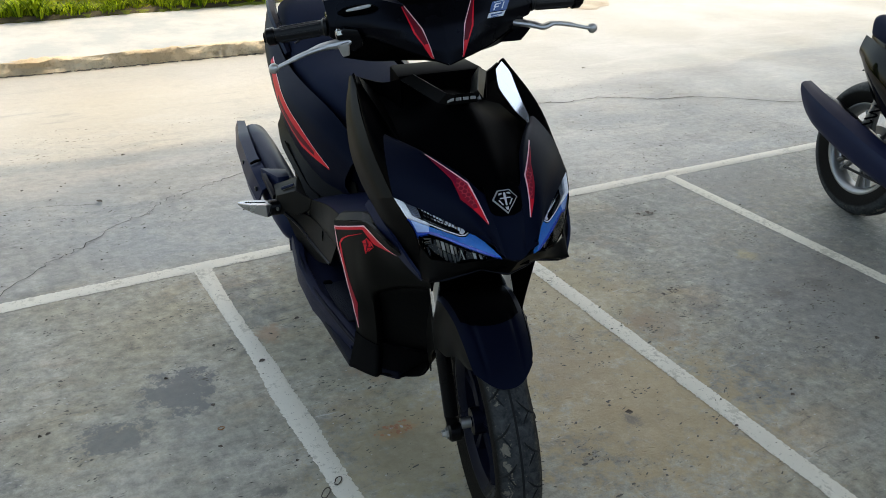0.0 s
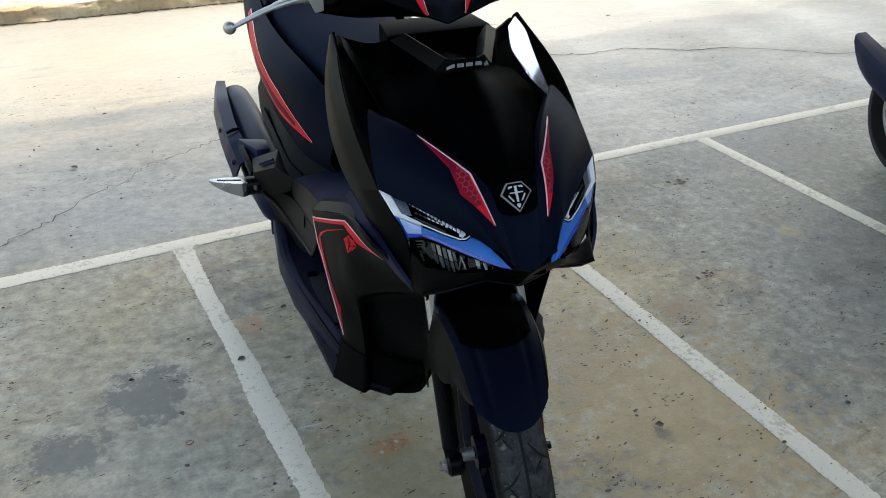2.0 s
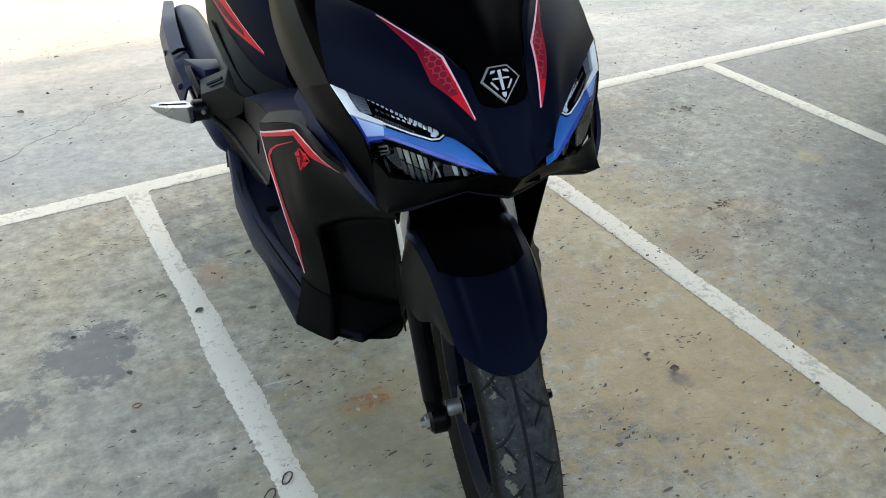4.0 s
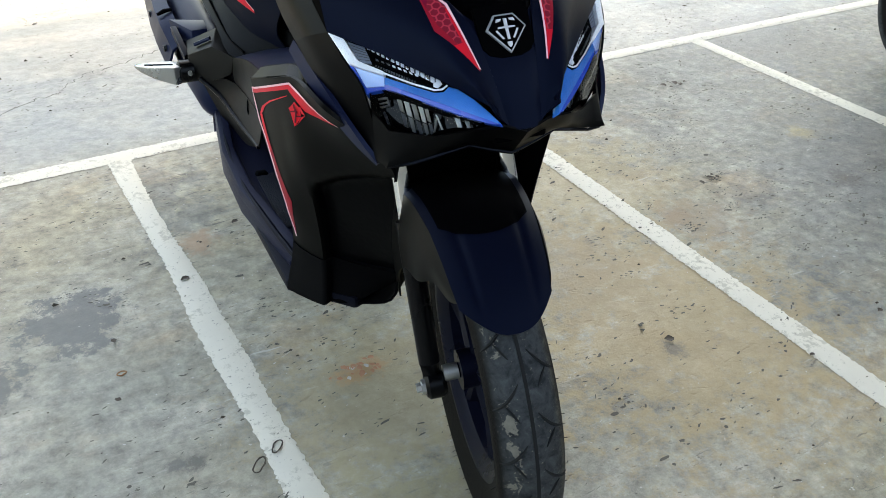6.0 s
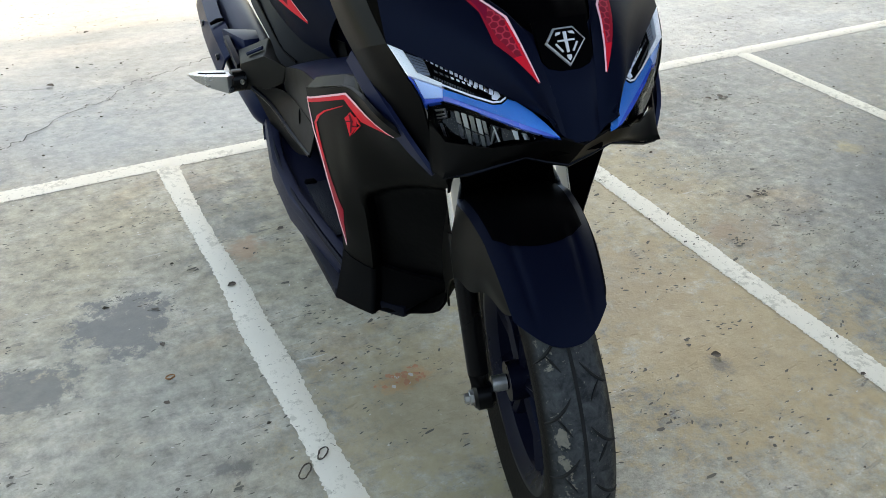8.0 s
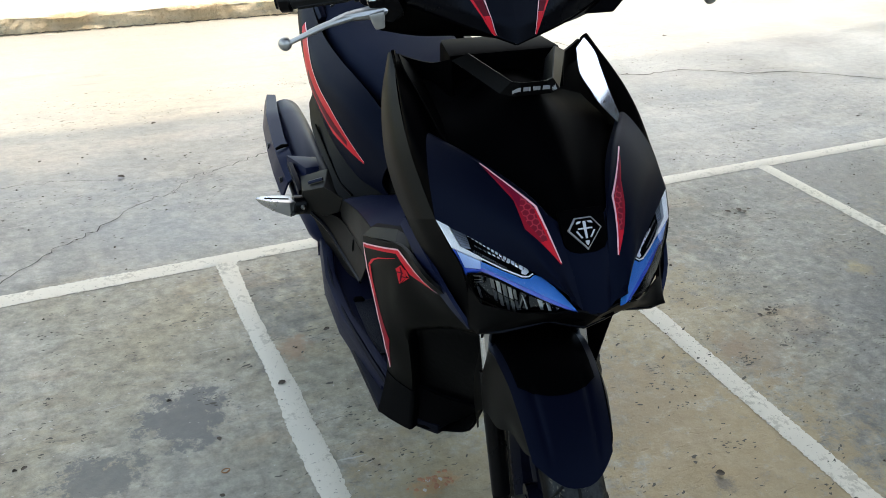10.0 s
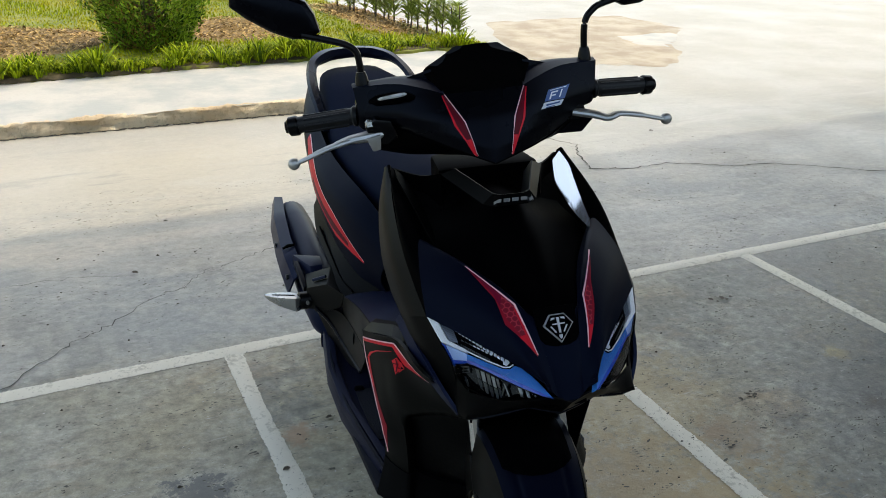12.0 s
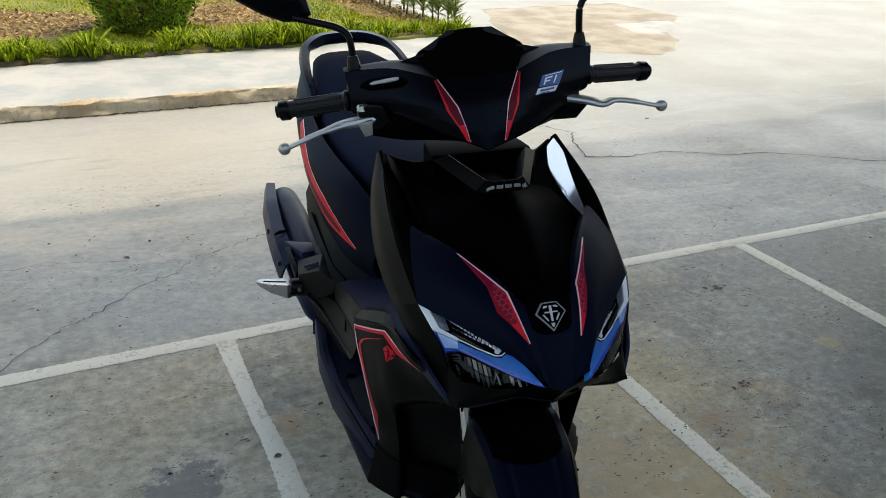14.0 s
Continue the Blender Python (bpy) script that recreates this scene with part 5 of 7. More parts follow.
for side in (-1, 1):
    k = side * (0.93 if side > 0 else 1.0)
    LEG_TREES[side] = tree_of(sheet(LEG, 16, 20, 0.004, side=k))
    NU, NV = 40, 48
    grid = [smooth_curve(r, NV) for r in zip(*[smooth_curve([(x * k, y, z) for x, y, z in c], NU) for c in LEG])]

    def sunk(i, j):
        """How far a place of the panel lies in the radiator recess: 0 outside, 1 on its floor."""
        u, v = i * 16 / NU, j * 20 / NV
        step = lambda q: 0 if q <= 0 else 1 if q >= 1 else q * q * (3 - 2 * q)
        return step((u - 7.6) / 1.3) * step((v - 7.6 + 0.34 * max(0.0, u - 8.5)) / 1.1)

    skin, lower = bmesh.new(), bmesh.new()
    va = [[skin.verts.new(v + Vector((-0.010 * side, 0.026, 0)) * sunk(i, j)) for j, v in enumerate(r)] for i, r in enumerate(grid)]
    vc = [[lower.verts.new(v + Vector((-0.008 * side, 0.018, 0)) * sunk(i, j) + Vector((0.0012 * side, -0.0022, 0))) for j, v in enumerate(r)] for i, r in enumerate(grid)]
    for i in range(NU):
        for j in range(NV):
            low_part = j * 20 / NV >= 14.9
            m, vs = (lower, vc) if low_part else (skin, va)
            face = m.faces.new((vs[i][j], vs[i + 1][j], vs[i + 1][j + 1], vs[i][j + 1]))
            face.material_index = 1 if sunk(i + 0.5, j + 0.5) > 0.35 else 0
    for m in (skin, lower):
        bmesh.ops.delete(m, geom=[v for v in m.verts if not v.link_faces], context="VERTS")
    leg = part("leg_shield_side", thicken(skin, 0.006), BROWNISH, scooter, "matte leg shield tinted brown by painted ground reflection, with a black radiator recess", m=OFF, sharp=60)
    leg.data.materials.append(RECESS_GLOSS)
    low_panel = part("lower_side_panel", thicken(lower, 0.006), DULL_BLACK, scooter, "dull black lower panel", m=OFF, sharp=60)
    low_panel.data.materials.append(RECESS)
    t = LEG_TREES[side]
    s = lambda pts: [(x * side, y, z) for x, y, z in pts]
    # bevelled shoulder along the top of the panel
    top = [[(0.241, 0.340, 0.606), (0.224, 0.280, 0.630), (0.206, 0.225, 0.650), (0.197, 0.185, 0.645), (0.186, 0.140, 0.640)], [(0.224, 0.345, 0.619), (0.210, 0.310, 0.633), (0.192, 0.270, 0.648), (0.186, 0.235, 0.656), (0.190, 0.165, 0.660)], [(0.210, 0.37, 0.612), (0.196, 0.34, 0.622), (0.180, 0.30, 0.636), (0.175, 0.26, 0.645), (0.175, 0.19, 0.655)]]
    part("shoulder_trim", sheet(top, 0, 0, 0.003, linear=True, side=side, angular=3), BROWNISH, scooter, m=OFF, sharp=18)
    for nm, mat, rows, lift in (
            ("edge_sticker", PINK, [[(0.2600, 0.3380, 0.5920), (0.2290, 0.1990, 0.6490), (0.2123, 0.1452, 0.6373), (0.1960, 0.0910, 0.6240)], [(0.2597, 0.3372, 0.5893), (0.2294, 0.2011, 0.6451), (0.2129, 0.1483, 0.6333), (0.1965, 0.0932, 0.6220)]], 0.0013),
            ("edge_sticker", PINK, [[(0.2600, 0.3380, 0.5920), (0.2565, 0.3290, 0.5408), (0.2534, 0.3190, 0.5200), (0.2420, 0.2790, 0.4180), (0.2308, 0.2803, 0.3508)], [(0.2589, 0.3337, 0.5928), (0.2555, 0.3249, 0.5435), (0.2524, 0.3150, 0.5227), (0.2410, 0.2750, 0.4207), (0.2302, 0.2770, 0.3554)]], 0.0013),
            ("red_sticker", RED, [[(0.2601, 0.3387, 0.5897), (0.2295, 0.2016, 0.6459)], [(0.2599, 0.3392, 0.5823), (0.2304, 0.2069, 0.6360)]], 0.001),
            ("red_sticker", RED, [[(0.2295, 0.2016, 0.6459), (0.2129, 0.1478, 0.6343), (0.1965, 0.0932, 0.6220)], [(0.2304, 0.2069, 0.6360), (0.2174, 0.1679, 0.6168), (0.1973, 0.0961, 0.6228)]], 0.001),
            ("red_sticker", RED, [[(0.2552, 0.3225, 0.5538), (0.2519, 0.3072, 0.5734), (0.2449, 0.2752, 0.5940), (0.2304, 0.2100, 0.6259)], [(0.2518, 0.3077, 0.5638), (0.2491, 0.2950, 0.5779), (0.2440, 0.2718, 0.5932), (0.2305, 0.2105, 0.6248)]], 0.001),
            ("red_sticker", RED, [[(0.2547, 0.3206, 0.5545), (0.2528, 0.3163, 0.5241), (0.2490, 0.3048, 0.4903)], [(0.2528, 0.3122, 0.5599), (0.2511, 0.3082, 0.5354), (0.2480, 0.2999, 0.5040)]], 0.001),
            ("dark_red_sticker", MID_RED, [[(0.2528, 0.3163, 0.5241), (0.2476, 0.3006, 0.4701), (0.2415, 0.2772, 0.4188), (0.2311, 0.2801, 0.3551)], [(0.2509, 0.3081, 0.5295), (0.2438, 0.2854, 0.4768), (0.2360, 0.2575, 0.4300), (0.2303, 0.2760, 0.3600)]], 0.0009)):
        part(nm, drape([s(rows[0]), s(rows[1])], t, lift, way=(0.93 * side, -0.36, 0.1)), mat, leg, sharp=60)
    # small raised red badge on the panel
    for nm, mat, a, b, lift in (
            ("red_badge", RED, [(0.2282, 0.2076, 0.6083), (0.2266, 0.2034, 0.6020), (0.2243, 0.1998, 0.5833)], [(0.2241, 0.1888, 0.6243), (0.2202, 0.1769, 0.6193), (0.2198, 0.1791, 0.6046)], 0.0028),
            ("red_badge", RED, [(0.2243, 0.1998, 0.5833), (0.2220, 0.1899, 0.5916), (0.2198, 0.1791, 0.6046)], [(0.2243, 0.1999, 0.5828), (0.2214, 0.1872, 0.5936), (0.2170, 0.1678, 0.6115)], 0.0028),
            ("red_badge", RED, [(0.2207, 0.1782, 0.6206), (0.2195, 0.1764, 0.6114)], [(0.2196, 0.1738, 0.6221), (0.2170, 0.1678, 0.6115)], 0.0028),
            ("badge_slash", DARK_RED, [(0.2249, 0.1931, 0.6189), (0.2232, 0.1902, 0.6082), (0.2238, 0.1964, 0.5899)], [(0.2237, 0.1880, 0.6220), (0.2220, 0.1850, 0.6113), (0.2229, 0.1928, 0.5916)], 0.004),
            ("badge_slash", DARK_RED, [(0.2272, 0.2049, 0.6054), (0.2219, 0.1839, 0.6139)], [(0.2271, 0.2048, 0.6035), (0.2214, 0.1830, 0.6116)], 0.0042),
            ("badge_slash", DARK_RED, [(0.2226, 0.1887, 0.6048), (0.2191, 0.1757, 0.6083)], [(0.2227, 0.1897, 0.6023), (0.2189, 0.1756, 0.6063)], 0.0042)):
        part(nm, drape([s(a), s(b)], t, lift, way=(0.93 * side, -0.36, 0.1)), mat, leg, sharp=60)

# front of the lower body, behind the wheel
belly = [[(-0.120, 0.085, 0.60), (-0.07, 0.12, 0.60), (0, 0.13, 0.60), (0.07, 0.12, 0.60), (0.120, 0.085, 0.60)],
         [(-0.110, 0.120, 0.425), (-0.06, 0.18, 0.43), (0, 0.20, 0.43), (0.06, 0.18, 0.43), (0.100, 0.120, 0.425)],
         [(-0.110, 0.165, 0.275), (-0.06, 0.22, 0.28), (0, 0.235, 0.28), (0.06, 0.22, 0.28), (0.110, 0.165, 0.275)],
         [(-0.165, 0.20, 0.250), (-0.08, 0.26, 0.245), (0, 0.28, 0.245), (0.08, 0.26, 0.245), (0.165, 0.20, 0.250)]]
part("splash_shield", sheet(belly, 16, 14, 0.004), RECESS, scooter, "grained black splash shield", sharp=50)
under = loft([[(-0.280, 0.295, z), (-0.180, 0.190, z + 0.006), (0, 0.262, z), (0.180, 0.190, z + 0.006), (0.280, 0.295, z), (0.290, 0.62, z + 0.012), (0.24, 0.95, z + 0.06), (-0.24, 0.95, z + 0.06), (-0.290, 0.62, z + 0.012)] for z in (0.236, 0.258)], bevel=0.006)
part("belly_pan", under, TEXTURED, scooter, "grained black belly pan", m=REAR)

# ---- foot boards and centre tunnel
for side in (-1, 1):
    sx = lambda pts: [(x * side, y, z) for x, y, z in pts]
    board = loft([sx([(0.262, y, z), (0.262 + w, y, z), (0.258 + w, y, z + 0.035), (0.262 + w - 0.02, y, z + 0.045), (0.16, y, z + 0.045), (0.16, y, z)]) for y, z, w in ((0.330, 0.245, 0.000), (0.40, 0.247, 0.012), (0.55, 0.255, 0.036), (0.68, 0.275, 0.038), (0.80, 0.315, 0.018), (0.92, 0.36, -0.02))], bevel=0.004)
    fb = part("foot_board", board, FOOT, scooter, "grained black foot board", m=REAR)
    part("floor_mat", loft([sx([(0.165, y, z), (0.245, y, z), (0.245, y, z + 0.004), (0.165, y, z + 0.004)]) for y, z in ((0.40, 0.291), (0.52, 0.297), (0.62, 0.304))], bevel=0.001), STUDDED, fb, "studded rubber floor mat")
    part("drain_hole", tube(sx([(0.215, 0.585, 0.300), (0.225, 0.590, 0.3075), (0.240, 0.592, 0.3075), (0.250, 0.590, 0.300)]), [0.004, 0.009, 0.009, 0.004], 10, 0.5), RECESS, fb)
    part("sill", loft([sx([(0.262 + w - 0.036, y, z + 0.040), (0.262 + w - 0.001, y, z + 0.034), (0.262 + w - 0.006, y, z + 0.050), (0.262 + w - 0.032, y, z + 0.056)]) for y, z, w in ((0.300, 0.243, -0.003), (0.40, 0.247, 0.012), (0.55, 0.255, 0.036), (0.68, 0.275, 0.038), (0.80, 0.315, 0.018))], bevel=0.003), FOOT, fb)
    part("board_rail", tube(smooth_curve(sx([(0.252, 0.30, 0.292), (0.268, 0.42, 0.297), (0.282, 0.58, 0.306), (0.276, 0.72, 0.335), (0.250, 0.86, 0.385)]), 14), 0.006, 8), TEXTURED, fb)
    tunnel = [[(0.252, 0.350, 0.600), (0.246, 0.48, 0.575), (0.240, 0.60, 0.538), (0.236, 0.672, 0.512)],
              [(0.250, 0.348, 0.500), (0.244, 0.48, 0.49), (0.238, 0.60, 0.472), (0.234, 0.70, 0.455)],
              [(0.222, 0.340, 0.400), (0.200, 0.48, 0.40), (0.195, 0.60, 0.40), (0.205, 0.72, 0.40)],
              [(0.180, 0.330, 0.290), (0.140, 0.48, 0.29), (0.140, 0.60, 0.295), (0.170, 0.74, 0.31)]]
    part("tunnel_side", sheet(tunnel, 12, 10, 0.003, side=side), BROWNISH, scooter, m=REAR, sharp=40)
    part("tunnel_hole", tube(sx([(0.236, 0.575, 0.452), (0.2405, 0.577, 0.452), (0.2415, 0.578, 0.452)]), [0.019, 0.0175, 0.002], 18), RECESS, scooter, m=REAR)
    part("tunnel_seam", tube(smooth_curve(sx([(0.300, 0.765, 0.446), (0.272, 0.72, 0.425), (0.256, 0.62, 0.404), (0.250, 0.50, 0.408)]), 14), [0.006] * 5 + [0.005] * 6 + [0.004] * 4, 8), SATIN, scooter, m=REAR)
    skirt = [[(0.247, 0.44, 0.485), (0.241, 0.57, 0.472), (0.243, 0.68, 0.460), (0.270, 0.735, 0.458)], [(0.250, 0.50, 0.408), (0.256, 0.62, 0.404), (0.272, 0.72, 0.425), (0.300, 0.765, 0.446)]]
    part("tunnel_skirt", sheet(skirt, 12, 0, 0.003, side=side, linear=True), SHADED_MATTE, scooter, m=REAR)
    apron = [[(0.300, 0.768, 0.446), (0.272, 0.723, 0.425), (0.256, 0.623, 0.404), (0.250, 0.503, 0.408)], [(0.268, 0.77, 0.36), (0.252, 0.73, 0.345), (0.246, 0.64, 0.350), (0.247, 0.505, 0.404)]]
    part("tunnel_apron", sheet(apron, 12, 0, 0.003, side=side, linear=True), DULL_BLACK, scooter, m=REAR)
tun_top = [[(-0.252, 0.350, 0.600), (-0.246, 0.48, 0.575), (-0.240, 0.60, 0.538), (-0.236, 0.672, 0.512)], [(-0.17, 0.34, 0.606), (-0.17, 0.47, 0.582), (-0.17, 0.59, 0.545), (-0.17, 0.68, 0.517)],
           [(0.17, 0.34, 0.606), (0.17, 0.47, 0.582), (0.17, 0.59, 0.545), (0.17, 0.68, 0.517)], [(0.252, 0.350, 0.600), (0.246, 0.48, 0.575), (0.240, 0.60, 0.538), (0.236, 0.672, 0.512)]]
# navy top: bluish light from above is put into the colour
part("tunnel_top", sheet(tun_top, 12, 0, 0.003, linear=True), NAVY, scooter, m=REAR, sharp=20)
part("column_cover", loft([[(-0.11, 0.36, 0.62), (0.11, 0.36, 0.62), (0.10, 0.46, 0.60), (-0.10, 0.46, 0.60)], [(-0.09, 0.36, 0.80), (0.09, 0.36, 0.80), (0.09, 0.46, 0.80), (-0.09, 0.46, 0.80)], [(-0.10, 0.36, 0.91), (0.10, 0.36, 0.91), (0.09, 0.46, 0.91), (-0.09, 0.46, 0.91)]], bevel=0.01), INKY, scooter)

# ---- seat, tail and rear end
def oval(y, w, z0, z1, n=20, power=0.62, cx=0.0):
    out = []
    for k in range(n):
        a = 2 * math.pi * k / n
        c, q = math.cos(a), math.sin(a)
        out.append((cx + w * math.copysign(abs(c) ** power, c), y, 0.5 * (z0 + z1) + 0.5 * (z1 - z0) * math.copysign(abs(q) ** power, q)))
    return out


seat = [oval(y, w, z0, z1) for y, w, z0, z1 in ((0.57, 0.05, 0.66, 0.735), (0.62, 0.085, 0.65, 0.775), (0.72, 0.125, 0.66, 0.800), (0.86, 0.155, 0.68, 0.805), (1.00, 0.165, 0.70, 0.815), (1.08, 0.160, 0.72, 0.840), (1.15, 0.150, 0.74, 0.885), (1.24, 0.140, 0.77, 0.905), (1.34, 0.115, 0.80, 0.905), (1.40, 0.07, 0.82, 0.88))]
seat_part = part("seat", loft(seat), VINYL, scooter, "black vinyl two-level seat", m=REAR, sharp=60)
part("seat_seam", tube(smooth_curve([(-0.150, 1.03, 0.835), (-0.09, 1.06, 0.848), (0, 1.07, 0.852), (0.09, 1.06, 0.848), (0.150, 1.03, 0.835)], 16), 0.0025, 6), GRIP, seat_part)
core = [oval(y, w, z0, z1, 20, 0.5) for y, w, z0, z1 in ((0.60, 0.10, 0.42, 0.66), (0.70, 0.165, 0.42, 0.70), (0.85, 0.195, 0.44, 0.74), (1.00, 0.195, 0.47, 0.77), (1.20, 0.17, 0.56, 0.82), (1.38, 0.12, 0.66, 0.85), (1.48, 0.06, 0.72, 0.84))]
part("under_seat_body", loft(core), MATTE, scooter, m=REAR, sharp=60)
TAIL = [[(0.100, 0.585, 0.660), (0.150, 0.700, 0.735), (0.178, 0.86, 0.765), (0.185, 1.02, 0.790), (0.165, 1.22, 0.838), (0.110, 1.42, 0.868)],
        [(0.140, 0.590, 0.620), (0.200, 0.715, 0.690), (0.232, 0.86, 0.728), (0.228, 1.02, 0.762), (0.195, 1.22, 0.815), (0.130, 1.42, 0.855)],
        [(0.152, 0.614, 0.568), (0.203, 0.712, 0.608), (0.243, 0.86, 0.672), (0.236, 1.02, 0.720), (0.200, 1.22, 0.782), (0.135, 1.42, 0.832)],
        [(0.138, 0.608, 0.534), (0.190, 0.700, 0.545), (0.216, 0.85, 0.585), (0.212, 1.02, 0.632), (0.175, 1.22, 0.70), (0.11, 1.42, 0.78)]]
for side in (-1, 1):
    bm = sheet(TAIL, 22, 14, 0.003, side=side)
    t = tree_of(bm)
    tail = part("tail_side_panel", bm, MATTE, scooter, m=REAR, sharp=50)
    s = lambda pts: [(x * side, y, z) for x, y, z in pts]

    def side_drape(a, b, lift):
        return drape([s(a), s(b)], t, lift, way=(0.92 * side, -0.25, 0.3))

    part("red_sticker", side_drape([(0.190, 0.660, 0.600), (0.226, 0.785, 0.680), (0.243, 0.92, 0.738), (0.225, 1.08, 0.792)], [(0.190, 0.660, 0.596), (0.242, 0.775, 0.628), (0.246, 0.93, 0.706), (0.226, 1.08, 0.781)], 0.0012), RED, tail)
    part("dark_red_sticker", side_drape([(0.214, 0.715, 0.629), (0.236, 0.80, 0.668), (0.245, 0.93, 0.725)], [(0.214, 0.715, 0.618), (0.242, 0.79, 0.644), (0.246, 0.93, 0.712)], 0.0017), DARK_RED, tail)
    part("edge_sticker", side_drape([(0.190, 0.660, 0.602), (0.225, 0.785, 0.682), (0.243, 0.92, 0.740), (0.225, 1.08, 0.795)], [(0.190, 0.660, 0.600), (0.226, 0.785, 0.680), (0.243, 0.92, 0.738), (0.225, 1.08, 0.792)], 0.0015), PINK, tail)
    low_side = [[(0.120, 0.612, 0.565), (0.166, 0.690, 0.572), (0.196, 0.80, 0.600), (0.208, 0.93, 0.630), (0.205, 1.05, 0.660)],
                [(0.116, 0.602, 0.535), (0.180, 0.655, 0.532), (0.222, 0.77, 0.556), (0.228, 0.93, 0.590), (0.215, 1.05, 0.62)],
                [(0.118, 0.606, 0.521), (0.232, 0.680, 0.508), (0.243, 0.78, 0.539), (0.246, 0.93, 0.572), (0.225, 1.05, 0.60)],
                [(0.118, 0.640, 0.500), (0.222, 0.700, 0.490), (0.232, 0.80, 0.515), (0.235, 0.93, 0.550), (0.21, 1.05, 0.57)]]
    part("rear_side_cover", sheet(low_side, 16, 0, 0.003, side=side, linear=True), SHADED_MATTE, scooter, m=REAR, sharp=24)
    part("cover_groove", tube(smooth_curve(s([(0.214, 0.672, 0.520), (0.228, 0.725, 0.530), (0.234, 0.80, 0.555), (0.236, 0.93, 0.588)]), 12), 0.0028, 6), RECESS, scooter, m=REAR)
    # grab rail arm
    arm = smooth_curve(s([(0.164, 1.06, 0.800), (0.167, 1.13, 0.846), (0.164, 1.22, 0.890), (0.140, 1.31, 0.922), (0.088, 1.36, 0.934), (0.045, 1.375, 0.937), (0.0, 1.38, 0.938)]), 24)
    part("grab_rail", tube(arm, [0.013, 0.015] + [0.0165] * 10 + [0.019, 0.022, 0.025, 0.027] + [0.028] * 9, 6, 0.6), RAIL, scooter, "satin navy black grab rail", m=REAR, sharp=20)
part("tail_light", loft([oval(1.47, 0.075, 0.77, 0.83, 16), oval(1.51, 0.06, 0.78, 0.82, 16)]), RED, scooter, "red tail light", m=REAR)


def wheel(parent, m, r, w, rim_mat, tyre_mat, name="front_wheel", disc=True, spokes=5, tread=True):
    hub = part(name, lathe([(0.030, -0.038), (0.030, 0.038), (0.012, 0.038), (0.012, -0.038)], 24), rim_mat, parent, m=m)
    prof = []
    for k in range(15):
        a = -math.pi * 0.5 + math.pi * k / 14
        prof.append((r - w * 0.40 + w * 0.40 * math.cos(a) ** 0.85 if math.cos(a) > 1e-6 else r - w * 0.40, w * 0.5 * math.sin(a)))
    prof = [(r - w * 0.92, -w * 0.34)] + prof + [(r - w * 0.92, w * 0.34)]
    tyre = part("tyre", lathe(prof, 96), tyre_mat, hub, "black rubber tyre with dried mud", sharp=60)
    ri = r - w * 0.90
    part("rim", lathe([(ri, -w * 0.36), (ri + 0.006, -w * 0.33), (ri - 0.012, -w * 0.20), (ri - 0.016, 0), (ri - 0.012, w * 0.20), (ri + 0.006, w * 0.33), (ri, w * 0.36), (ri - 0.008, w * 0.34), (ri - 0.026, w * 0.18), (ri - 0.026, -w * 0.18), (ri - 0.008, -w * 0.34)], 72), rim_mat, hub, sharp=50)
    for k in range(spokes):
        for d in (-0.13, 0.13):
            a = 2 * math.pi * k / spokes + d + 0.3
            b = 2 * math.pi * k / spokes + 0.3 + d * 0.4
            p0, p1 = Vector((0, math.cos(b) * 0.024, math.sin(b) * 0.024)), Vector((0, math.cos(a) * (ri - 0.018), math.sin(a) * (ri - 0.018)))
            part("spoke", tube([p0, p0.lerp(p1, 0.5), p1], [0.013, 0.009, 0.012], 8, 1.5, up=(1, 0, 0)), rim_mat, hub)
    if disc:
        part("brake_disc", lathe([(0.095, 0.040), (0.095, 0.044), (0.060, 0.044), (0.060, 0.040)], 48), ALLOY, hub, "steel brake disc")
    if tread:
        # centre groove and slanted side grooves, as dark inlays just proud of the rubber
        part("tread_groove", lathe([(r + 0.0006, -0.0023), (r + 0.0006, 0.0023), (r - 0.004, 0.0023), (r - 0.004, -0.0023)], 96), GROOVE, tyre)
        for k in range(20):
            for sd in (-1, 1):
                a0 = 2 * math.pi * (k + (0.5 if sd > 0 else 0)) / 20
                pts = []
                for i in range(7):
                    f = i / 6
                    wv = sd * w * (0.10 + 0.36 * f)
                    q = math.asin(min(1, abs(wv) / (w * 0.5)))
                    rr = r - w * 0.40 + w * 0.40 * max(math.cos(q), 0.01) ** 0.85 + 0.0004
                    a = a0 + 0.20 * f - 0.08 * f * f
                    pts.append((wv, math.cos(a) * rr, math.sin(a) * rr))
                part("tread_groove", tube(pts, [0.0006, 0.0018, 0.0023, 0.0023, 0.0023, 0.0018, 0.0006], 5, caps=False), GROOVE, tyre)
                a = a0 + 0.19
                pts = [(sd * w * (0.16 + 0.05 * i), math.cos(a - 0.03 * i) * (r - 0.0010 - 0.0012 * i), math.sin(a - 0.03 * i) * (r - 0.0010 - 0.0012 * i)) for i in range(4)]
                part("tread_groove", tube(pts, [0.0006, 0.0016, 0.0016, 0.0006], 5, caps=False), GROOVE, tyre)
        # moulding hairs left on both shoulders of a new tyre
        rw = random.Random(17)
        hairs = []
        for k in range(64):
            for sd in (-1, 1):
                a, ln = 2 * math.pi * (k + rw.uniform(-0.3, 0.3)) / 64, rw.uniform(0.003, 0.008)
                x0, r0 = sd * w * 0.497, r - w * rw.uniform(0.36, 0.44)
                d = rw.uniform(-0.25, 0.25)
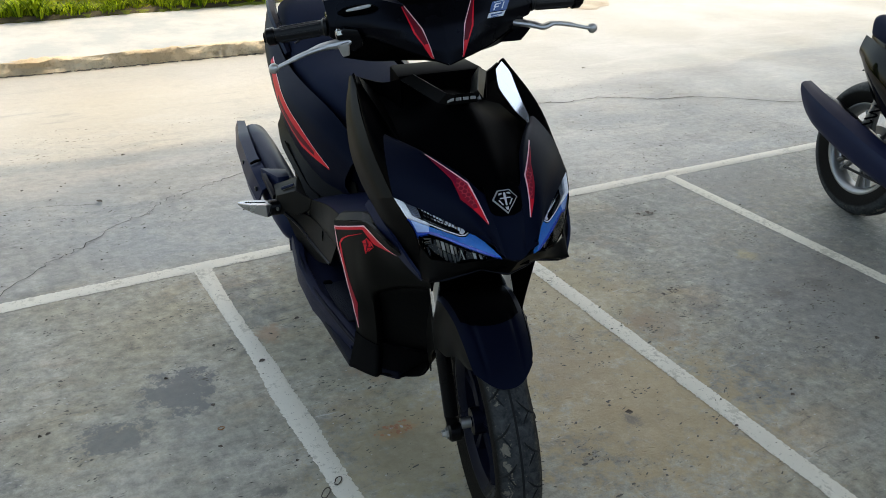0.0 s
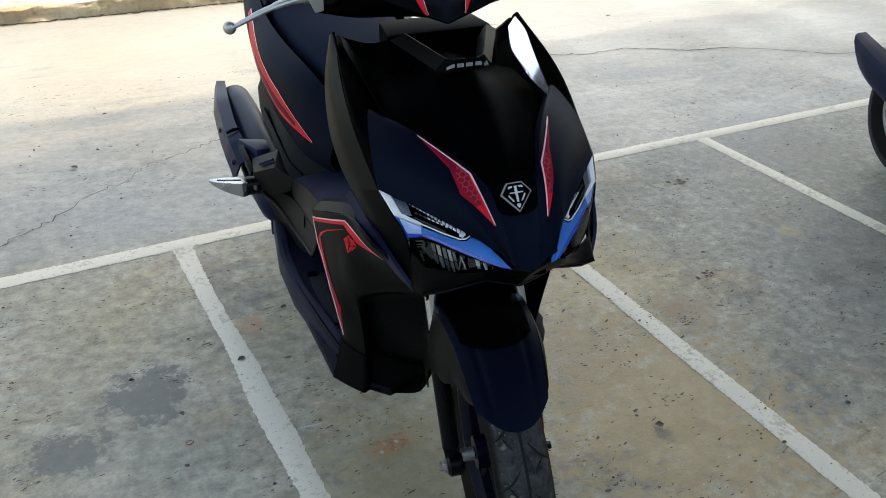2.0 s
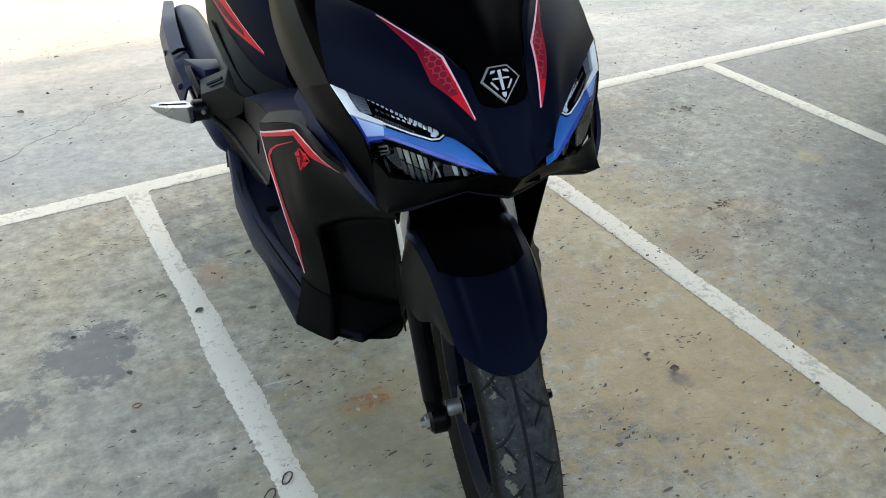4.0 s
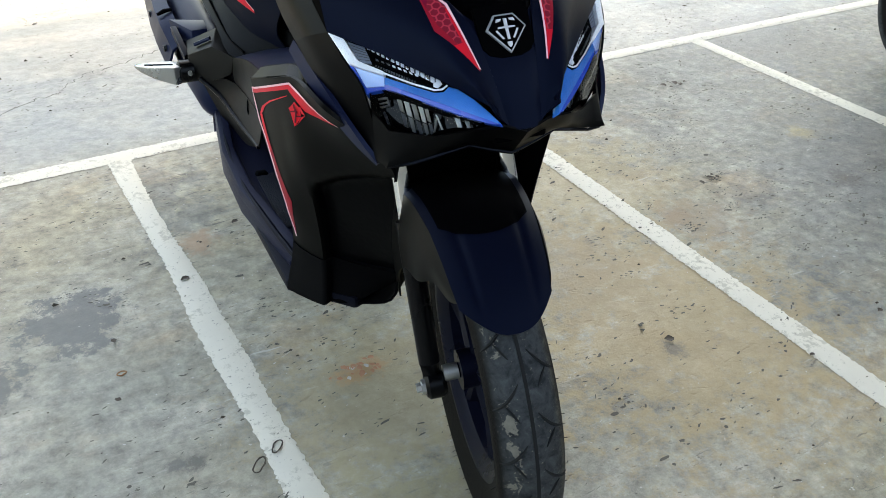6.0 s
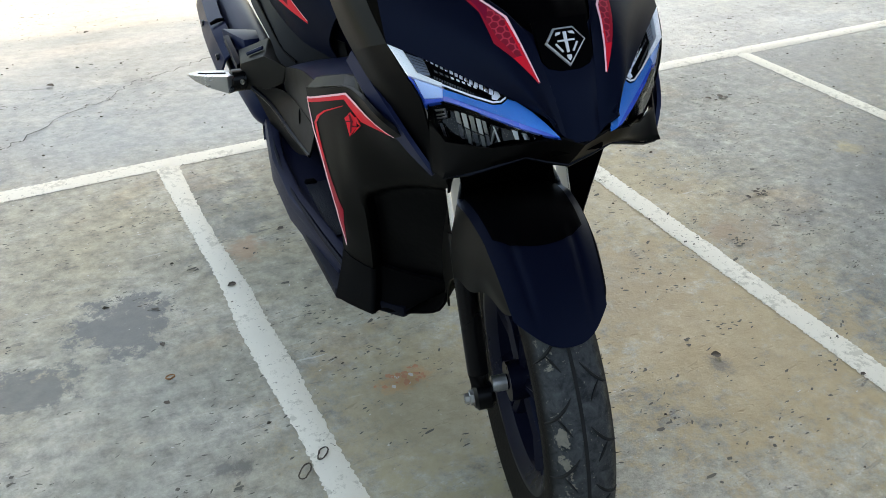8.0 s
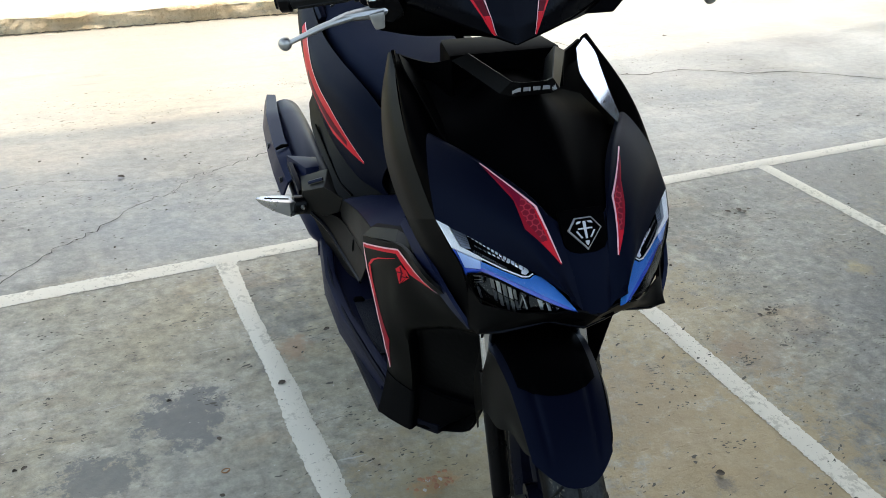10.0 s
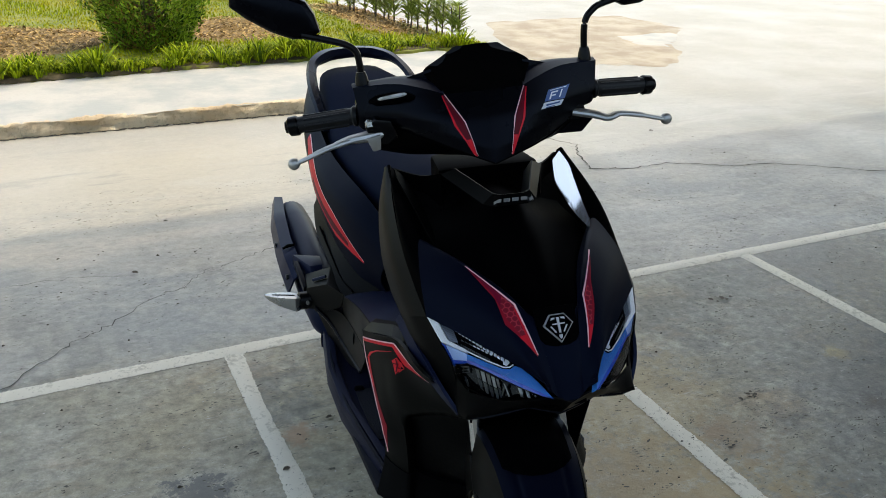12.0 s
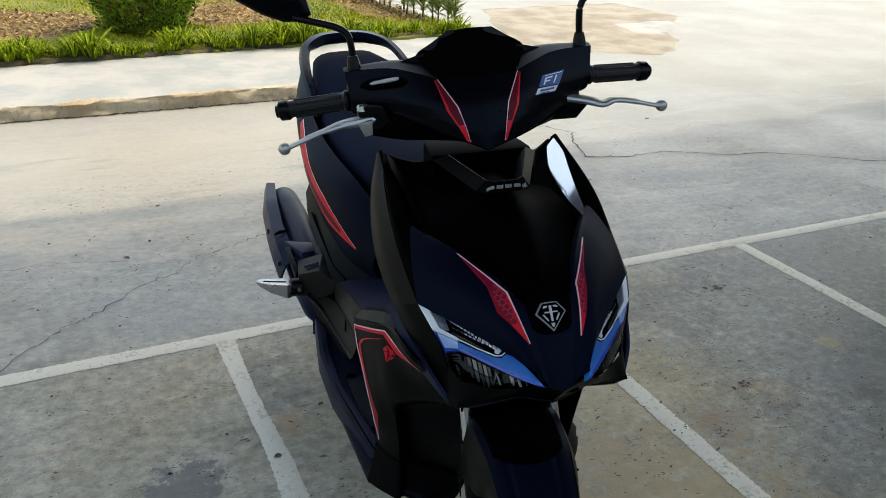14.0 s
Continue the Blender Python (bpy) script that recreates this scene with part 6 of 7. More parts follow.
                hairs.append(tube([(x0 - sd * 0.001, math.cos(a) * r0, math.sin(a) * r0), (x0 + sd * ln, math.cos(a + d * ln * 8) * (r0 + ln * 0.35), math.sin(a + d * ln * 8) * (r0 + ln * 0.35))], [0.0007, 0.0004], 4))
        part("moulding_hairs", joined(*hairs), GROOVE, tyre, "short rubber moulding hairs")
    return hub


wheel(scooter, STEER @ pose(0, 0, 0.25), 0.25, 0.092, RIM, TYRE)
wheel(scooter, REAR @ pose(0, 1.27, 0.265), 0.265, 0.115, RIM, TYRE, "rear_wheel", False, tread=False)

# ---- fork, axle, fender
for side in (-1, 1):
    leg = part("fork_leg", tube([(0.079 * side, 0.004, 0.225), (0.079 * side, 0.010, 0.27), (0.078 * side, 0.062, 0.41), (0.077 * side, 0.086, 0.47)], [0.015, 0.016, 0.0175, 0.0175], 18), STEEL_BLACK, scooter, "black fork leg", m=STEER)
    part("fork_tube", tube([(0.077 * side, 0.080, 0.455), (0.076 * side, 0.135, 0.60), (0.074 * side, 0.190, 0.74)], 0.0130, 24), TUBE_STEEL, leg, "chromed fork tube")
    part("fork_foot", tube([(0.060 * side, 0, 0.232), (0.066 * side, 0, 0.232), (0.086 * side, 0, 0.232), (0.091 * side, 0, 0.232)], [0.017, 0.021, 0.021, 0.016], 16), STEEL_BLACK, leg)
    part("axle_spacer", tube([(0.040 * side, 0, 0.25), (0.062 * side, 0, 0.25)], 0.0125, 16), ALLOY, leg, "aluminium axle spacer")
    part("axle_nut", tube([(0.090 * side, 0, 0.232), (0.096 * side, 0, 0.232), (0.097 * side, 0, 0.232), (0.104 * side, 0, 0.232)], [0.0120, 0.0120, 0.0080, 0.0075], 6), PEG if side < 0 else STEEL_BLACK, leg, "bright hexagon axle nut" if side < 0 else "dark axle end")
    part("fork_brace", tube([(0.078 * side, 0.085, 0.46), (0.068 * side, 0.06, 0.50), (0.04 * side, 0.055, 0.515)], [0.014, 0.012, 0.010], 8), STEEL_BLACK, leg)

# the top shell runs between two ridges, (angle round the axle, half width); cheeks hang below the ridges beside the fork
RIDGE = [(131.5, 0.0520), (117, 0.0610), (103, 0.0670), (90, 0.0720), (75, 0.0770), (58, 0.0800), (38, 0.0810), (14, 0.0780)]
FR = 0.277


def ridge_width(a):
    for (a1, w1), (a0, w0) in zip(RIDGE, RIDGE[1:]):
        if a >= a0:
            return w0 + (w1 - w0) * min(1.0, (a - a0) / (a1 - a0))
    return RIDGE[-1][1]


def round_axle(a, r, x):
    return (x, math.cos(radians(a)) * r, math.sin(radians(a)) * r + 0.25)


def crown(x, a):
    """Height of the shell over its ridges: flat, with two shallow pressed creases that fade out to the lip."""
    crease = 0.0030 * math.exp(-((abs(x) - 0.60) / 0.07) ** 2) * max(0.0, min(1.0, (127 - a) / 8)) * max(0.0, min(1.0, (a - 96) / 6))
    return 0.012 * (1 - abs(x) ** 2.6) - crease


def fender_point(x, f, lift=0.0):
    lip = 131.5 - 9.0 * abs(x) ** 2.5
    a = lip + (14 - lip) * f
    return round_axle(a, FR + crown(x, a) + lift, x * ridge_width(a) - 0.005 * max(0.0, 1 - f * 4))


ACROSS = [-1 + 2 * k / 40 for k in range(41)]
bm = grid_mesh([[fender_point(x, k / 48) for x in ACROSS] for k in range(49)])
fender = part("front_fender", thicken(bm, 0.003), MATTE, scooter, "matte black front fender", m=STEER, sharp=40)
# black layer on the fender crown, bowed in front: painted reflection of the cowl
cap = [[fender_point(x, (0.232 + 0.02 * abs(x) ** 2) * (1 - k / 24) + 0.80 * k / 24, 0.0012) for x in ACROSS[3:-3]] for k in range(25)]
part("crown_reflection", grid_mesh(cap), INKY, fender, "painted black reflection on the fender crown")
CHEEK = [[(131 - 8.8, FR, 0.0545), (117, FR, 0.0615), (103, FR, 0.0675), (90, FR, 0.0725), (75, FR, 0.0775), (58, 0.272, 0.083), (38, 0.262, 0.086)],
         [(130 - 8.8, 0.273, 0.0550), (117, 0.263, 0.0645), (105, 0.252, 0.0745), (93, 0.238, 0.0850), (75, 0.226, 0.0920), (50, 0.215, 0.0940), (26, 0.212, 0.0920)],
         [(129.5 - 8.8, 0.270, 0.0540), (117, 0.247, 0.0640), (106, 0.224, 0.0750), (97, 0.196, 0.0890), (75, 0.176, 0.0945), (40, 0.160, 0.0950), (12, 0.163, 0.0920)]]
for side in (-1, 1):
    curves = [[round_axle(a, r, x - 0.005 * side * max(0.0, (a - 105) / 26)) for a, r, x in c] for c in CHEEK]
    # cheek in the brown tint: reflected ground painted on, not a second paint
    part("fender_cheek", sheet(curves, 28, 10, 0.003, side=side), BROWNISH, fender, "matte side cheek of the fender with painted brown ground reflection", sharp=60)

# ---- handlebar cowl, screen, bars
COWL_F = [[(0.0, 0.175, 0.978), (0.0, 0.180, 1.00), (0.0, 0.205, 1.045), (0.0, 0.240, 1.085)],
          [(0.030, 0.182, 0.985), (0.030, 0.180, 1.000), (0.042, 0.207, 1.044), (0.067, 0.247, 1.085)],
          [(0.075, 0.215, 0.978), (0.078, 0.212, 1.005), (0.090, 0.225, 1.050), (0.098, 0.262, 1.094)],
          [(0.128, 0.262, 0.972), (0.132, 0.258, 1.005), (0.140, 0.262, 1.050), (0.146, 0.288, 1.102)],
          [(0.188, 0.300, 0.976), (0.200, 0.300, 1.010), (0.210, 0.300, 1.050), (0.216, 0.312, 1.098)]]
COWL_TREES = {}
cowl_parts = {}
for side in (-1, 1):
    # the lower edge rises from the tip to the grips, more so on the brake side
    rise = (0, 0.006, 0.028, 0.050, 0.064) if side < 0 else (0, 0.001, 0.012, 0.025, 0.043)
    cut_edge = []
    for c, u in zip(COWL_F, rise):
        foot, knee = Vector(c[0]) + Vector((0, 0, u)), Vector(c[2])
        cut_edge.append([tuple(foot), tuple(foot.lerp(knee, 0.4) + Vector((0, -0.004, 0))), c[2], c[3]])
    bm = sheet(cut_edge, 0, 0, 0.003, linear=True, side=side, angular=4)
    COWL_TREES[side] = tree_of(bm)
    cw = cowl_parts[side] = part("handlebar_cowl", bm, SATIN, scooter, "satin black handlebar cowl", m=BARS, sharp=34)
    top = [[(x * side, y, z) for x, y, z in c] for c in ([(0.067, 0.247, 1.085), (0.098, 0.262, 1.094), (0.146, 0.288, 1.102), (0.216, 0.312, 1.098)], [(0.070, 0.300, 1.098), (0.10, 0.320, 1.104), (0.146, 0.335, 1.104), (0.216, 0.340, 1.098)], [(0.060, 0.380, 1.075), (0.10, 0.390, 1.075), (0.146, 0.390, 1.070), (0.205, 0.375, 1.065)])]
    part("cowl_top", sheet(top, 12, 8, 0.003), MATTE, scooter, m=BARS)
    bottom = [[(x * side, y, z) for x, y, z in c] for c in ([(0.0, 0.178, 0.978), (0.075, 0.215, 0.978 + rise[2]), (0.128, 0.262, 0.972 + rise[3]), (0.188, 0.300, 0.976 + rise[4])], [(0.0, 0.30, 0.965), (0.075, 0.31, 0.965), (0.128, 0.33, 0.965), (0.185, 0.35, 0.975)], [(0.0, 0.40, 0.985), (0.075, 0.40, 0.985), (0.128, 0.40, 0.985), (0.18, 0.39, 0.99)])]
    part("cowl_underside", sheet(bottom, 12, 8, 0.003), INKY, scooter, m=BARS)
    t = COWL_TREES[side]
    s = lambda pts: [(x * side, y, z) for x, y, z in pts]
    part("edge_sticker", drape([s([(0.067, 0.247, 1.083), (0.041, 0.207, 1.044), (0.028, 0.178, 0.993)]), s([(0.0683, 0.247, 1.083), (0.0427, 0.208, 1.043), (0.0286, 0.178, 0.993)])], t, 0.0016), PINK, cw)
    part("honeycomb_sticker", drape([s([(0.0695, 0.247, 1.083), (0.0435, 0.207, 1.044), (0.029, 0.178, 0.993)]), s([(0.0725, 0.248, 1.079), (0.060, 0.214, 1.035), (0.030, 0.178, 0.992)])], t, 0.0010), DARK_RED, cw)
    part("red_sticker", drape([s([(0.0715, 0.248, 1.080), (0.0560, 0.212, 1.0365), (0.0297, 0.178, 0.9925)]), s([(0.0725, 0.248, 1.079), (0.060, 0.214, 1.035), (0.030, 0.178, 0.992)])], t, 0.0013), RED, cw)
    part("red_sticker", drape([s([(0.036, 0.192, 1.018), (0.029, 0.178, 0.993)]), s([(0.043, 0.196, 1.015), (0.030, 0.178, 0.992)])], t, 0.0015), RED, cw)
    # position lamp slot
    if side < 0:
        part("slot_frame", tube(s([(0.116, 0.262, 1.082), (0.128, 0.265, 1.083), (0.152, 0.276, 1.081), (0.178, 0.291, 1.076), (0.190, 0.298, 1.074)]), [0.004, 0.011, 0.014, 0.013, 0.005], 10, 0.7), INKY, cw)
        part("turn_slot", tube(s([(0.130, 0.2555, 1.0905), (0.134, 0.2565, 1.0900), (0.150, 0.2645, 1.0865), (0.172, 0.2770, 1.0815), (0.178, 0.2810, 1.0800)]), [0.002, 0.0046, 0.0052, 0.0046, 0.002], 10, 0.7), POSITION_LENS, cw, "small clear position lamp")
t = COWL_TREES[1]
label_way = (0.25, -0.80, 0.55)
part("label_sticker", drape([[(0.1111, 0.254, 1.0689), (0.1555, 0.2847, 1.0658)], [(0.0999, 0.2354, 1.0544), (0.1432, 0.264, 1.0494)]], t, 0.0012, way=label_way), BLUE_STICKER, cowl_parts[1], "blue label with pale marks")
part("label_sticker", drape([[(0.0984, 0.2334, 1.0531), (0.1418, 0.2626, 1.0489)], [(0.0918, 0.2239, 1.0466), (0.1363, 0.2542, 1.0428)]], t, 0.0012, way=label_way), WHITE_STICKER, cowl_parts[1], "white label strip")
LABEL_O, LABEL_U, LABEL_V = Vector((0.1111, 0.254, 1.0689)), Vector((0.0444, 0.0307, -0.0031)), Vector((-0.0117, -0.0196, -0.0154))
on_label = lambda u, v: tuple(LABEL_O + LABEL_U * u + LABEL_V * v)
for u0, u1, v0, v1, mat in ((0.10, 0.90, 0.08, 0.14, WHITE_STICKER), (0.18, 0.26, 0.26, 0.86, WHITE_STICKER), (0.26, 0.52, 0.26, 0.38, WHITE_STICKER), (0.26, 0.46, 0.52, 0.64, WHITE_STICKER), (0.66, 0.74, 0.26, 0.86, WHITE_STICKER), (0.12, 0.80, 1.18, 1.30, BLUE_STICKER), (0.16, 0.62, 1.38, 1.46, BLUE_STICKER)):
    part("label_bar", drape([[on_label(u0, v0), on_label(u1, v0)], [on_label(u0, v1), on_label(u1, v1)]], t, 0.0018, way=label_way), mat, cowl_parts[1])
# housing below the lever on the clutchless side, and the clamp with its bright bolt on the other
part("lever_housing", loft([[(0.204, y, 1.0065), (0.207, y, 0.9960), (0.186, y, 0.9735), (0.127, y, 0.9755), (0.140, y, 0.9985), (0.190, y, 1.018)] for y in (0.300, 0.345)], bevel=0.003), SATIN, scooter, m=BARS, sharp=25)
clamp = part("lever_clamp", loft([[(-0.205, y, 1.040), (-0.186, y, 1.052), (-0.160, y, 1.046), (-0.150, y, 1.020), (-0.168, y, 1.004), (-0.196, y, 1.012)] for y in (0.262, 0.300)], bevel=0.004), STEEL_BLACK, scooter, "dark lever clamp", m=BARS, sharp=25)
part("clamp_bolt", tube([(-0.196, 0.268, 1.038), (-0.196, 0.270, 1.046), (-0.196, 0.271, 1.050)], [0.008, 0.008, 0.005], 10), PEG, clamp, "bright clamp bolt")
part("clamp_lug", loft([[(-0.205, y, 1.022), (-0.180, y, 1.026), (-0.182, y, 1.000), (-0.196, y, 0.998)] for y in (0.252, 0.264)], bevel=0.003), ALLOY, clamp, "bare aluminium lug")
for side in (-1, 1):
    part("screen_fin", plate([(0.081 * side, 0.300, 1.118), (0.135 * side, 0.312, 1.102), (0.128 * side, 0.312, 1.093), (0.070 * side, 0.290, 1.088)], (0, 0.006, -0.003), 0.001), SATIN, scooter, m=BARS)
part("screen", sheet([[(-0.067, 0.247, 1.084), (-0.080, 0.275, 1.098), (-0.093, 0.307, 1.114), (-0.064, 0.303, 1.134), (-0.038, 0.300, 1.151)], [(-0.030, 0.221, 1.060), (-0.036, 0.245, 1.082), (-0.040, 0.270, 1.108), (-0.030, 0.285, 1.130), (-0.019, 0.298, 1.152)], [(0, 0.212, 1.050), (0, 0.236, 1.075), (0, 0.262, 1.105), (0, 0.280, 1.130), (0, 0.297, 1.153)], [(0.030, 0.221, 1.060), (0.036, 0.245, 1.082), (0.040, 0.270, 1.108), (0.030, 0.285, 1.130), (0.019, 0.298, 1.152)], [(0.067, 0.247, 1.084), (0.080, 0.275, 1.098), (0.093, 0.307, 1.114), (0.064, 0.303, 1.134), (0.038, 0.300, 1.151)]], 16, 16, 0.003), GLOSS, scooter, "dark glossy fly screen", m=BARS, sharp=60)
part("instrument_hood", loft([oval(0.262, 0.06, 1.05, 1.09, 16), oval(0.33, 0.085, 1.03, 1.10, 16), oval(0.40, 0.08, 1.02, 1.075, 16)]), SATIN, scooter, m=BARS)
for side in (-1, 1):
    X = lambda pts: [(x * side, y, z) for x, y, z in pts]
    bar = part("handlebar", tube(X([(0.05, 0.335, 1.030), (0.14, 0.330, 1.040), (0.215, 0.332, 1.043), (0.34, 0.354, 1.031)]), 0.0110, 12), STEEL_BLACK, scooter, m=BARS)
    part("grip", tube(X([(0.213, 0.331, 1.043), (0.218, 0.332, 1.043), (0.222, 0.333, 1.0425), (0.314, 0.350, 1.034), (0.318, 0.351, 1.033)]), [0.0175, 0.0185, 0.0152, 0.0145, 0.014], 18), GRIP, bar, "ribbed black rubber grip")
    for k in range(8):
        a = 2 * math.pi * k / 8
        dy, dz = math.cos(a) * 0.0146, math.sin(a) * 0.0146
        part("grip_rib", tube(X([(0.230, 0.3345 + dy, 1.0415 + dz), (0.308, 0.349 + dy, 1.0345 + dz)]), [0.0022, 0.0022], 6), GRIP, bar)
    part("bar_end", tube(X([(0.316, 0.3505, 1.0335), (0.319, 0.351, 1.033), (0.333, 0.354, 1.0315), (0.338, 0.3545, 1.031)]), [0.0150, 0.0180, 0.0172, 0.011], 18), STEEL_BLACK, bar)
    part("switch_box", loft([X([(x, 0.318 - d, 1.028 - d), (x, 0.352, 1.024 - d), (x, 0.352, 1.066 + d), (x, 0.318 - d, 1.066 + d)]) for x, d in ((0.172, 0.006), (0.190, 0.010), (0.208, 0.006), (0.214, 0.0))], bevel=0.004), SATIN, bar)
    lever = part("brake_lever", tube(smooth_curve(X([(0.165, 0.285, 1.018), (0.200, 0.272, 1.012), (0.222, 0.262, 1.006), (0.242, 0.262, 1.011), (0.275, 0.264, 1.005), (0.305, 0.266, 0.996), (0.326, 0.268, 0.990)] if side > 0 else [(0.180, 0.285, 1.024), (0.212, 0.270, 1.021), (0.245, 0.264, 1.017), (0.275, 0.264, 1.009), (0.305, 0.266, 0.998), (0.326, 0.268, 0.990)]), 24), [0.0115] * 6 + [0.010] * 6 + [0.008] * 6 + [0.0066] * 5 + [0.006] * 2, 12, 0.62), ALLOY, scooter, "bare aluminium brake lever with a ball end", m=BARS)
    ball = bmesh.new()
    bmesh.ops.create_uvsphere(ball, u_segments=16, v_segments=10, radius=0.0105)
    bmesh.ops.translate(ball, verts=ball.verts, vec=(0.332 * side, 0.269, 0.989))
    part("lever_ball", ball, ALLOY, lever)
    part("lever_bracket", loft([X([(x, 0.280, 1.008 - d), (x, 0.310, 1.010 - d), (x, 0.310, 1.026 + d), (x, 0.280, 1.026 + d)]) for x, d in ((0.150, 0.0), (0.160, 0.005), (0.176, 0.004), (0.186, 0.0))], bevel=0.004), STEEL_BLACK, lever, "clamp of the lever")
    if side < 0:
        part("lever_root", tube(smooth_curve(X([(0.170, 0.272, 1.024), (0.190, 0.270, 1.022), (0.212, 0.268, 1.021), (0.240, 0.266, 1.019), (0.262, 0.265, 1.012)]), 10), [0.007, 0.011, 0.012, 0.013, 0.013, 0.012, 0.011, 0.0095, 0.008, 0.007, 0.005], 10, 0.75), ALLOY, lever, "bare aluminium lever root")
    bend = [(0.198, 0.322, 1.098), (0.199, 0.325, 1.148), (0.203, 0.327, 1.168), (0.213, 0.328, 1.181), (0.232, 0.329, 1.192), (0.290, 0.330, 1.205)] if side > 0 else None
    mirror = part("mirror_stem", tube(smooth_curve(X(bend or [(0.198, 0.322, 1.098), (0.199, 0.325, 1.138), (0.203, 0.327, 1.156), (0.219, 0.328, 1.169), (0.250, 0.329, 1.180), (0.290, 0.330, 1.192)]), 24), 0.0060, 10), STEEL_BLACK, scooter, "black mirror stem", m=BARS)
    part("mirror_boot", tube(X([(0.198, 0.322, 1.088), (0.198, 0.322, 1.098), (0.1985, 0.323, 1.112), (0.1985, 0.3235, 1.121)]), [0.014, 0.0125, 0.0105, 0.008], 12), STEEL_BLACK, mirror)
    # mirror head: a shallow tapered bowl
    secs = []
    for y, sc in ((0.322, 0.45), (0.327, 0.80), (0.335, 0.97), (0.346, 1.0), (0.352, 0.97)):
        o = [(0.257, 1.192), (0.263, 1.222), (0.275, 1.245), (0.330, 1.272), (0.375, 1.282), (0.398, 1.272), (0.402, 1.248), (0.378, 1.226), (0.340, 1.200), (0.305, 1.184), (0.275, 1.182)]
        cx, cz = 0.325, 1.230
        secs.append(X([(cx + (a - cx) * sc, y, cz + (b - cz) * sc) for a, b in o]))
    part("mirror_head", loft(secs, bevel=0.002), SATIN, mirror, "black mirror housing", sharp=50)
    o2 = X([(0.325 + (a - 0.325) * 0.93, 0.3525, 1.230 + (b - 1.230) * 0.93) for a, b in o])
    part("mirror_glass", plate(o2, (0, 0.001, 0)), MIRROR, mirror, "mirror glass")
part("brake_hose", tube(smooth_curve([(-0.155, 0.30, 1.02), (-0.12, 0.29, 1.005), (-0.08, 0.31, 0.985), (-0.05, 0.34, 0.96)], 14), 0.005, 8), GRIP, scooter, m=BARS)
part("brake_hose", tube(smooth_curve([(0.155, 0.30, 1.02), (0.12, 0.30, 1.00), (0.07, 0.32, 0.975), (0.03, 0.34, 0.95)], 14), 0.005, 8), GRIP, scooter, m=BARS)

# ---- exhaust and passenger pegs
muffler = part("muffler", loft([oval(y, w, z - w, z + w, 24, 1.0, -0.250) for y, w, z in ((0.79, 0.02, 0.365), (0.80, 0.040, 0.375), (0.825, 0.056, 0.385), (0.90, 0.064, 0.400), (1.05, 0.064, 0.425), (1.25, 0.062, 0.450), (1.33, 0.056, 0.462), (1.36, 0.040, 0.466), (1.365, 0.015, 0.467))]), NAVY, scooter, "matte black muffler", m=REAR, sharp=60)
shield = [[(-0.296, 0.92, 0.475), (-0.300, 1.00, 0.500), (-0.300, 1.08, 0.505), (-0.288, 1.22, 0.520), (-0.266, 1.38, 0.516)], [(-0.330, 0.92, 0.455), (-0.338, 1.00, 0.488), (-0.336, 1.08, 0.498), (-0.326, 1.22, 0.518), (-0.292, 1.39, 0.516)], [(-0.348, 0.92, 0.420), (-0.354, 1.00, 0.445), (-0.352, 1.08, 0.460), (-0.340, 1.22, 0.485), (-0.302, 1.39, 0.492)], [(-0.336, 0.93, 0.375), (-0.340, 1.00, 0.385), (-0.338, 1.08, 0.395), (-0.326, 1.22, 0.420), (-0.296, 1.38, 0.450)]]
sh = part("heat_shield", sheet(shield, 0, 0, 0.006, linear=True, angular=4), NAVY, muffler, "navy black heat shield", sharp=22)
part("shield_slot", tube([(-0.299, 1.03, 0.5055), (-0.318, 1.03, 0.5045), (-0.336, 1.03, 0.4985)], [0.0035, 0.005, 0.0035], 8), RECESS, sh)
for y, x, z in ((0.95, -0.342, 0.452), (1.10, -0.344, 0.480)):
    part("shield_bolt", tube([(x + 0.004, y, z), (x - 0.004, y, z)], [0.008, 0.007], 6), STEEL_BLACK, sh)
part("exhaust_pipe", tube(smooth_curve([(-0.05, 0.75, 0.30), (-0.16, 0.72, 0.30), (-0.22, 0.76, 0.33), (-0.235, 0.82, 0.375)], 14), 0.018, 12), STEEL_BLACK, muffler)
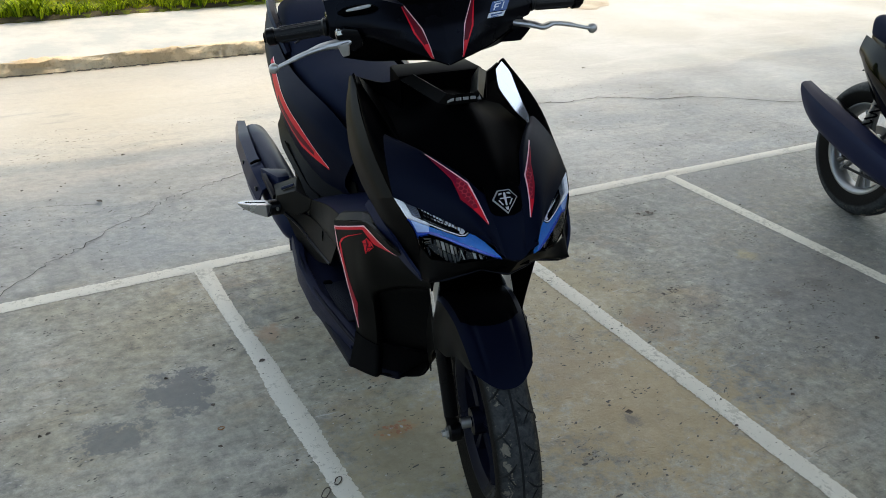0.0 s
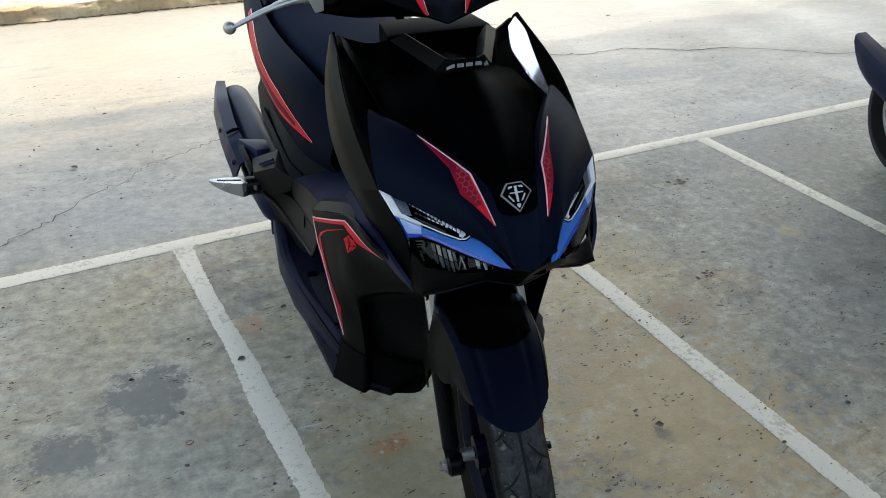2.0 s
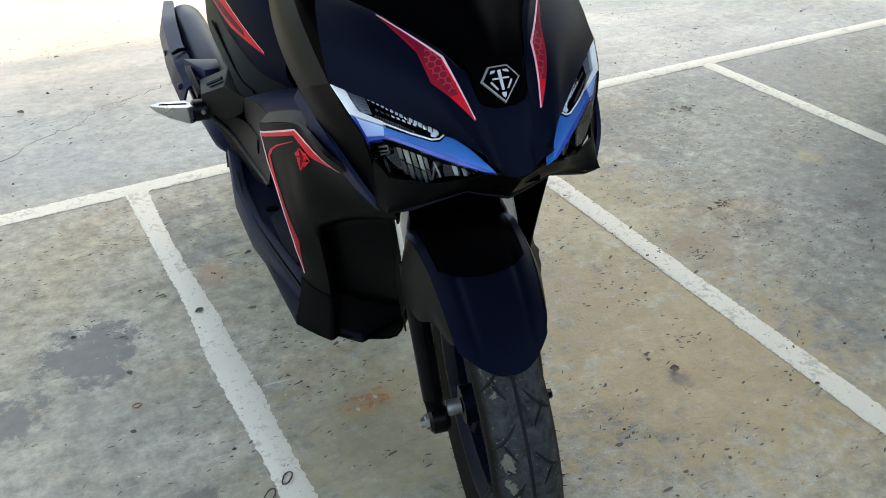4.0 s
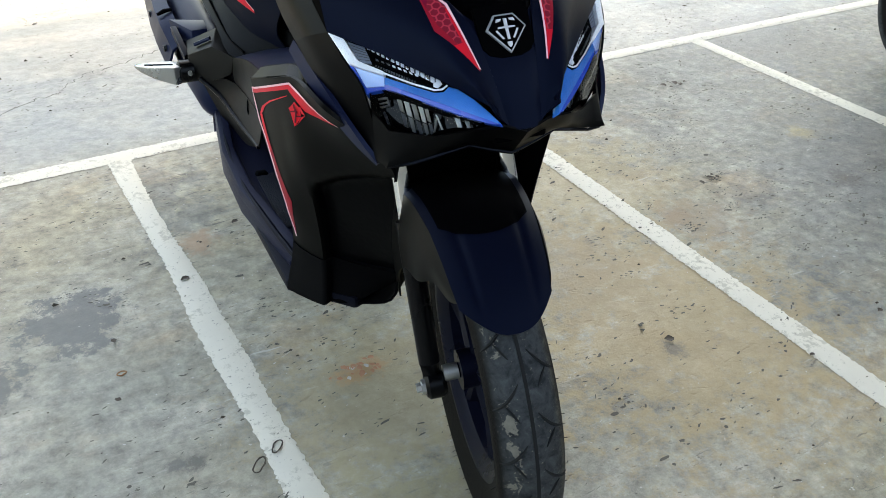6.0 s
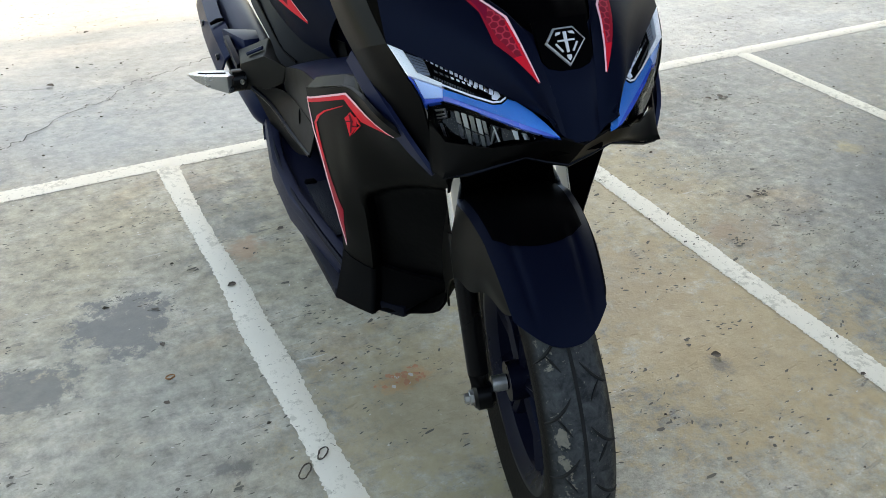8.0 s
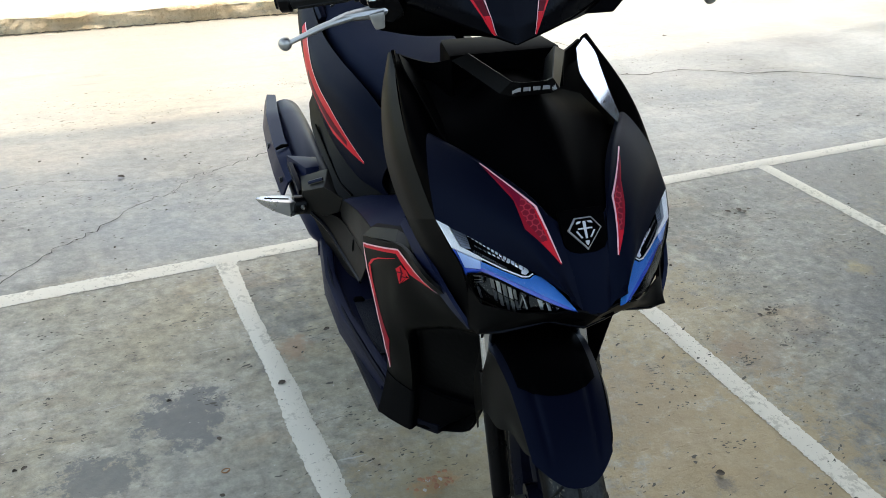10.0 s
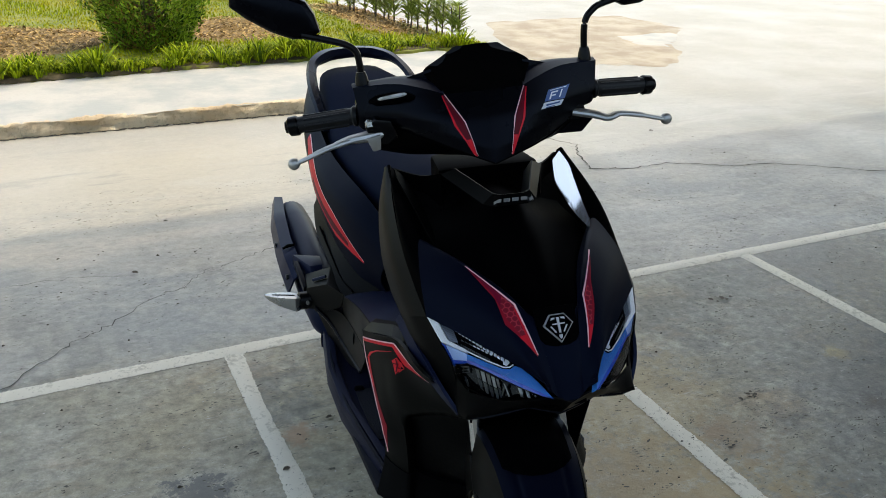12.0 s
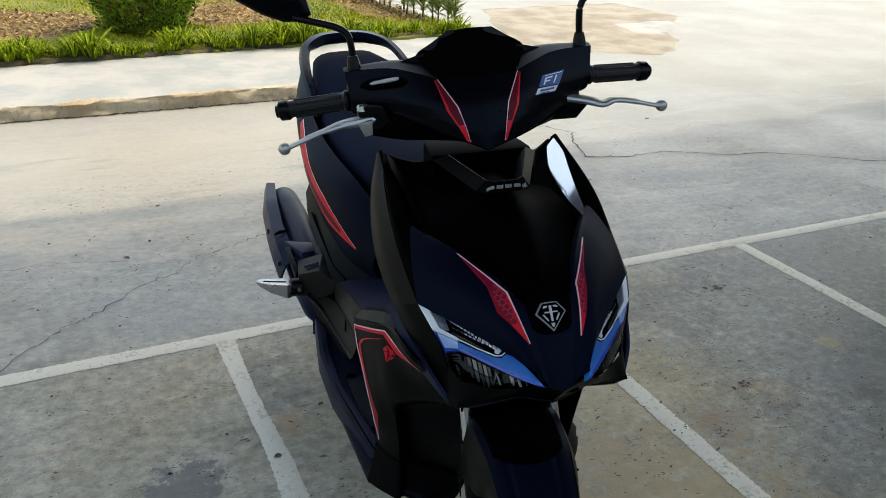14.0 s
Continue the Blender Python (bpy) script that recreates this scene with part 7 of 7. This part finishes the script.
for side in (-1, 1):
    X = lambda pts: [(x * side, y, z) for x, y, z in pts]
    face = X([(0.313, 0.800, 0.485), (0.268, 0.745, 0.514), (0.232, 0.690, 0.505), (0.240, 0.700, 0.470), (0.266, 0.720, 0.455), (0.319, 0.790, 0.433)])
    rear = X([(0.300, 0.880, 0.486), (0.236, 0.822, 0.523), (0.205, 0.780, 0.512), (0.205, 0.780, 0.460), (0.240, 0.790, 0.420), (0.300, 0.870, 0.420)])
    brk = part("peg_bracket", loft([face, rear], bevel=0.003), BROWNISH, scooter, "angular black bracket of the foot peg", m=REAR, sharp=20)
    part("bracket_rib", tube(X([(0.293, 0.806, 0.501), (0.262, 0.776, 0.520)]), [0.004, 0.004], 6), NAVY, brk)
    arm_f = X([(0.283, 0.885, 0.503), (0.244, 0.885, 0.502), (0.249, 0.880, 0.484), (0.285, 0.870, 0.477)])
    arm_r = X([(0.319, 0.965, 0.507), (0.240, 0.940, 0.503), (0.244, 0.940, 0.482), (0.320, 0.950, 0.477)])
    part("bracket_arm", loft([arm_f, arm_r], bevel=0.003), NAVY, brk, "flat navy black arm to the muffler", sharp=20)
    part("bracket_strut", loft([X([(0.322, 0.935, 0.502), (0.309, 0.93, 0.502), (0.309, 0.94, 0.485), (0.322, 0.945, 0.485)]), X([(0.318, 0.825, 0.474), (0.305, 0.825, 0.478), (0.305, 0.835, 0.460), (0.318, 0.835, 0.456)])], bevel=0.002), SATIN, brk)
    part("peg_pivot", tube(X([(0.300, 0.800, 0.452), (0.306, 0.800, 0.452), (0.336, 0.802, 0.452), (0.344, 0.803, 0.452)]), [0.016, 0.0225, 0.0225, 0.015], 14), STEEL_BLACK, brk)
    part("pivot_bolt", tube(X([(0.318, 0.780, 0.455), (0.318, 0.774, 0.456)]), [0.006, 0.005], 8), PEG, brk, "bright pivot bolt")
    peg = part("foot_peg", loft([X([(0.338, 0.785, 0.434), (0.336, 0.818, 0.434), (0.334, 0.818, 0.468), (0.334, 0.785, 0.468)]), X([(0.352, 0.782, 0.433), (0.352, 0.824, 0.433), (0.352, 0.824, 0.470), (0.352, 0.782, 0.470)]), X([(0.395, 0.800, 0.446), (0.395, 0.834, 0.446), (0.395, 0.834, 0.470), (0.395, 0.800, 0.470)]), X([(0.420, 0.818, 0.457), (0.420, 0.838, 0.457), (0.420, 0.838, 0.470), (0.420, 0.818, 0.470)]), X([(0.431, 0.828, 0.465), (0.431, 0.834, 0.465), (0.431, 0.834, 0.470), (0.431, 0.828, 0.470)])], bevel=0.003), PEG, brk, "polished aluminium foot peg", sharp=30)
    part("peg_groove", tube(X([(0.350, 0.800, 0.4705), (0.410, 0.822, 0.4705)]), [0.0018, 0.0014], 6), STEEL_BLACK, peg)
# centre stand, down
stand = part("centre_stand", tube(smooth_curve([(-0.15, 0.96, 0.012), (-0.14, 0.90, 0.10), (-0.12, 0.86, 0.22)], 8), 0.011, 10), STEEL_BLACK, scooter, m=REAR)
part("stand_leg", tube(smooth_curve([(0.15, 0.96, 0.012), (0.14, 0.90, 0.10), (0.12, 0.86, 0.22)], 8), 0.011, 10), STEEL_BLACK, stand)
part("stand_bar", tube([(-0.135, 0.885, 0.14), (0.135, 0.885, 0.14)], 0.010, 10), STEEL_BLACK, stand)
part("engine_block", loft([oval(y, w, z0, z1, 16, 0.5) for y, w, z0, z1 in ((0.78, 0.10, 0.24, 0.38), (0.90, 0.14, 0.20, 0.42), (1.10, 0.13, 0.20, 0.42), (1.28, 0.09, 0.22, 0.36))]), STEEL_BLACK, scooter, "dark engine and transmission case", m=REAR)

# ---------------------------------------------------------------- the second bike, at the edge of the view
BIKE = pose(2.611, -0.582, 0, 0, 3, -14)       # rear wheel over its origin; the nose points to -y
bike = thing("motorbike", BIKE, "black underbone motorbike with silver rims parked in a bay", "motorbike")
wheel(bike, pose(0, 0, 0.276), 0.276, 0.10, SILVER_RIM, TYRE, "rear_wheel", True, 6, tread=False)
wheel(bike, pose(0, -1.24, 0.276), 0.276, 0.085, SILVER_RIM, TYRE, "front_wheel", True, 6, tread=False)
mf = part("muffler", loft([oval(y, w, z - w, z + w, 18, 1.0, -0.115) for y, w, z in ((-0.42, 0.02, 0.25), (-0.34, 0.046, 0.275), (-0.1, 0.062, 0.322), (0.13, 0.066, 0.376), (0.20, 0.058, 0.394), (0.22, 0.03, 0.400))]), SATIN, bike, "satin black raised muffler", sharp=60)
hs = part("heat_shield", sheet([[(-0.125, -0.38, 0.325), (-0.130, -0.1, 0.390), (-0.130, 0.15, 0.445), (-0.120, 0.30, 0.475)], [(-0.176, -0.38, 0.305), (-0.186, -0.1, 0.365), (-0.186, 0.15, 0.424), (-0.170, 0.29, 0.46)], [(-0.172, -0.38, 0.235), (-0.180, -0.1, 0.282), (-0.180, 0.12, 0.333), (-0.165, 0.22, 0.365)], [(-0.14, -0.38, 0.21), (-0.145, -0.1, 0.257), (-0.145, 0.11, 0.310), (-0.13, 0.20, 0.34)]], 14, 10, 0.004), NAVY, mf, "dark heat shield with bright bolts")
for y, z in ((-0.14, 0.330), (0.12, 0.396)):
    part("bolt", tube([(-0.176, y, z), (-0.190, y, z)], [0.015, 0.012], 10), PEG, hs)
part("exhaust_pipe", tube(smooth_curve([(-0.06, -0.75, 0.36), (-0.12, -0.72, 0.22), (-0.14, -0.55, 0.20), (-0.14, -0.38, 0.26)], 14), 0.018, 12), SATIN, mf)
for side in (-1, 1):
    part("shock_absorber", tube([(0.10 * side, -0.02, 0.27), (0.10 * side, -0.10, 0.62)], 0.011, 10), SILVER_RIM, bike)
    coil = [(0.10 * side + math.cos(a) * 0.022, -0.045 - 0.0022 * a + math.sin(a) * 0.006, 0.38 + 0.0048 * a + math.sin(a) * 0.0) for a in (0.5 * k for k in range(76))]
    part("coil_spring", tube(coil, 0.004, 6), STEEL_BLACK, bike)
    part("swing_arm", tube([(0.085 * side, 0.02, 0.255), (0.085 * side, -0.45, 0.31)], [0.022, 0.026], 10, 1.3), STEEL_BLACK, bike)
    part("side_cover", sheet([[(0.10, 0.08, 0.72), (0.14, -0.08, 0.70), (0.15, -0.3, 0.66), (0.10, -0.55, 0.62)], [(0.12, 0.07, 0.66), (0.165, -0.08, 0.60), (0.17, -0.3, 0.52), (0.12, -0.55, 0.48)], [(0.09, 0.06, 0.62), (0.13, -0.08, 0.52), (0.14, -0.3, 0.42), (0.10, -0.55, 0.38)]], 14, 10, 0.004, side=side), GLOSS, bike)
    part("fork_leg", tube([(0.07 * side, -1.24, 0.252), (0.07 * side, -1.10, 0.70)], 0.018, 12), STEEL_BLACK, bike)
    part("handlebar", tube(smooth_curve([(0.0, -0.98, 0.97), (0.18 * side, -0.95, 1.0), (0.34 * side, -0.88, 0.99)], 10), 0.013, 10), GRIP, bike)
    part("leg_shield", sheet([[(0.04, -1.02, 0.85), (0.05, -0.85, 0.6), (0.06, -0.75, 0.40)], [(0.15, -0.95, 0.80), (0.19, -0.80, 0.58), (0.15, -0.72, 0.36)], [(0.16, -0.88, 0.76), (0.20, -0.70, 0.55), (0.16, -0.62, 0.36)]], 10, 8, 0.004, side=side), GLOSS, bike)
part("hub_cap", tube([(-0.05, 0, 0.276), (-0.075, 0, 0.276)], [0.05, 0.03], 20), ORANGE, bike, "orange-brown hub cover")
part("brake_rod", tube([(-0.09, 0.0, 0.20), (-0.10, -0.5, 0.22)], 0.006, 8), STEEL_BLACK, bike)
part("rear_hugger", sheet([[(-0.055, 0.10, 0.575), (-0.06, 0.0, 0.60), (-0.06, -0.15, 0.57)], [(0, 0.12, 0.60), (0, 0.0, 0.625), (0, -0.16, 0.59)], [(0.055, 0.10, 0.575), (0.06, 0.0, 0.60), (0.06, -0.15, 0.57)]], 10, 8, 0.003), SATIN, bike)
part("seat", loft([oval(y, w, z0, z1) for y, w, z0, z1 in ((-0.62, 0.09, 0.66, 0.74), (-0.4, 0.13, 0.66, 0.77), (-0.1, 0.14, 0.69, 0.79), (0.04, 0.12, 0.71, 0.81), (0.10, 0.07, 0.73, 0.80))]), VINYL, bike, "black seat", sharp=60)
part("body_spine", loft([oval(y, w, z0, z1) for y, w, z0, z1 in ((-1.08, 0.06, 0.70, 0.95), (-0.85, 0.08, 0.45, 0.75), (-0.6, 0.10, 0.36, 0.68), (-0.2, 0.11, 0.42, 0.70), (0.04, 0.07, 0.58, 0.74), (0.12, 0.04, 0.64, 0.74))]), GLOSS, bike, sharp=60)
part("engine", loft([oval(y, w, z0, z1, 16, 0.5) for y, w, z0, z1 in ((-0.80, 0.10, 0.20, 0.38), (-0.6, 0.13, 0.17, 0.40), (-0.42, 0.10, 0.20, 0.36))]), ALLOY, bike, "grey engine")
part("head_cowl", loft([oval(y, w, z0, z1) for y, w, z0, z1 in ((-1.20, 0.05, 0.86, 0.94), (-1.12, 0.10, 0.82, 1.0), (-0.98, 0.12, 0.86, 1.03), (-0.92, 0.08, 0.92, 1.0))]), GLOSS, bike, sharp=60)
part("front_fender", sheet([[(-0.05, -1.52, 0.42), (-0.055, -1.30, 0.585), (-0.05, -1.05, 0.52)], [(0, -1.54, 0.44), (0, -1.30, 0.605), (0, -1.03, 0.53)], [(0.05, -1.52, 0.42), (0.055, -1.30, 0.585), (0.05, -1.05, 0.52)]], 10, 8, 0.003), GLOSS, bike)
for nm, y in (("side_stand", -0.5),):
    part(nm, tube([(0.10, y, 0.22), (0.22, y + 0.05, 0.01)], 0.009, 8), STEEL_BLACK, bike)

# ---------------------------------------------------------------- litter on the concrete
def scrap(x, y, size, seed, mat=DRY_LEAF, name="dry_leaf", label="curled dry brown leaf on the concrete", ratio=0.4):
    r = random.Random(seed)
    a = r.uniform(0, 6.28)
    rows = []
    for i in range(6):
        f = i / 5
        w = size * ratio * math.sin(math.pi * (0.08 + 0.84 * f)) * r.uniform(0.8, 1.2)
        cx = size * (f - 0.5)
        rows.append([(cx, s * w, 0.006 + size * 0.12 * abs(s) + size * 0.10 * math.sin(f * 3.0) * r.uniform(0.3, 1.0)) for s in (-1, -0.4, 0.4, 1)])
    bm = grid_mesh(rows)
    bmesh.ops.rotate(bm, verts=bm.verts, cent=(0, 0, 0), matrix=Matrix.Rotation(a, 3, "Z"))
    ob = link_mesh(name, bm, mat)
    ob.matrix_basis = pose(x, y, -0.002)
    return tagged(ob, label, "leaf", "litter on the concrete")


for k, (x, y, s) in enumerate(((0.029, -0.626, 0.020), (0.199, -0.446, 0.018), (-0.150, -0.769, 0.014), (-0.542, -0.711, 0.014), (-0.179, -0.940, 0.012), (0.827, -1.276, 0.020), (1.300, -1.414, 0.014), (1.049, -1.446, 0.012),
                               (0.483, -0.786, 0.014), (1.792, -1.321, 0.02), (-0.194, 0.727, 0.026), (-0.012, 1.228, 0.02), (2.415, 0.371, 0.018), (-0.452, 0.957, 0.016), (3.009, 1.780, 0.03))):
    scrap(x, y, s, 200 + k)
for k, (x, y, s) in enumerate(((1.766, -0.266, 0.035), (1.417, -0.800, 0.030))):
    for j in range(5):
        r = random.Random(300 + 10 * k + j)
        scrap(x + r.gauss(0, 0.022), y + r.gauss(0, 0.014), s * r.uniform(0.4, 0.8), 310 + 10 * k + j)
r = random.Random(77)
verts, faces = [], []
for _ in range(300):
    x, y = r.uniform(-1.2, 3.2), r.uniform(-2.0, 1.6)
    s = r.uniform(0.0015, 0.006) * (1.4 if r.random() < 0.1 else 1)
    a = r.uniform(0, 6.28)
    n = len(verts)
    for q in range(4):
        verts.append((x + math.cos(a + q * 1.57) * s * r.uniform(0.6, 1.3), y + math.sin(a + q * 1.57) * s * r.uniform(0.4, 1.0), 0.001))
    verts.append((x, y, 0.001 + s * 0.7))
    faces += [(n + q, n + (q + 1) % 4, n + 4) for q in range(4)]
me = bpy.data.meshes.new("crumbs")
me.from_pydata(verts, [], faces)
me.materials.append(DRY_LEAF)
tagged(new("crumbs", me), "tiny dark crumbs and grit on the concrete", "grit", kind="stuff")


def flecks(count, seed, mat, size, name, label):
    """Shallow pock marks and scuffs: small flat shapes, longer across the bays than along them, in clusters."""
    r = random.Random(seed)
    verts, faces = [], []
    made = 0
    while made < count:
        x, y = r.uniform(-1.3, 3.4), r.uniform(-2.1, 1.7)
        if noise.noise((x * 1.9, y * 2.6, seed * 0.37)) + 0.55 * noise.noise((x * 6, y * 6, seed)) < r.uniform(-0.25, 0.55):
            continue
        made += 1
        ln, a = size * r.uniform(0.35, 1.0) * (1.9 if r.random() < 0.08 else 1), r.gauss(0.12, 0.35)
        w = ln * r.uniform(0.14, 0.38)
        c, q, n = math.cos(a), math.sin(a), len(verts)
        k = 7
        for i in range(k):
            b = 6.283 * i / k
            u, v = math.cos(b) * ln / 2 * r.uniform(0.6, 1.15), math.sin(b) * w / 2 * r.uniform(0.5, 1.3)
            verts.append((x + u * c - v * q, y + u * q + v * c, 0.0014 + 0.0002 * (made % 5)))
        faces.append(tuple(range(n, n + k)))
    me = bpy.data.meshes.new(name)
    me.from_pydata(verts, [], faces)
    me.materials.append(mat)
    return tagged(new(name, me), label, "wear mark", kind="stuff")


flecks(6000, 5, FLECK, 0.014, "pock_marks", "small dark pock marks and scuffs in the concrete")
flecks(1200, 6, PALE_CHIP, 0.007, "pale_chips", "small pale chips in the worn concrete")
r = random.Random(91)
for j in range(24):
    scrap(0.240 + r.gauss(0, 0.024), -1.067 + r.gauss(0, 0.010), r.uniform(0.006, 0.014), 400 + j, AMBER if j % 5 else PALE_CHIP, "leaf_crumb", "crushed orange-brown leaf crumb on the concrete" if j % 5 else "small pale chip on the concrete")


def scuffs(spots, seed):
    """Broken clusters of short dark scuffs, each cluster round one spot."""
    r = random.Random(seed)
    verts, faces = [], []
    # scattered extra flecks: the shade of small bumps, painted dark
    bump_shade = [(r.uniform(0.45, 2.3), r.uniform(-1.6, -0.10), r.uniform(0.008, 0.035), r.randint(3, 9)) for _ in range(90)] + [(r.uniform(-1.0, 0.5), r.uniform(-1.3, -0.08), r.uniform(0.008, 0.03), r.randint(2, 6)) for _ in range(35)]
    for x0, y0, spread, count in [*spots, *bump_shade]:
        for _ in range(count):
            x, y = x0 + r.gauss(0, spread), y0 + r.gauss(0, spread * 0.45)
            ln, a = r.uniform(0.004, 0.013) * (1.5 if r.random() < 0.12 else 1), r.gauss(0.10, 0.40)
            w, c, q, n = ln * r.uniform(0.22, 0.60), math.cos(a), math.sin(a), len(verts)
            for i in range(9):
                b = 6.283 * i / 9
                u, v = math.cos(b) * ln / 2 * r.uniform(0.65, 1.15), math.sin(b) * w / 2 * r.uniform(0.3, 1.4)
                verts.append((x + u * c - v * q, y + u * q + v * c, 0.0026 + 0.00015 * (len(faces) % 6)))
            faces.append(tuple(range(n, n + 9)))
    me = bpy.data.meshes.new("scuff_marks")
    me.from_pydata(verts, [], faces)
    me.materials.append(SCUFF)
    return tagged(new("scuff_marks", me), "clusters of dark scuffs on the concrete, with flecks painted as shade of bumps", "wear mark", kind="stuff")


scuffs(((1.761, -0.23, 0.022, 16), (1.586, -0.404, 0.030, 14), (1.601, -0.502, 0.030, 16), (1.415, -0.808, 0.022, 22), (1.298, -0.760, 0.015, 9), (1.151, -0.853, 0.014, 7), (1.186, -0.96, 0.022, 12), (1.554, -0.623, 0.015, 7), (2.527, -0.109, 0.06, 14), (1.724, -1.063, 0.07, 22), (1.832, -1.095, 0.06, 20),
        (1.52, -1.232, 0.09, 22), (1.713, -1.188, 0.08, 22), (0.92, -1.207, 0.020, 9), (0.902, -1.063, 0.016, 8), (0.622, -1.385, 0.030, 10), (0.74, -1.48, 0.09, 26), (0.95, -1.03, 0.10, 22), (1.25, -0.62, 0.12, 20), (0.20, -0.50, 0.08, 22), (0.33, -0.62, 0.07, 18), (0.15, -0.28, 0.10, 14), (0.200, -0.954, 0.020, 9), (-0.45, -0.30, 0.14, 18), (-0.20, -1.20, 0.10, 16),
        (0.9, 0.9, 0.14, 18), (2.9, 0.85, 0.22, 44), (3.1, 0.45, 0.16, 26), (2.45, 0.62, 0.14, 18), (-0.45, 0.62, 0.12, 16), (-0.30, 0.30, 0.10, 12), (1.9, 0.50, 0.16, 18)), 12)


def curled_leaf(x, y, length, width, turn, mat, label, seed):
    """A dry leaf curled up to a thin standing rim with a pale film inside."""
    r = random.Random(seed)
    ring = [(math.cos(a) * length / 2 * r.uniform(0.9, 1.08), math.sin(a) * width / 2 * r.uniform(0.8, 1.15), 0.006 + r.uniform(0, 0.002)) for a in (6.283 * k / 14 for k in range(14))]
    bm = tube([ring[k % 14] for k in range(15)], [0.0009 + 0.0007 * r.random() for _ in range(15)], 6, caps=False)
    ob = link_mesh("curled_leaf", bm, mat)
    ob.matrix_basis = pose(x, y, -0.0005, 0, 0, turn)
    return tagged(ob, label, "leaf", "litter on the concrete")


curled_leaf(0.031, -1.181, 0.030, 0.015, 48, DRY_LEAF, "dark rim of a dry curled leaf on the painted line", 1)
curled_leaf(-0.010, -1.207, 0.036, 0.016, 52, DRY_LEAF, "dark rim of a dry curled leaf on the concrete", 2)
curled_leaf(-0.158, -0.874, 0.018, 0.011, 15, RUSTY_LEAF, "rust-brown rim of a small curled leaf on the concrete", 3)
